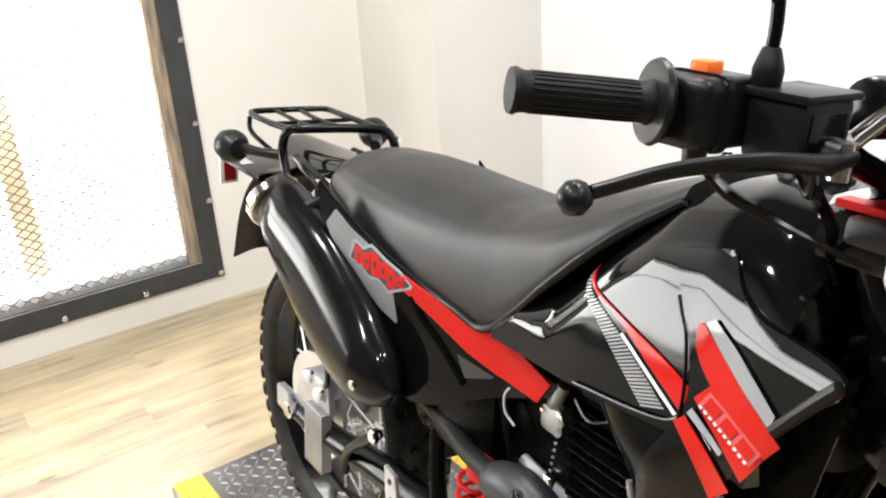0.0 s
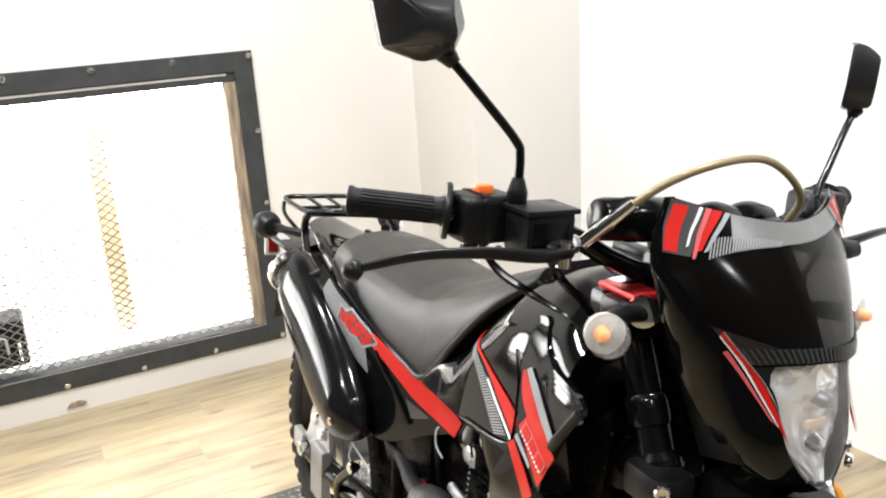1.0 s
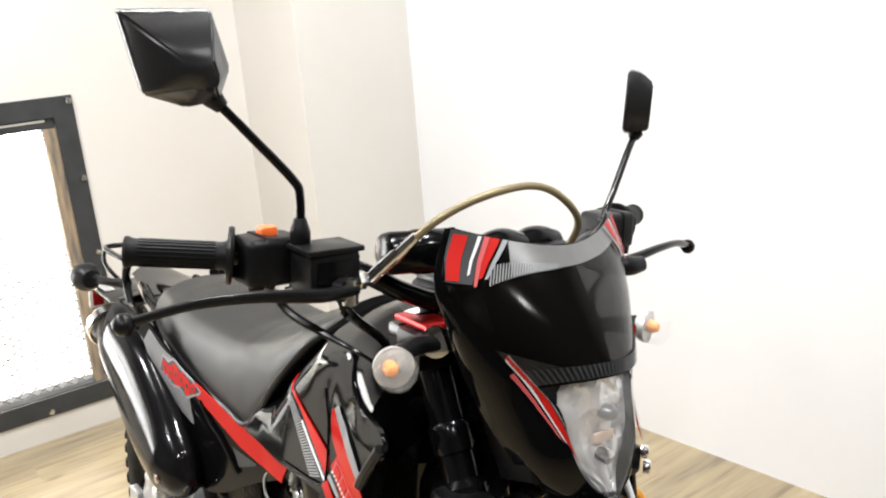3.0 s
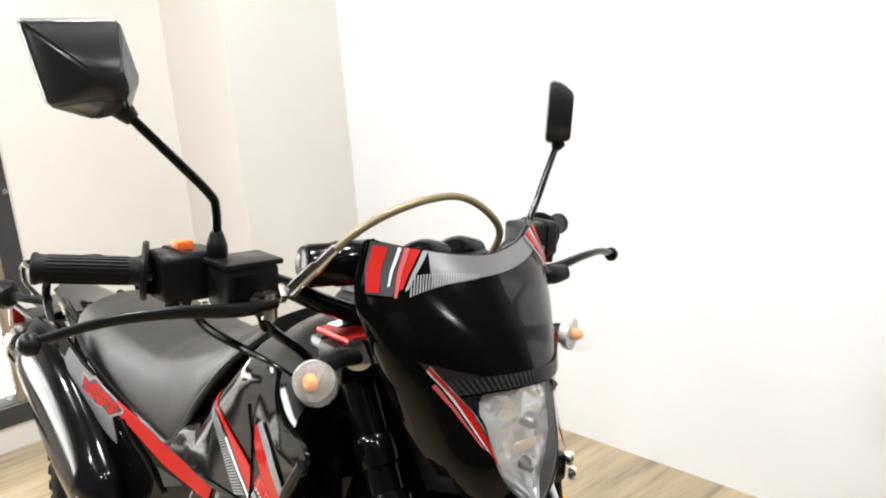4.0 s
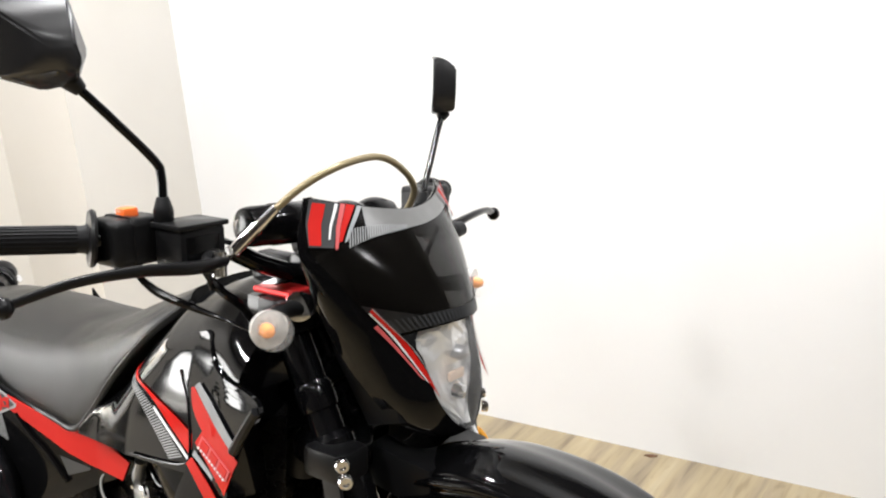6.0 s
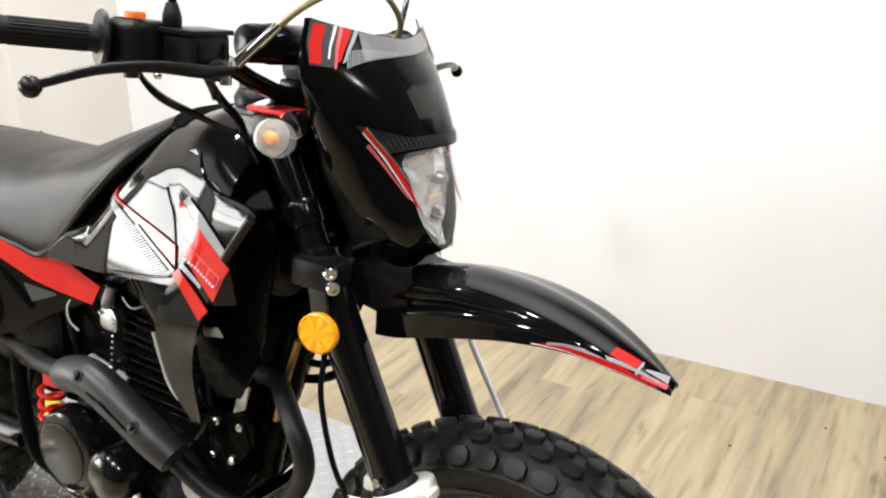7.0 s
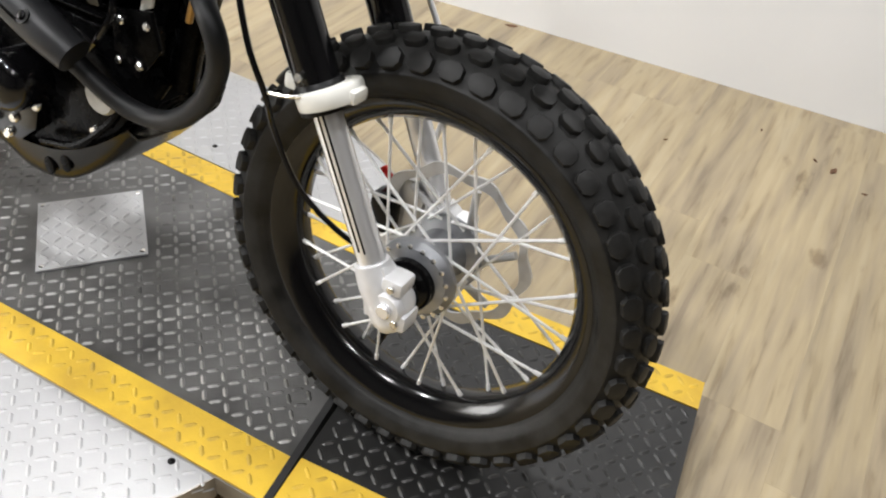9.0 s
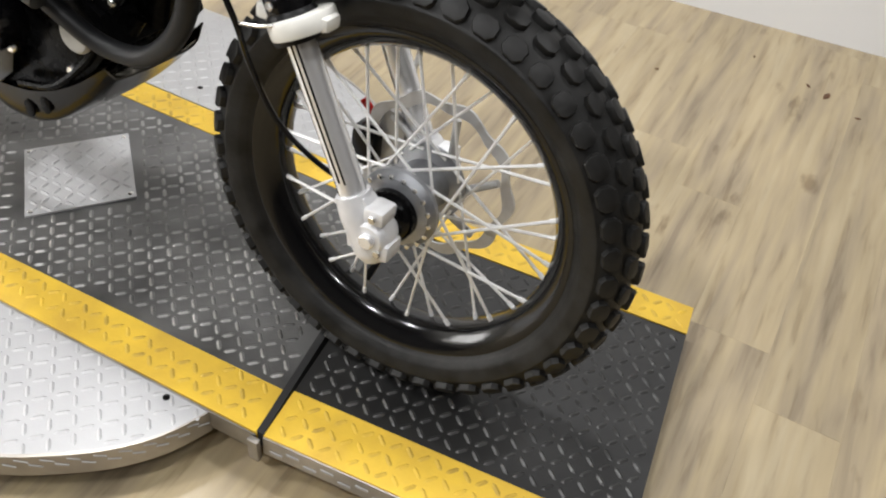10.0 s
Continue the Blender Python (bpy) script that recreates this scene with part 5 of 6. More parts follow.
    part("stem_boot", lathe([(0.0085, -0.014), (0.010, -0.012), (0.0105, 0.0), (0.009, 0.005), (0.0075, 0.010), (0.006, 0.014)], 18, Matrix.Translation(stem[-1])), SATIN, sh, "rubber boot")
    part("ball_socket", tube([stem[0], Vector(stem[0]).lerp(Vector(stem[1]), 0.28)], [0.011, 0.007], 8, 12, smooth=False), SATIN, sh)


mirror(-1, Vector((-0.398, -0.344, 1.298)), (-0.93, 0.28, 0.08), [(-0.388, -0.318, 1.262), (-0.376, -0.285, 1.225), (-0.368, -0.246, 1.182), (-0.366, -0.240, 1.165), (-0.366, -0.240, 1.13)])
mirror(1, Vector((-0.432, 0.302, 1.250)), (-0.74, -0.66, 0.04), [(-0.414, 0.306, 1.206), (-0.409, 0.286, 1.180), (-0.392, 0.245, 1.135), (-0.380, 0.217, 1.108), (-0.374, 0.205, 1.085)])

# -- tank, seat, side panels --
TX = [-0.80, -0.70, -0.60, -0.50, -0.40, -0.33, -0.26]
TW = [0.108, 0.122, 0.140, 0.154, 0.166, 0.180, 0.197]


def top_z(X):
    return lerp(X, [-0.80, -0.71, -0.64, -0.58, -0.53, -0.46, -0.40, -0.36], [0.735, 0.812, 0.882, 0.942, 0.985, 1.006, 1.005, 0.985])


EXPO = 2.3     # squareness of the tank's rolled top


def roll(X):
    """Height over which the tank's top rolls in."""
    return max(0.02, min(0.085, top_z(X) - 0.775))


def inset(Z):
    """How far the tank's side draws in at a height: nearly upright below a soft shoulder, sloping above it."""
    r = max(0, min(Z, 0.935) - 0.905)
    return 0.17 * (max(0.74, min(Z, 0.905)) - 0.85) + 0.17 * r + 1.5 * r * r + 0.26 * max(0, Z - 0.935)


def body_y(X, Z, s=-1):
    """The half width of tank and shroud at a height: nearly upright sides that roll into the top."""
    zt = top_z(X) + 0.004
    w = lerp(X, TX, TW) - inset(Z) - 0.02 * max(0, 0.78 - Z)
    q = max(0.0, min(0.999, (Z - (zt - roll(X))) / roll(X)))
    return s * w * (1 - q**EXPO) ** (1 / EXPO)


rings = []
for k in range(44):
    X = -0.765 + 0.405 * k / 43
    ROLL = roll(X)
    zt = top_z(X) + 0.004
    low = min(lerp(X, [-0.80, -0.62, -0.45], [0.735, 0.757, 0.785]), zt - ROLL - 0.008)
    zs = [low + (zt - ROLL - low) * j / 6 for j in range(6)] + [zt - ROLL + ROLL * math.sin(math.pi / 2 * j / 12) ** (2 / EXPO) for j in range(13)]
    half = [(abs(body_y(X, zz)), zz) for zz in zs]
    ring = [(X, -half[0][0] * 0.8, low - 0.01)] + [(X, -yy, zz) for yy, zz in half] + [(X, yy, zz) for yy, zz in reversed(half)] + [(X, half[0][0] * 0.8, low - 0.01)]
    rings.append(ring)
bm = bmesh.new()
skin(bm, rings)
bmesh.ops.recalc_face_normals(bm, faces=bm.faces)
tank = P("fuel_tank", bm, GLOSS, "gloss black fuel tank with red and grey stripes")
part("filler_cap", lathe([(0.035, 0), (0.036, 0.012), (0.030, 0.022), (0.012, 0.024)], 24, pose(-0.46, 0.0, 1.003)), SATIN, tank, "black filler cap")
part("cap_key_cover", box(-0.49, -0.012, 1.018, -0.43, 0.012, 1.034, 0.005), SATIN, tank)

SXs = [-1.29, -1.24, -1.15, -1.05, -0.95, -0.86, -0.80, -0.74, -0.68, -0.61, -0.54]
S_B = [0.828, 0.806, 0.786, 0.765, 0.748, 0.738, 0.735, 0.782, 0.845, 0.915, 0.972]
S_R = [0.832, 0.834, 0.834, 0.834, 0.835, 0.841, 0.854, 0.872, 0.896, 0.938, 0.984]
S_T = [0.840, 0.864, 0.873, 0.877, 0.877, 0.878, 0.887, 0.912, 0.938, 0.966, 0.994]
S_W = [0.055, 0.098, 0.115, 0.118, 0.116, 0.113, 0.112, 0.115, 0.115, 0.104, 0.080]
rings = []
for k in range(60):
    X = SXs[0] + (SXs[-1] - SXs[0]) * k / 59
    b_, r_, t_, w_ = (lerp(X, SXs, v) for v in (S_B, S_R, S_T, S_W))
    half = [(-w_ * 0.85, b_ - 0.004), (-w_ * 1.03, b_), (-w_ * 1.04, b_ + (r_ - b_) * 0.35), (-w_ * 1.0, b_ + (r_ - b_) * 0.8), (-w_ * 0.93, r_ + 0.002), (-w_ * 0.84, r_ + (t_ - r_) * 0.35), (-w_ * 0.5, r_ + (t_ - r_) * 0.82), (0, t_)]
    half = [tuple(p) for p in spline(half, 20)]
    rings.append([(X, a, c) for a, c in half] + [(X, -a, c) for a, c in reversed(half[:-1])])
bm = bmesh.new()
skin(bm, rings)
bmesh.ops.recalc_face_normals(bm, faces=bm.faces)
seat = P("seat", bm, VINYL, "long matt black vinyl seat, grained top")
for s in (-1, 1):
    pts = [(X, s * lerp(X, SXs, S_W) * 1.035, lerp(X, SXs, S_B) - 0.002) for X in SXs]
    part("seat_edge", tube(pts, 0.0055, 60, 8), SATIN, seat, "black seat edge trim")


def panel_y(X, Z, s=-1):
    return s * (0.106 + 0.125 * max(0, min(0.45, -(X + 0.76))) - 0.03 * max(0, 0.745 - Z))


def rear_panel(s):
    f = lambda X, Z: panel_y(X, Z, s)
    up = [(-1.1797, 0.8388), (-1.0687, 0.7867), (-0.9616, 0.7526), (-0.8684, 0.7337), (-0.7994, 0.7264), (-0.6655, 0.7099)]
    lo = [(-1.1727, 0.7858), (-1.0759, 0.6499), (-0.9778, 0.5603), (-0.8982, 0.572), (-0.795, 0.6302), (-0.6806, 0.6877)]
    pan = P("side_panel", sheet(up, lo, f, 60, 24, 0.0, 0.004), PANELM, "gloss black side panel with a red stripe")
    part("red_stripe", sheet([(-0.9651, 0.7528), (-0.8764, 0.7351), (-0.8110, 0.7307), (-0.7746, 0.7376), (-0.7265, 0.7227), (-0.6769, 0.7072)], [(-0.9773, 0.7322), (-0.8986, 0.7073), (-0.8300, 0.6842), (-0.7747, 0.6751), (-0.7333, 0.6733), (-0.6985, 0.6730)], f, 50, 5, 0.0022, 0.002, curve=False), RED, pan, "bright red stripe")
    part("grey_backing", sheet([(-1.0936, 0.7425), (-1.0801, 0.774), (-1.059, 0.7666), (-1.0394, 0.7769), (-1.0032, 0.7635), (-0.975, 0.7565), (-0.9445, 0.7416)], [(-1.0872, 0.7372), (-1.0662, 0.7384), (-1.0435, 0.721), (-1.0206, 0.725), (-0.9976, 0.7124), (-0.9745, 0.7233), (-0.9487, 0.735)], f, 60, 4, 0.0026, 0.0012, curve=False), DGREY, pan, "grey jagged outline of the badge")
    part("badge_ground", sheet([(-1.0888, 0.7421), (-1.0768, 0.7689), (-1.0582, 0.7617), (-1.0394, 0.772), (-1.0032, 0.7586), (-0.9766, 0.7527), (-0.9503, 0.7411)], [(-1.0839, 0.7398), (-1.0646, 0.7422), (-1.0435, 0.7259), (-1.0206, 0.7289), (-0.9976, 0.7173), (-0.9761, 0.7273), (-0.9529, 0.7373)], f, 60, 4, 0.0032, 0.001, curve=False), DDARK, pan, "dark ground of the badge")
    for j, (x0, z0, h) in enumerate(((-1.0777, 0.7612, 0.021), (-1.0589, 0.7588, 0.026), (-1.0386, 0.7641, 0.034), (-1.0197, 0.7569, 0.027), (-1.0005, 0.7526, 0.029), (-0.9813, 0.7473, 0.018))):
        t = 0.003 * (-1) ** j
        part("badge_block", sheet([(x0, z0 + t), (x0 + 0.010, z0 + 0.002), (x0 + 0.020, z0 - t)], [(x0 + 0.001, z0 - h), (x0 + 0.011, z0 - h - t), (x0 + 0.018, z0 - h + 0.002)], f, 8, 4, 0.0040, 0.001, curve=False), RED, pan, "red block of the badge")
        part("badge_hole", sheet([(x0 + 0.007, z0 - h * 0.3), (x0 + 0.013, z0 - h * 0.34)], [(x0 + 0.008, z0 - h * 0.6), (x0 + 0.012, z0 - h * 0.62)], f, 2, 2, 0.0048, 0.001), DDARK, pan)
    bm = bmesh.new()
    hu = [(-1.1536, 0.7807), (-1.13, 0.8067), (-1.0898, 0.7863), (-1.0484, 0.7746), (-1.0004, 0.7507), (-0.9877, 0.7096), (-0.9795, 0.6725)]
    hl = [(-1.1529, 0.7758), (-1.1424, 0.7604), (-1.1144, 0.741), (-1.088, 0.7237), (-1.0557, 0.7016), (-1.019, 0.6809), (-0.9811, 0.6697)]
    pu, pv = poly(hu, 53), poly(hl, 53)
    for j in range(52):
        w = 0.6
        a0, b0 = pu[j], pv[j]
        a1, b1 = a0 + (pu[j + 1] - a0) * w, b0 + (pv[j + 1] - b0) * w
        d = sheet([a0, a1], [b0, b1], f, 2, 3, 0.0018, 0.001)
        tmp = bpy.data.meshes.new("t")
        d.to_mesh(tmp)
        d.free()
        bm.from_mesh(tmp)
        bpy.data.meshes.remove(tmp)
    part("hatched_decal", bm, HATCH, pan, "grey hatched decal")["kind"] = "stuff"
    part("panel_crease", tube([(X, f(X, Z) + s * 0.001, Z) for X, Z in ((-0.9495, 0.7242), (-0.9193, 0.6951), (-0.8905, 0.6787), (-0.8633, 0.6564), (-0.8375, 0.6331))], 0.005, 24, 8), GLOSS, pan, "raised crease")
    part("panel_recess", sheet([(-0.8513, 0.6734), (-0.7819, 0.6694)], [(-0.8358, 0.6439), (-0.7836, 0.6655)], f, 10, 4, 0.0012, 0.001), DDARK, pan, "shallow recess")


both(rear_panel)

# exhaust: header, shield, muffler
P("exhaust_pipe", tube([(-0.42, -0.03, 0.615), (-0.365, -0.060, 0.632), (-0.305, -0.112, 0.642), (-0.264, -0.142, 0.632), (-0.246, -0.146, 0.602), (-0.252, -0.138, 0.562), (-0.284, -0.127, 0.508), (-0.338, -0.116, 0.460), (-0.392, -0.113, 0.444), (-0.446, -0.119, 0.456), (-0.525, -0.134, 0.507), (-0.62, -0.150, 0.568), (-0.70, -0.148, 0.570), (-0.79, -0.128, 0.552), (-0.88, -0.10, 0.540), (-0.97, -0.10, 0.565)], 0.0140, 110, 20), PIPE, "matt grey exhaust header pipe")
SHC = [(-0.478, -0.146, 0.508), (-0.520, -0.150, 0.530), (-0.590, -0.152, 0.563), (-0.655, -0.152, 0.582), (-0.700, -0.150, 0.572), (-0.722, -0.147, 0.560)]
SHR = [0.0255, 0.0285, 0.029, 0.029, 0.0275, 0.020]
sh = P("exhaust_shield", tube(SHC, SHR, 44, 28), SHIELDM, "matt grey slotted heat shield")


def on_shield(x, deg, lift=0.0):
    xs = [-q[0] for q in SHC]
    yc, zc, r = lerp(-x, xs, [q[1] for q in SHC]), lerp(-x, xs, [q[2] for q in SHC]), lerp(-x, xs, SHR) + lift
    return Vector((x, yc - r * math.cos(radians(deg)), zc + r * math.sin(radians(deg))))


for X in (-0.532, -0.645):
    c = on_shield(X, 34)
    part("screw_recess", lathe([(0.0105, -0.001), (0.0105, 0.0012), (0.008, 0.0016)], 20, along(c, on_shield(X, 34, 1))), PIPE, sh)
    part("shield_screw", lathe([(0.0068, 0), (0.0068, 0.003), (0.005, 0.0045), (0.002, 0.0048)], 16, along(c, on_shield(X, 34, 1))), BLACKM, sh, "button screw")
# slots are black inlays; their colour gives the shade of a recess
for deg, xa, xb in ((56, -0.556, -0.640), (12, -0.536, -0.622)):
    part("shield_slot", tube([on_shield(xa + (xb - xa) * j / 8, deg, -0.0040) for j in range(9)], 0.0056, 18, 8), ENGINE, sh, "slot drawn as a black inlay for its shade")
# muffler: an upswept oval can that swells towards its lower end
mc = spline([(-1.350, 0.770), (-1.300, 0.745), (-1.200, 0.686), (-1.110, 0.632), (-1.035, 0.598), (-0.975, 0.582), (-0.945, 0.578)], 48)
mr = [float(v[0]) for v in spline([[q] for q in (0.050, 0.066, 0.090, 0.092, 0.078, 0.048, 0.006)], 48)]
rings = []
for j, c in enumerate(mc):
    d = mc[min(j + 1, 47)] - mc[max(j - 1, 0)]
    d = d / np.linalg.norm(d)
    rings.append([(c[0] - d[1] * mr[j] * math.cos(a), -0.154 + 0.002 * j / 47 + min(0.050, 0.66 * mr[j] + 0.004) * math.sin(a), c[1] + d[0] * mr[j] * math.cos(a)) for a in (TAU * i / 36 for i in range(36))])
bm = bmesh.new()
skin(bm, rings)
bmesh.ops.recalc_face_normals(bm, faces=bm.faces)
muf = P("muffler", bm, CANM, "gloss black muffler with chrome end cap")
part("end_cap", lathe([(0.049, -0.014), (0.0525, -0.010), (0.0525, 0.006), (0.047, 0.013), (0.022, 0.014), (0.020, 0.026), (0.016, 0.026), (0.015, 0.010)], 36, along((-1.335, -0.160, 0.764), (-1.45, -0.160, 0.825))), CHROME, muf, "chrome end cap")
part("muffler_bolt", hexbolt((-0.998, -0.190, 0.578), (-0.998, -1, 0.6), 0.009), CHROME, muf)
part("muffler_strap", tube([(-1.225, -0.10, 0.77), (-1.225, -0.13, 0.79), (-1.22, -0.16, 0.785)], 0.008, 8, 8), SATIN, muf)


# radiator shrouds
def shroud(s):
    lean = lambda X, Z: 0.09 * (max(0.7, min(Z, 0.90)) - 0.82) * max(0, min(1, (X + 0.46) / 0.08)) * max(0, min(1, 1 - (Z - 0.90) / 0.06))
    f = lambda X, Z: body_y(X, min(Z, 0.955), s) + s * (0.0022 + lean(X, Z))
    g = lambda X, Z: body_y(X, Z, s)
    rear = [(-0.497, 0.945), (-0.482, 0.918), (-0.453, 0.872), (-0.441, 0.815), (-0.475, 0.735), (-0.455, 0.655), (-0.412, 0.605)]
    front = [(-0.440, 0.962), (-0.395, 0.925), (-0.295, 0.912), (-0.340, 0.852), (-0.382, 0.770), (-0.408, 0.690), (-0.395, 0.606)]
    sd = P("tank_shroud", sheet(rear, front, f, 44, 16, 0.001, 0.006), GLOSS, "gloss black tank shroud with red flash")
    part("red_flash", sheet([(-0.447, 0.895), (-0.440, 0.872), (-0.416, 0.851), (-0.372, 0.826), (-0.345, 0.822)], [(-0.439, 0.897), (-0.418, 0.884), (-0.397, 0.872), (-0.358, 0.852), (-0.333, 0.840)], f, 28, 6, 0.0040, 0.001), RED_LACQUERED, sd, "red flash decal")
    part("red_band", sheet([(-0.4305, 0.8318), (-0.394, 0.809), (-0.362, 0.790)], [(-0.416, 0.850), (-0.380, 0.833), (-0.346, 0.820)], f, 20, 6, 0.0036, 0.001), RED_LACQUERED, sd, "red lower band")
    part("grey_flash", sheet([(-0.4375, 0.899), (-0.3966, 0.8735), (-0.3470, 0.8485)], [(-0.428, 0.906), (-0.3855, 0.886), (-0.3440, 0.861)], f, 20, 4, 0.0046, 0.001), HATCH_LACQUERED, sd, "grey flash edge")
    pa = lambda u, v: (-0.4225 + 0.066 * u + 0.009 * v, 0.830 - 0.021 * u + 0.016 * v)
    part("badge_panel", sheet([pa(0, 0), pa(1, 0)], [pa(0, 1), pa(1, 1)], f, 10, 5, 0.0052, 0.001), DPINK_LACQUERED, sd, "faded red badge panel")
    for k in range(3):
        u0, u1 = 0.06 + k * 0.32, 0.30 + k * 0.32
        part("badge_bar", sheet([pa(u0, 0.2), pa(u1, 0.2)], [pa(u0, 0.85), pa(u1, 0.85)], f, 5, 4, 0.0062, 0.001), RED_LACQUERED, sd)
    for k in range(10):
        u = 0.02 + 0.098 * k
        part("white_dot", sheet([pa(u, -0.02), pa(u + 0.05, -0.02)], [pa(u, 0.10), pa(u + 0.05, 0.10)], f, 2, 2, 0.0066, 0.001), DWHITE_LACQUERED, sd)
    part("red_stripe", sheet([(-0.628, 0.875), (-0.552, 0.857), (-0.481, 0.827), (-0.4445, 0.811)], [(-0.628, 0.878), (-0.536, 0.8575), (-0.480, 0.846), (-0.437, 0.834)], g, 24, 4, 0.003, 0.0015), RED_LACQUERED, tank, "red stripe")
    bm = bmesh.new()
    pu, pv = poly([(-0.626, 0.876), (-0.544, 0.843), (-0.500, 0.822), (-0.461, 0.802)], 41), poly([(-0.632, 0.873), (-0.577, 0.841), (-0.530, 0.814), (-0.489, 0.791)], 41)
    for k in range(40):
        d = sheet([pu[k], pu[k] + (pu[k + 1] - pu[k]) * 0.6], [pv[k], pv[k] + (pv[k + 1] - pv[k]) * 0.6], g, 2, 3, 0.0026, 0.0015)
        tmp = bpy.data.meshes.new("t")
        d.to_mesh(tmp)
        d.free()
        bm.from_mesh(tmp)
        bpy.data.meshes.remove(tmp)
    part("hatched_stripe", bm, HATCH_LACQUERED, tank, "grey hatched stripe")["kind"] = "stuff"
    part("white_edge_stripe", sheet([(-0.539, 0.8430), (-0.449, 0.804)], [(-0.538, 0.8455), (-0.447, 0.8065)], g, 16, 3, 0.0034, 0.0015), DWHITE_LACQUERED, tank)
    part("lower_red_stripe", sheet([(-0.446, 0.802), (-0.4175, 0.781), (-0.389, 0.757)], [(-0.435, 0.8125), (-0.406, 0.796), (-0.371, 0.775)], f, 14, 4, 0.0045, 0.001), RED_LACQUERED, sd)
    part("lower_grey_stripe", sheet([(-0.433, 0.8165), (-0.389, 0.799)], [(-0.429, 0.823), (-0.3867, 0.8038)], f, 14, 4, 0.005, 0.001), DGREY_LACQUERED, sd)
    part("shroud_brace", tube([(-0.298, f(-0.298, 0.91) + s * 0.003, 0.910), (-0.322, f(-0.322, 0.878) + s * 0.004, 0.878), (-0.342, f(-0.342, 0.85) + s * 0.004, 0.850)], 0.006, 12, 8), SATIN, sd, "grey edge brace")
    rim_d = lambda X, Z: max(0.0, ((X + 0.60) * 0.166 + (Z - 0.766) * 0.19) / 0.252)
    part("lower_wing", sheet([(-0.598, 0.766), (-0.565, 0.751), (-0.527, 0.715), (-0.489, 0.674), (-0.45, 0.632), (-0.41, 0.603)], [(-0.45, 0.80), (-0.447, 0.79), (-0.44, 0.76), (-0.43, 0.72), (-0.415, 0.67), (-0.398, 0.606)], lambda X, Z: f(X, Z) - s * (0.007 + 0.030 * math.exp(-rim_d(X, Z) / 0.018)), 30, 14, 0, 0.003), PANELM, sd)
    # silver tube laid where the gloss wing shows a highlight streak
    part("wing_highlight_strip", tube([(X, f(X, Z) - s * 0.010, Z) for X, Z in ((-0.494, 0.705), (-0.486, 0.685), (-0.465, 0.642), (-0.445, 0.622))], 0.0035, 20, 8), SILVER, sd, "silver strip drawing a highlight streak on the wing")
    part("front_guard", sheet([(-0.470, 0.745), (-0.468, 0.690), (-0.462, 0.640), (-0.435, 0.605)], [(-0.310, 0.900), (-0.330, 0.790), (-0.348, 0.700), (-0.392, 0.615)], lambda X, Z: s * (0.105 + 0.10 * (Z - 0.6)), 24, 8, 0, 0.004), ENGINE, sd, "black inner guard")
    part("seam", tube([(X, g(X, Z) + s * 0.004, Z) for X, Z in ((-0.478, 0.908), (-0.470, 0.895), (-0.456, 0.872), (-0.443, 0.82), (-0.450, 0.80), (-0.495, 0.786), (-0.59, 0.768))], 0.0017, 40, 6), BLACKM, sd)


both(shroud)

# -- engine and frame --
eng = P("crankcase", slab([(-0.80, 0.40), (-0.76, 0.50), (-0.66, 0.53), (-0.52, 0.52), (-0.44, 0.475), (-0.425, 0.43), (-0.46, 0.385), (-0.53, 0.320), (-0.60, 0.292), (-0.70, 0.292), (-0.79, 0.32)], -0.098, 0.098, 0.02), ENGINE, "black engine crankcase")
part("clutch_cover", lathe([(0.076, 0), (0.076, 0.020), (0.070, 0.033), (0.058, 0.038), (0.01, 0.039)], 40, along((-0.750, -0.096, 0.405), (-0.750, -1, 0.405))), RIMM, eng, "round gloss black clutch cover")
part("cover_plate", lathe([(0.054, 0), (0.053, 0.003), (0.05, 0.004)], 36, along((-0.752, -0.134, 0.405), (-0.752, -1, 0.405))), mat("dark_bronze_plate", (0.012, 0.0105, 0.008), 0.22, spec=0.3, bump=0.03, bscale=80), eng, "dark bronze plate")
part("oil_cover", lathe([(0.044, 0), (0.044, 0.05), (0.040, 0.062), (0.028, 0.070), (0.006, 0.072)], 32, along((-0.620, -0.096, 0.420), (-0.600, -1, 0.47))), RIMM, eng, "small domed black cover")
part("lower_flange", slab([(-0.70, 0.39), (-0.585, 0.40), (-0.60, 0.345), (-0.635, 0.315), (-0.70, 0.31), (-0.735, 0.335)], -0.122, -0.094, 0.005), RIMM, eng, "black cover flange")
part("front_cover", slab([(-0.565, 0.50), (-0.47, 0.49), (-0.44, 0.455), (-0.47, 0.39), (-0.54, 0.345), (-0.585, 0.37), (-0.59, 0.45)], -0.099, -0.09, 0.004), ENGINE, eng, "black generator cover")
part("breather_cover", lathe([(0.028, 0), (0.028, 0.008), (0.024, 0.013), (0.008, 0.014)], 28, along((-0.482, -0.096, 0.437), (-0.482, -1, 0.437))), mat("grey_white_cover", (0.40, 0.39, 0.36), 0.5, var=0.2, scale=40), eng, "off-white round cover")
for bx, by, bz in ((-0.640, -0.121, 0.351), (-0.592, -0.118, 0.386), (-0.685, -0.121, 0.372), (-0.655, -0.121, 0.322), (-0.519, -0.099, 0.471), (-0.500, -0.099, 0.376), (-0.81, -0.11, 0.35), (-0.79, -0.118, 0.455)):
    part("case_bolt", lathe([(0.0078, 0), (0.0078, 0.005), (0.006, 0.0075), (0.003, 0.0075)], 12, along((bx, by, bz), (bx, -1, bz))), STEEL, eng, "bright case bolt")
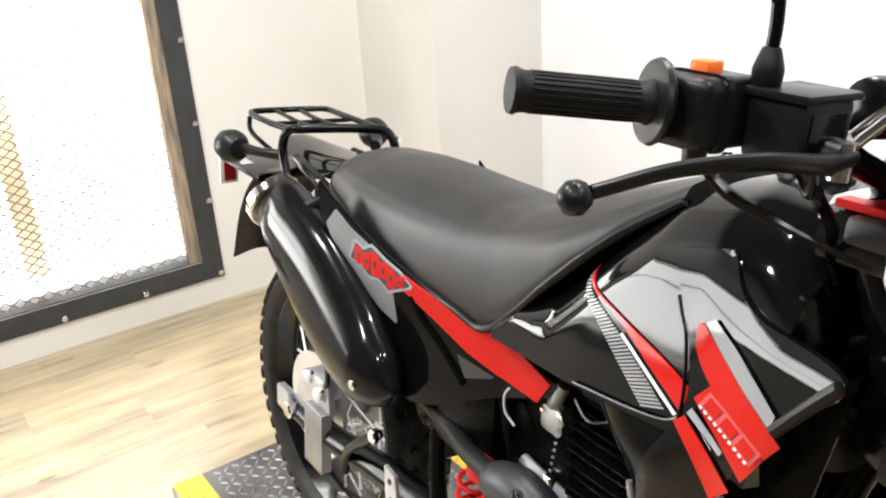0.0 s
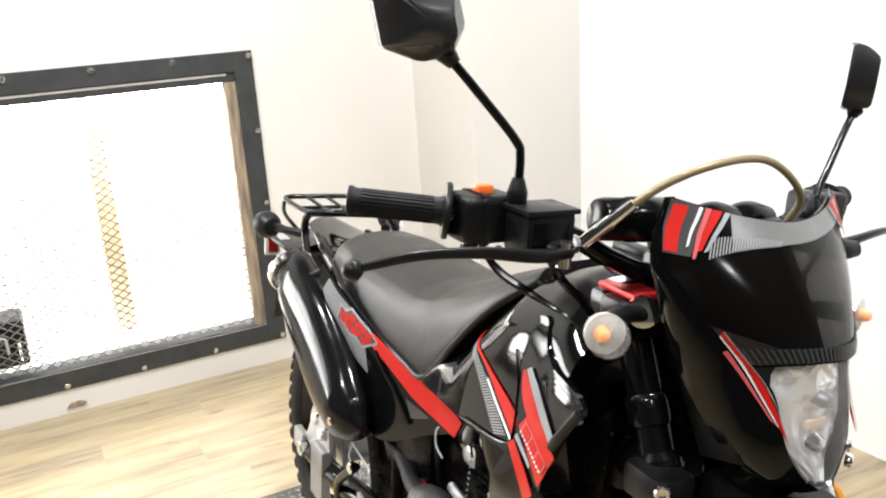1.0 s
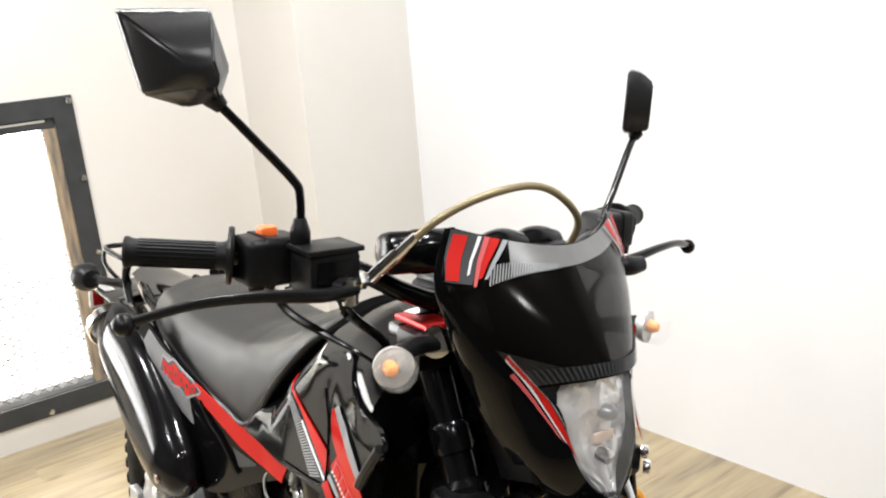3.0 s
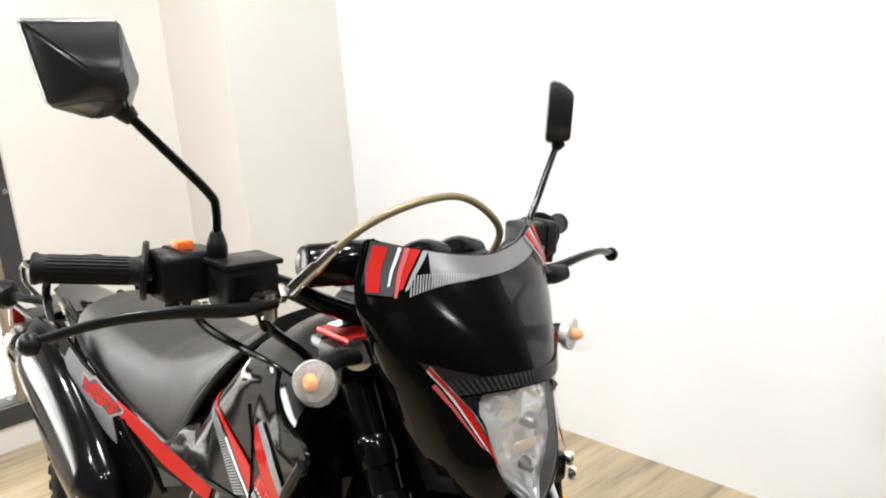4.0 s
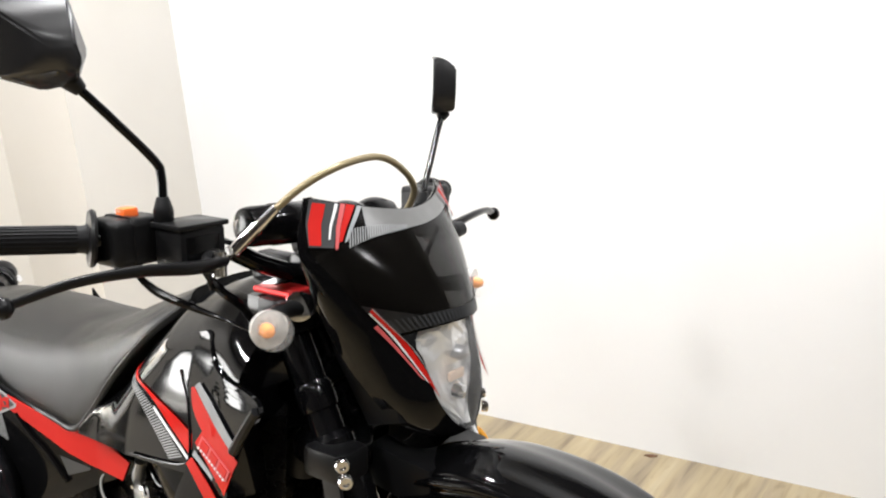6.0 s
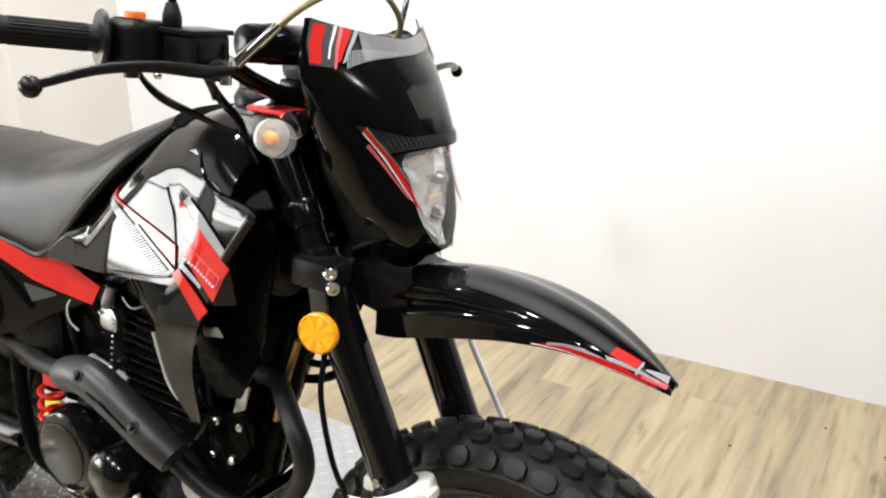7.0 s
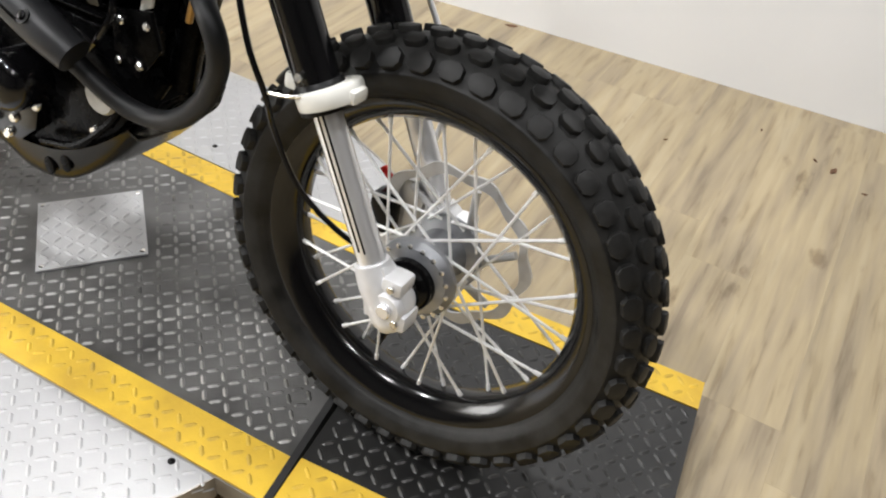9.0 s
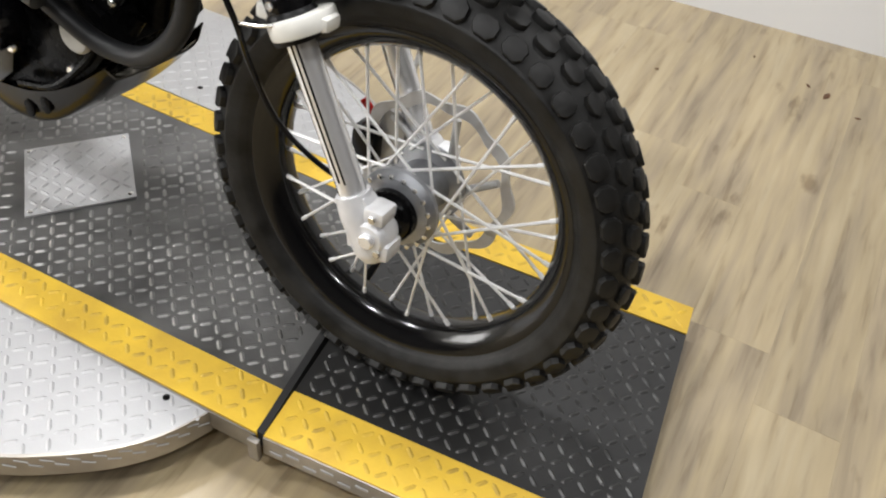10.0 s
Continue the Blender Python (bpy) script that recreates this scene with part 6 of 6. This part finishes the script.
part("cover_ring", lathe([(0.066, 0.0), (0.070, 0.002), (0.066, 0.005), (0.062, 0.002)], 40, along((-0.750, -0.128, 0.405), (-0.750, -1, 0.405)), close=True), RIMM, eng)
part("mount_plate", slab([(-0.475, 0.560), (-0.405, 0.575), (-0.392, 0.525), (-0.430, 0.475), (-0.470, 0.480)], -0.086, -0.078, 0.002), ENGINE, eng, "black engine mount plate")
for bx, bz in ((-0.455, 0.550), (-0.410, 0.555), (-0.425, 0.495), (-0.462, 0.492)):
    part("plate_bolt", lathe([(0.0062, 0), (0.0062, 0.004), (0.004, 0.006)], 12, along((bx, -0.086, bz), (bx, -1, bz + 0.1))), STEEL, eng)
part("oil_line", tube([(-0.50, -0.10, 0.50), (-0.47, -0.11, 0.53), (-0.455, -0.10, 0.57), (-0.47, -0.09, 0.63)], 0.005, 24, 8), RIMM, eng, "black oil line")
part("case_rib", tube([(-0.60, -0.112, 0.325), (-0.53, -0.112, 0.345), (-0.475, -0.100, 0.395), (-0.445, -0.095, 0.44)], 0.006, 24, 8), ENGINE, eng)
part("mount_lug", box(-0.475, -0.07, 0.50, -0.42, -0.04, 0.545, 0.008), ENGINE, eng)
part("mount_bolt", hexbolt((-0.443, -0.07, 0.525), (-0.443, -1, 0.54), 0.0095), STEEL, eng, "bright mount bolt")
cyl = P("cylinder", box(-0.655, -0.066, 0.50, -0.505, 0.066, 0.69, 0.012), ENGINE, "black finned cylinder")
for j in range(11):
    zf = 0.520 + j * 0.0158
    part("cooling_fin", box(-0.668, -0.078 - 0.004 * (j % 2), zf, -0.495, 0.080, zf + 0.0032, 0.0012, 1), ENGINE, cyl)
part("cylinder_head", box(-0.665, -0.078, 0.69, -0.505, 0.078, 0.755, 0.02), ENGINE, cyl)
for j in range(14):
    part("cam_chain_bolt", lathe([(0.0022, 0), (0.0022, 0.0015), (0.0012, 0.002)], 8, along((-0.682 + 0.001 * j, -0.086, 0.578 + j * 0.0105), (-0.68, -1, 0.64))), HUBM, cyl)
part("head_nut", hexbolt((-0.687, -0.078, 0.556), (-0.69, -1, 0.6), 0.012), STEEL, cyl, "bright nut")
part("base_bracket", tube([(-0.66, -0.075, 0.545), (-0.70, -0.085, 0.560), (-0.735, -0.085, 0.565)], 0.008, 10, 8), SILVER, cyl, "bright bracket")
part("spark_cap", tube([(-0.445, -0.02, 0.655), (-0.468, -0.06, 0.655), (-0.478, -0.075, 0.65)], [0.012, 0.016, 0.012], 10, 14), HUBM, cyl, "grey plug cap")
part("front_tag", slab([(-0.425, 0.605), (-0.405, 0.615), (-0.415, 0.575), (-0.435, 0.565)], -0.075, -0.070, 0.001), WHITEP, cyl, "pale tag")
part("upper_tag", slab([(-0.440, 0.715), (-0.415, 0.722), (-0.405, 0.710), (-0.438, 0.703)], -0.128, -0.124, 0.001), WHITEP, cyl, "pale tag")
carb = P("carburettor", lathe([(0.022, 0), (0.026, 0.02), (0.024, 0.045), (0.016, 0.055)], 24, along((-0.70, -0.055, 0.655), (-0.70, -0.055, 0.72))), HUBM, "grey carburettor body")
part("float_bowl", box(-0.722, -0.078, 0.618, -0.680, -0.035, 0.656, 0.010), SILVER, carb)
part("bowl_screw", hexbolt((-0.714, -0.078, 0.648), (-0.714, -1, 0.65), 0.004), STEEL, carb)
part("choke_lever", tube([(-0.69, -0.075, 0.665), (-0.672, -0.092, 0.668), (-0.662, -0.094, 0.655)], 0.0035, 8, 8), STEEL, carb)
part("carb_elbow", tube([(-0.69, -0.085, 0.67), (-0.675, -0.095, 0.685), (-0.665, -0.095, 0.71)], 0.009, 10, 10), HUBM, carb)
part("fuel_line", tube([(-0.745, -0.100, 0.675), (-0.760, -0.104, 0.655), (-0.758, -0.104, 0.630), (-0.742, -0.10, 0.615)], 0.0018, 20, 8), mat("pale_tube", (0.5, 0.5, 0.48), 0.3), carb, "thin clear fuel line")
part("red_connector", box(-0.80, -0.13, 0.515, -0.765, -0.10, 0.545, 0.004), RED, carb)
P("engine_bay_filler", box(-0.92, -0.075, 0.50, -0.66, 0.075, 0.74, 0.02), ENGINE, "black wiring and ducts behind the carburettor")
P("air_box", box(-0.98, -0.105, 0.50, -0.78, 0.105, 0.70, 0.03), ENGINE, "black air box")
P("inner_tank_frame", box(-0.74, -0.09, 0.69, -0.40, 0.09, 0.79, 0.03), ENGINE, "black inner tray under the tank")
P("main_frame_tube", tube([(-0.30, 0, 0.93), (-0.355, -0.0, 0.76), (-0.395, -0.0, 0.60), (-0.42, 0, 0.50), (-0.432, 0, 0.44)], 0.022, 30, 16), ENGINE, "black frame down tube")
for s in (-1, 1):
    P("frame_cradle", tube([(-0.43, s * 0.04, 0.46), (-0.455, s * 0.06, 0.41), (-0.535, s * 0.065, 0.325), (-0.70, s * 0.07, 0.300), (-0.84, s * 0.08, 0.31), (-0.90, s * 0.09, 0.36), (-0.92, s * 0.09, 0.52), (-0.90, s * 0.08, 0.70)], 0.014, 50, 12), ENGINE, "black frame cradle tube")
    P("frame_spar", tube([(-0.31, s * 0.03, 0.92), (-0.45, s * 0.09, 0.83), (-0.66, s * 0.078, 0.72), (-0.90, s * 0.07, 0.62)], 0.016, 30, 12), ENGINE, "black frame spar")
    P("subframe_tube", tube([(-0.86, s * 0.09, 0.70), (-1.10, s * 0.085, 0.745), (-1.35, s * 0.075, 0.79), (-1.46, s * 0.06, 0.80)], 0.011, 30, 10), BLACKM)
    P("swingarm", tube([(-0.92, s * 0.085, 0.36), (-1.10, s * 0.092, 0.345), (-1.25, s * 0.10, 0.325), (-1.40, s * 0.102, 0.318)], [0.026, 0.026, 0.024, 0.022], 30, 14, flat=0.6), BLACKM, "black swingarm")
SKID = mat("dark_skid", (0.012, 0.0102, 0.007), 0.2, metal=0.9, rvar=0.08, scale=20, bump=0.03, bscale=30)
low = [(-0.790, 0.280), (-0.714, 0.260), (-0.655, 0.242), (-0.579, 0.254), (-0.505, 0.306), (-0.435, 0.375)]
bash = P("skid_plate", patch([[(X, -0.106, Z + 0.070 * (1 - abs(j - 2.5) / 4)) for j, (X, Z) in enumerate(low)], [(X, -0.094, Z + 0.012) for X, Z in low], [(X, -0.075, Z) for X, Z in low], [(X, 0.0, Z - 0.004) for X, Z in low], [(X, 0.075, Z) for X, Z in low], [(X, 0.098, Z + 0.03) for X, Z in low]], 30, 36, 0.003, (-0.6, 0, 0.6)), SKID, "polished metal skid plate with two oval holes")
for hx, hz in ((-0.602, 0.277), (-0.566, 0.296)):
    hole = turned(lathe([(0.014, 0), (0.014, 0.003), (0.012, 0.0035)], 20), along((hx, -0.1005, hz), (hx, -1, hz)) @ Matrix.Diagonal((0.75, 1.1, 1, 1)))
    part("oval_hole", hole, ENGINE, bash, "dark oval hole")
part("skid_bolt", hexbolt((-0.690, -0.099, 0.297), (-0.690, -1, 0.28), 0.007), STEEL, bash)
# rear hub, chain side, shock, foot pegs
x, y, z = RW
P("rear_hub", lathe([(0.02, -0.075), (0.06, -0.06), (0.075, -0.045), (0.075, -0.036), (0.05, -0.03), (0.045, 0.03), (0.075, 0.04), (0.075, 0.046), (0.03, 0.07)], 36, wheel_pose(x, y, z)), HUBM, "dark cast rear hub")
rc = P("rear_caliper", box(x + 0.045, -0.112, z + 0.068, x + 0.115, -0.068, z + 0.118, 0.012), SILVER, "silver rear brake caliper")
part("caliper_plate", slab([(x - 0.02, z - 0.03), (x + 0.05, z - 0.03), (x + 0.13, z + 0.05), (x + 0.12, z + 0.11), (x + 0.02, z + 0.10), (x - 0.03, z + 0.02)], -0.105, -0.092, 0.004), SILVER, rc)
for k in range(9):
    part("caliper_rib", box(x + 0.06 + 0.008 * k, -0.122, z - 0.07 + 0.0, x + 0.064 + 0.008 * k, -0.10, z + 0.055, 0.001, 1), SILVER, rc)
for cx, cz in ((0.06, 0.105), (0.10, 0.085)):
    part("caliper_piston_cap", lathe([(0.013, 0), (0.013, 0.006), (0.009, 0.009)], 20, along((x + cx, -0.111, z + cz), (x + cx, -1, z + cz))), CASTW, rc)
    part("caliper_bolt", hexbolt((x + cx + 0.016, -0.112, z + cz + 0.014), (x + cx, -1, z + cz), 0.005), STEEL, rc)
part("axle_nut", hexbolt((x - 0.01, -0.11, z), (x - 0.01, -1, z), 0.018), STEEL, rc)
part("chain_adjuster", box(x - 0.075, -0.118, z - 0.02, x - 0.02, -0.10, z + 0.028, 0.004), SILVER, rc)
rd = bmesh.new()
lathe([(0.07, -0.062), (0.11, -0.062), (0.11, -0.066), (0.07, -0.066)], 60, wheel_pose(x, y, z), rd, close=True)
P("rear_disc", rd, BRUSHED, "steel rear brake disc")
P("shock_absorber", tube([(-0.97, 0, 0.68), (-1.02, 0, 0.40)], 0.03, sides=18, smooth=False), BLACKM)
P("rear_brake_hose", tube([(-1.26, -0.10, 0.42), (-1.20, -0.125, 0.52), (-1.12, -0.12, 0.55), (-1.02, -0.11, 0.53)], 0.006, 24, 8), BLACKM)
P("passenger_peg_bracket", tube([(-1.19, -0.10, 0.285), (-1.13, -0.125, 0.37), (-1.03, -0.13, 0.455)], 0.0095, 16, 10), BLACKM, "black passenger peg strut")
P("strut_bolt", hexbolt((-1.025, -0.135, 0.458), (-1.025, -1, 0.5), 0.012), CHROME)
fp = P("foot_peg_bracket", slab([(-0.985, 0.43), (-0.955, 0.425), (-0.93, 0.33), (-0.975, 0.32)], -0.145, -0.138, 0.002), SILVER, "pale drilled bracket")
for k in range(3):
    part("bracket_hole", lathe([(0.005, 0), (0.005, 0.001)], 12, along((-0.967 + 0.006 * k, -0.1455, 0.41 - 0.03 * k), (-0.96, -1, 0.4))), BLACKM, fp)
part("foot_peg", box(-0.96, -0.24, 0.30, -0.92, -0.14, 0.325, 0.006), STEEL, fp)
part("brake_pedal", tube([(-0.93, -0.15, 0.30), (-0.85, -0.16, 0.27), (-0.78, -0.165, 0.28)], 0.008, 16, 8), BLACKM, fp)
part("pedal_tip", box(-0.80, -0.18, 0.278, -0.755, -0.145, 0.292, 0.003), BLACKM, fp)
P("red_spring", tube([(-0.82 + 0.02 * math.cos(k * 1.1), -0.10 + 0.02 * math.sin(k * 1.1), 0.50 - 0.004 * k) for k in range(30)], 0.004, 90, 6), RED, "red coil spring")
P("ignition_wire", tube([(-0.66, -0.085, 0.70), (-0.62, -0.095, 0.685), (-0.585, -0.09, 0.70), (-0.54, -0.09, 0.72)], 0.003, 24, 8), BLACKM, "black ignition wire")
P("vent_hose", tube([(-0.80, -0.085, 0.66), (-0.755, -0.10, 0.60), (-0.735, -0.10, 0.55), (-0.72, -0.09, 0.51)], 0.0055, 24, 8), ENGINE, "black vent hose")
P("side_stand", tube([(-0.80, 0.11, 0.30), (-0.92, 0.13, 0.285), (-1.06, 0.14, 0.27)], 0.011, 16, 10), BLACKM, "black side stand, folded up")

# -- tail --
rack = P("rear_rack", tube([(-1.385, -0.100, 0.745), (-1.405, -0.100, 0.765), (-1.436, -0.100, 0.815), (-1.430, -0.100, 0.850), (-1.415, -0.095, 0.866), (-1.40, -0.075, 0.870), (-1.375, 0.0, 0.870), (-1.350, 0.055, 0.868), (-1.335, 0.068, 0.858), (-1.325, 0.072, 0.835), (-1.32, 0.072, 0.79)], 0.0085, 70, 12), BLACKM, "gloss black tubular luggage rack")
part("rack_side", tube([(-1.412, -0.093, 0.867), (-1.48, -0.100, 0.866), (-1.555, -0.102, 0.866), (-1.585, -0.098, 0.867), (-1.592, -0.080, 0.868)], 0.006, 24, 10), BLACKM, rack)
part("rack_side", tube([(-1.345, 0.062, 0.867), (-1.42, 0.062, 0.866), (-1.53, 0.060, 0.866), (-1.562, 0.056, 0.867), (-1.570, 0.040, 0.868)], 0.006, 24, 10), BLACKM, rack)
part("rack_rear", tube([(-1.592, -0.080, 0.868), (-1.583, -0.02, 0.868), (-1.570, 0.040, 0.868)], 0.006, 16, 10), BLACKM, rack)
for yy in (-0.045, 0.0):
    part("rack_rail", tube([(-1.39 + yy * 0.3, yy, 0.868), (-1.48, yy, 0.864), (-1.58 + yy * 0.1, yy, 0.867)], 0.0045, 12, 8), BLACKM, rack)
part("rack_cross", tube([(-1.495, -0.10, 0.862), (-1.475, 0.06, 0.862)], 0.0045, sides=8, smooth=False), BLACKM, rack)
part("rack_bolt", hexbolt((-1.35, 0.09, 0.845), (-1.0, 0.2, 0.9), 0.009), CHROME, rack)
P("tail_cowl", patch([[(-1.26, -0.07, 0.80), (-1.26, -0.04, 0.83), (-1.26, 0.04, 0.83), (-1.26, 0.07, 0.80)], [(-1.42, -0.065, 0.795), (-1.42, -0.035, 0.815), (-1.42, 0.035, 0.815), (-1.42, 0.065, 0.795)], [(-1.58, -0.045, 0.80), (-1.58, -0.02, 0.815), (-1.58, 0.02, 0.815), (-1.58, 0.045, 0.80)]], 20, 12, 0.004, (-1.4, 0, 0.6)), GLOSS, "gloss black tail cowl")
P("tail_bracket", slab([(-1.22, 0.80), (-1.20, 0.755), (-1.235, 0.735), (-1.26, 0.77), (-1.265, 0.815)], -0.125, -0.112, 0.004), CHROME, "bright grab bracket")
P("rear_mudguard", patch([[(-1.46, -0.08, 0.78), (-1.48, 0, 0.79), (-1.46, 0.08, 0.78)], [(-1.60, -0.085, 0.735), (-1.62, 0, 0.745), (-1.60, 0.085, 0.735)], [(-1.70, -0.08, 0.64), (-1.73, 0, 0.645), (-1.70, 0.08, 0.64)], [(-1.78, -0.07, 0.50), (-1.80, 0, 0.505), (-1.78, 0.07, 0.50)]], 24, 12, 0.004, (-1.4, 0, 0.6)), SATIN, "black rear mudguard flap")
pl = P("plate_bracket", box(-1.78, -0.09, 0.728, -1.58, 0.09, 0.738, 0.002), BLACKM, "black number-plate bracket")
part("bracket_slot", box(-1.75, -0.08, 0.7385, -1.68, -0.055, 0.7395), SILVER, pl)
part("rear_reflector", box(-1.792, -0.092, 0.672, -1.780, -0.050, 0.732, 0.005), WHITEP, pl, "small pale reflector housing")
part("reflector_face", box(-1.7795, -0.084, 0.680, -1.7765, -0.058, 0.722, 0.002), REDM, pl, "small red reflector")


def rear_indicator(s):
    c = Vector((-1.545, s * 0.155, 0.815))
    ob = P("rear_indicator", lathe([(0.004, -0.034), (0.02, -0.030), (0.030, -0.014), (0.032, 0.0), (0.028, 0.018), (0.012, 0.028), (0.001, 0.03)], 24, along(c, c + Vector((-1, s * 0.15, 0)))), SATIN, "black ball-shaped rear indicator")
    part("stalk", tube([c + Vector((0.02, -s * 0.01, 0)), c + Vector((0.07, -s * 0.03, 0.0)), c + Vector((0.11, -s * 0.06, 0.0))], [0.011, 0.009, 0.011], 12, 12), SATIN, ob)


both(rear_indicator)

# -- cables --
P("speedometer_cable", tube([(-0.262, -0.112, 0.82), (-0.240, -0.118, 0.745), (-0.226, -0.140, 0.69), (-0.198, -0.15, 0.617), (-0.178, -0.142, 0.562), (-0.185, -0.11, 0.50), (-0.16, -0.085, 0.42), (-0.10, -0.075, 0.375), (-0.03, -0.075, 0.362)], 0.0038, 60, 8), BLACKM, "black speedometer cable")
P("cable_clip", tube([(-0.178, -0.142, 0.566), (-0.15, -0.14, 0.57), (-0.125, -0.13, 0.575)], 0.0022, 10, 6), STEEL, "bent wire cable guide")
P("throttle_cable", tube([(-0.342, -0.215, 1.069), (-0.339, -0.195, 1.041), (-0.342, -0.165, 1.016), (-0.356, -0.135, 0.986), (-0.360, -0.110, 0.955)], [0.0036, 0.0052, 0.0050, 0.0042, 0.0042], 40, 8), BLACKM, "black throttle cable")
P("brake_switch_wire", tube([(-0.335, -0.215, 1.07), (-0.34, -0.205, 1.045), (-0.36, -0.19, 1.05), (-0.37, -0.2, 1.08)], 0.003, 30, 8), BLACKM)
P("indicator_wire", tube([(-0.400, -0.262, 1.090), (-0.397, -0.258, 1.066), (-0.380, -0.245, 1.043), (-0.351, -0.225, 1.027), (-0.322, -0.205, 1.013), (-0.290, -0.198, 1.006)], [0.0026, 0.0030, 0.0048, 0.0042, 0.0024, 0.0022], 40, 8), BLACKM, "black cable under the switch")
P("clutch_cable", tube([(-0.34, 0.2, 1.08), (-0.30, 0.14, 1.06), (-0.30, 0.08, 1.0), (-0.36, 0.06, 0.92)], 0.004, 40, 8), BLACKM)
P("brass_pipe", tube([(-0.338, -0.05, 0.70), (-0.360, -0.05, 0.622), (-0.375, -0.05, 0.564)], 0.005, 16, 8), mat("brass_tube", (0.45, 0.28, 0.1), 0.35, metal=0.9), "brass-coloured pipe by the frame")
P("disc_hose", tube([(fork_x(0.9) + 0.03, 0.105, 0.9), (fork_x(0.7) + 0.045, 0.11, 0.7), (fork_x(0.55) + 0.055, 0.11, 0.55), (-0.07, 0.10, 0.44)], 0.0042, 40, 8), SPOKE, "pale braided hose along the fork")
P("horn", lathe([(0.03, 0), (0.034, 0.01), (0.03, 0.02), (0.012, 0.026)], 24, along((-0.36, -0.06, 0.80), (-0.30, -0.12, 0.80))), SATIN, "black horn")
fb = P("fork_bracket", tube([(-0.421, 0.05, 0.578), (-0.412, 0.05, 0.606), (-0.379, 0.05, 0.648), (-0.335, 0.05, 0.664)], 0.0075, 20, 8), ENGINE, "black slotted bracket behind the fork")
part("bracket_bar", tube([(-0.421, 0.05, 0.578), (-0.375, 0.05, 0.592), (-0.33, 0.05, 0.618)], 0.0075, 12, 8), ENGINE, fb)
part("bracket_bar", tube([(-0.405, 0.05, 0.612), (-0.37, 0.05, 0.618), (-0.332, 0.05, 0.642)], 0.006, 12, 8), ENGINE, fb)
part("bracket_end", box(-0.345, 0.043, 0.608, -0.318, 0.057, 0.672, 0.005), ENGINE, fb)
P("inner_frame_web", slab([(-0.52, 0.82), (-0.36, 0.82), (-0.385, 0.70), (-0.415, 0.60), (-0.440, 0.52), (-0.52, 0.52)], -0.03, 0.088, 0.01), ENGINE, "black frame web and engine mounts")
part("rack_lower_stay", tube([(-1.575, -0.105, 0.862), (-1.560, -0.108, 0.835), (-1.47, -0.104, 0.815), (-1.425, -0.100, 0.80)], 0.005, 20, 8), BLACKM, rack)


# ---- scraps on the floor by the wall ----
def scrap(x, y, turn, size):
    ob = thing("leaf_scrap", pose(x, y, 0.0, 0, 0, turn), "small dry brown leaf scrap on the floor near the wall", "debris", "leaf scraps")
    pts = [(-0.5, 0.0), (-0.25, 0.16), (0.1, 0.22), (0.5, 0.05), (0.3, -0.12), (-0.05, -0.2)]
    bm = bmesh.new()
    rings = [[(a * size * q, e * size * q, h + 0.1 * size * a * a) for a, e in pts] for q, h in ((1.0, 0.0005), (0.95, 0.0018), (0.4, 0.003))]
    skin(bm, rings)
    part("leaf", bm, SCRAP, ob, smooth=False)


SCRAP = mat("dry_leaf", (0.16, 0.075, 0.035), 0.7, var=0.5, scale=60)
for sx, sy, sa, ss in ((-0.428, 2.455, 20, 0.045), (0.612, 2.278, 75, 0.040), (0.56, 2.30, 130, 0.02), (0.70, 2.22, 10, 0.018), (0.835, 1.981, 50, 0.016), (0.193, 2.134, 40, 0.014), (0.40, 2.36, 95, 0.014)):
    scrap(sx, sy, sa, ss)


# ---- floor planks ----
floor = thing("floor", pose(0, 0, 0), "pale yellow-grey wood-look vinyl plank floor with scuffs", "floor", kind="structure")
PW, PL = 0.152, 1.22
rng = random.Random(4)
shared = {}
k = 0
x = WX
while x < X1 - 0.01:
    w = min(PW, X1 - x)
    y = Y0 - rng.random() * PL
    while y < WY + 0.42:
        a, b = max(y, Y0), min(y + PL, WY + 0.42)
        if b - a > 0.03:
            key = (round(w, 3), round(b - a, 3))
            if key not in shared:
                ob = part("plank", box(0.00005, 0.00005, -0.006, w - 0.00005, b - a - 0.00005, 0, 0.00015, 1), VINYLW, floor, smooth=False)
                shared[key] = ob.data
            else:
                ob = new("plank", shared[key])
                ob.parent = floor
            ob.location = (x, a, 0)
        y += PL
    x += w
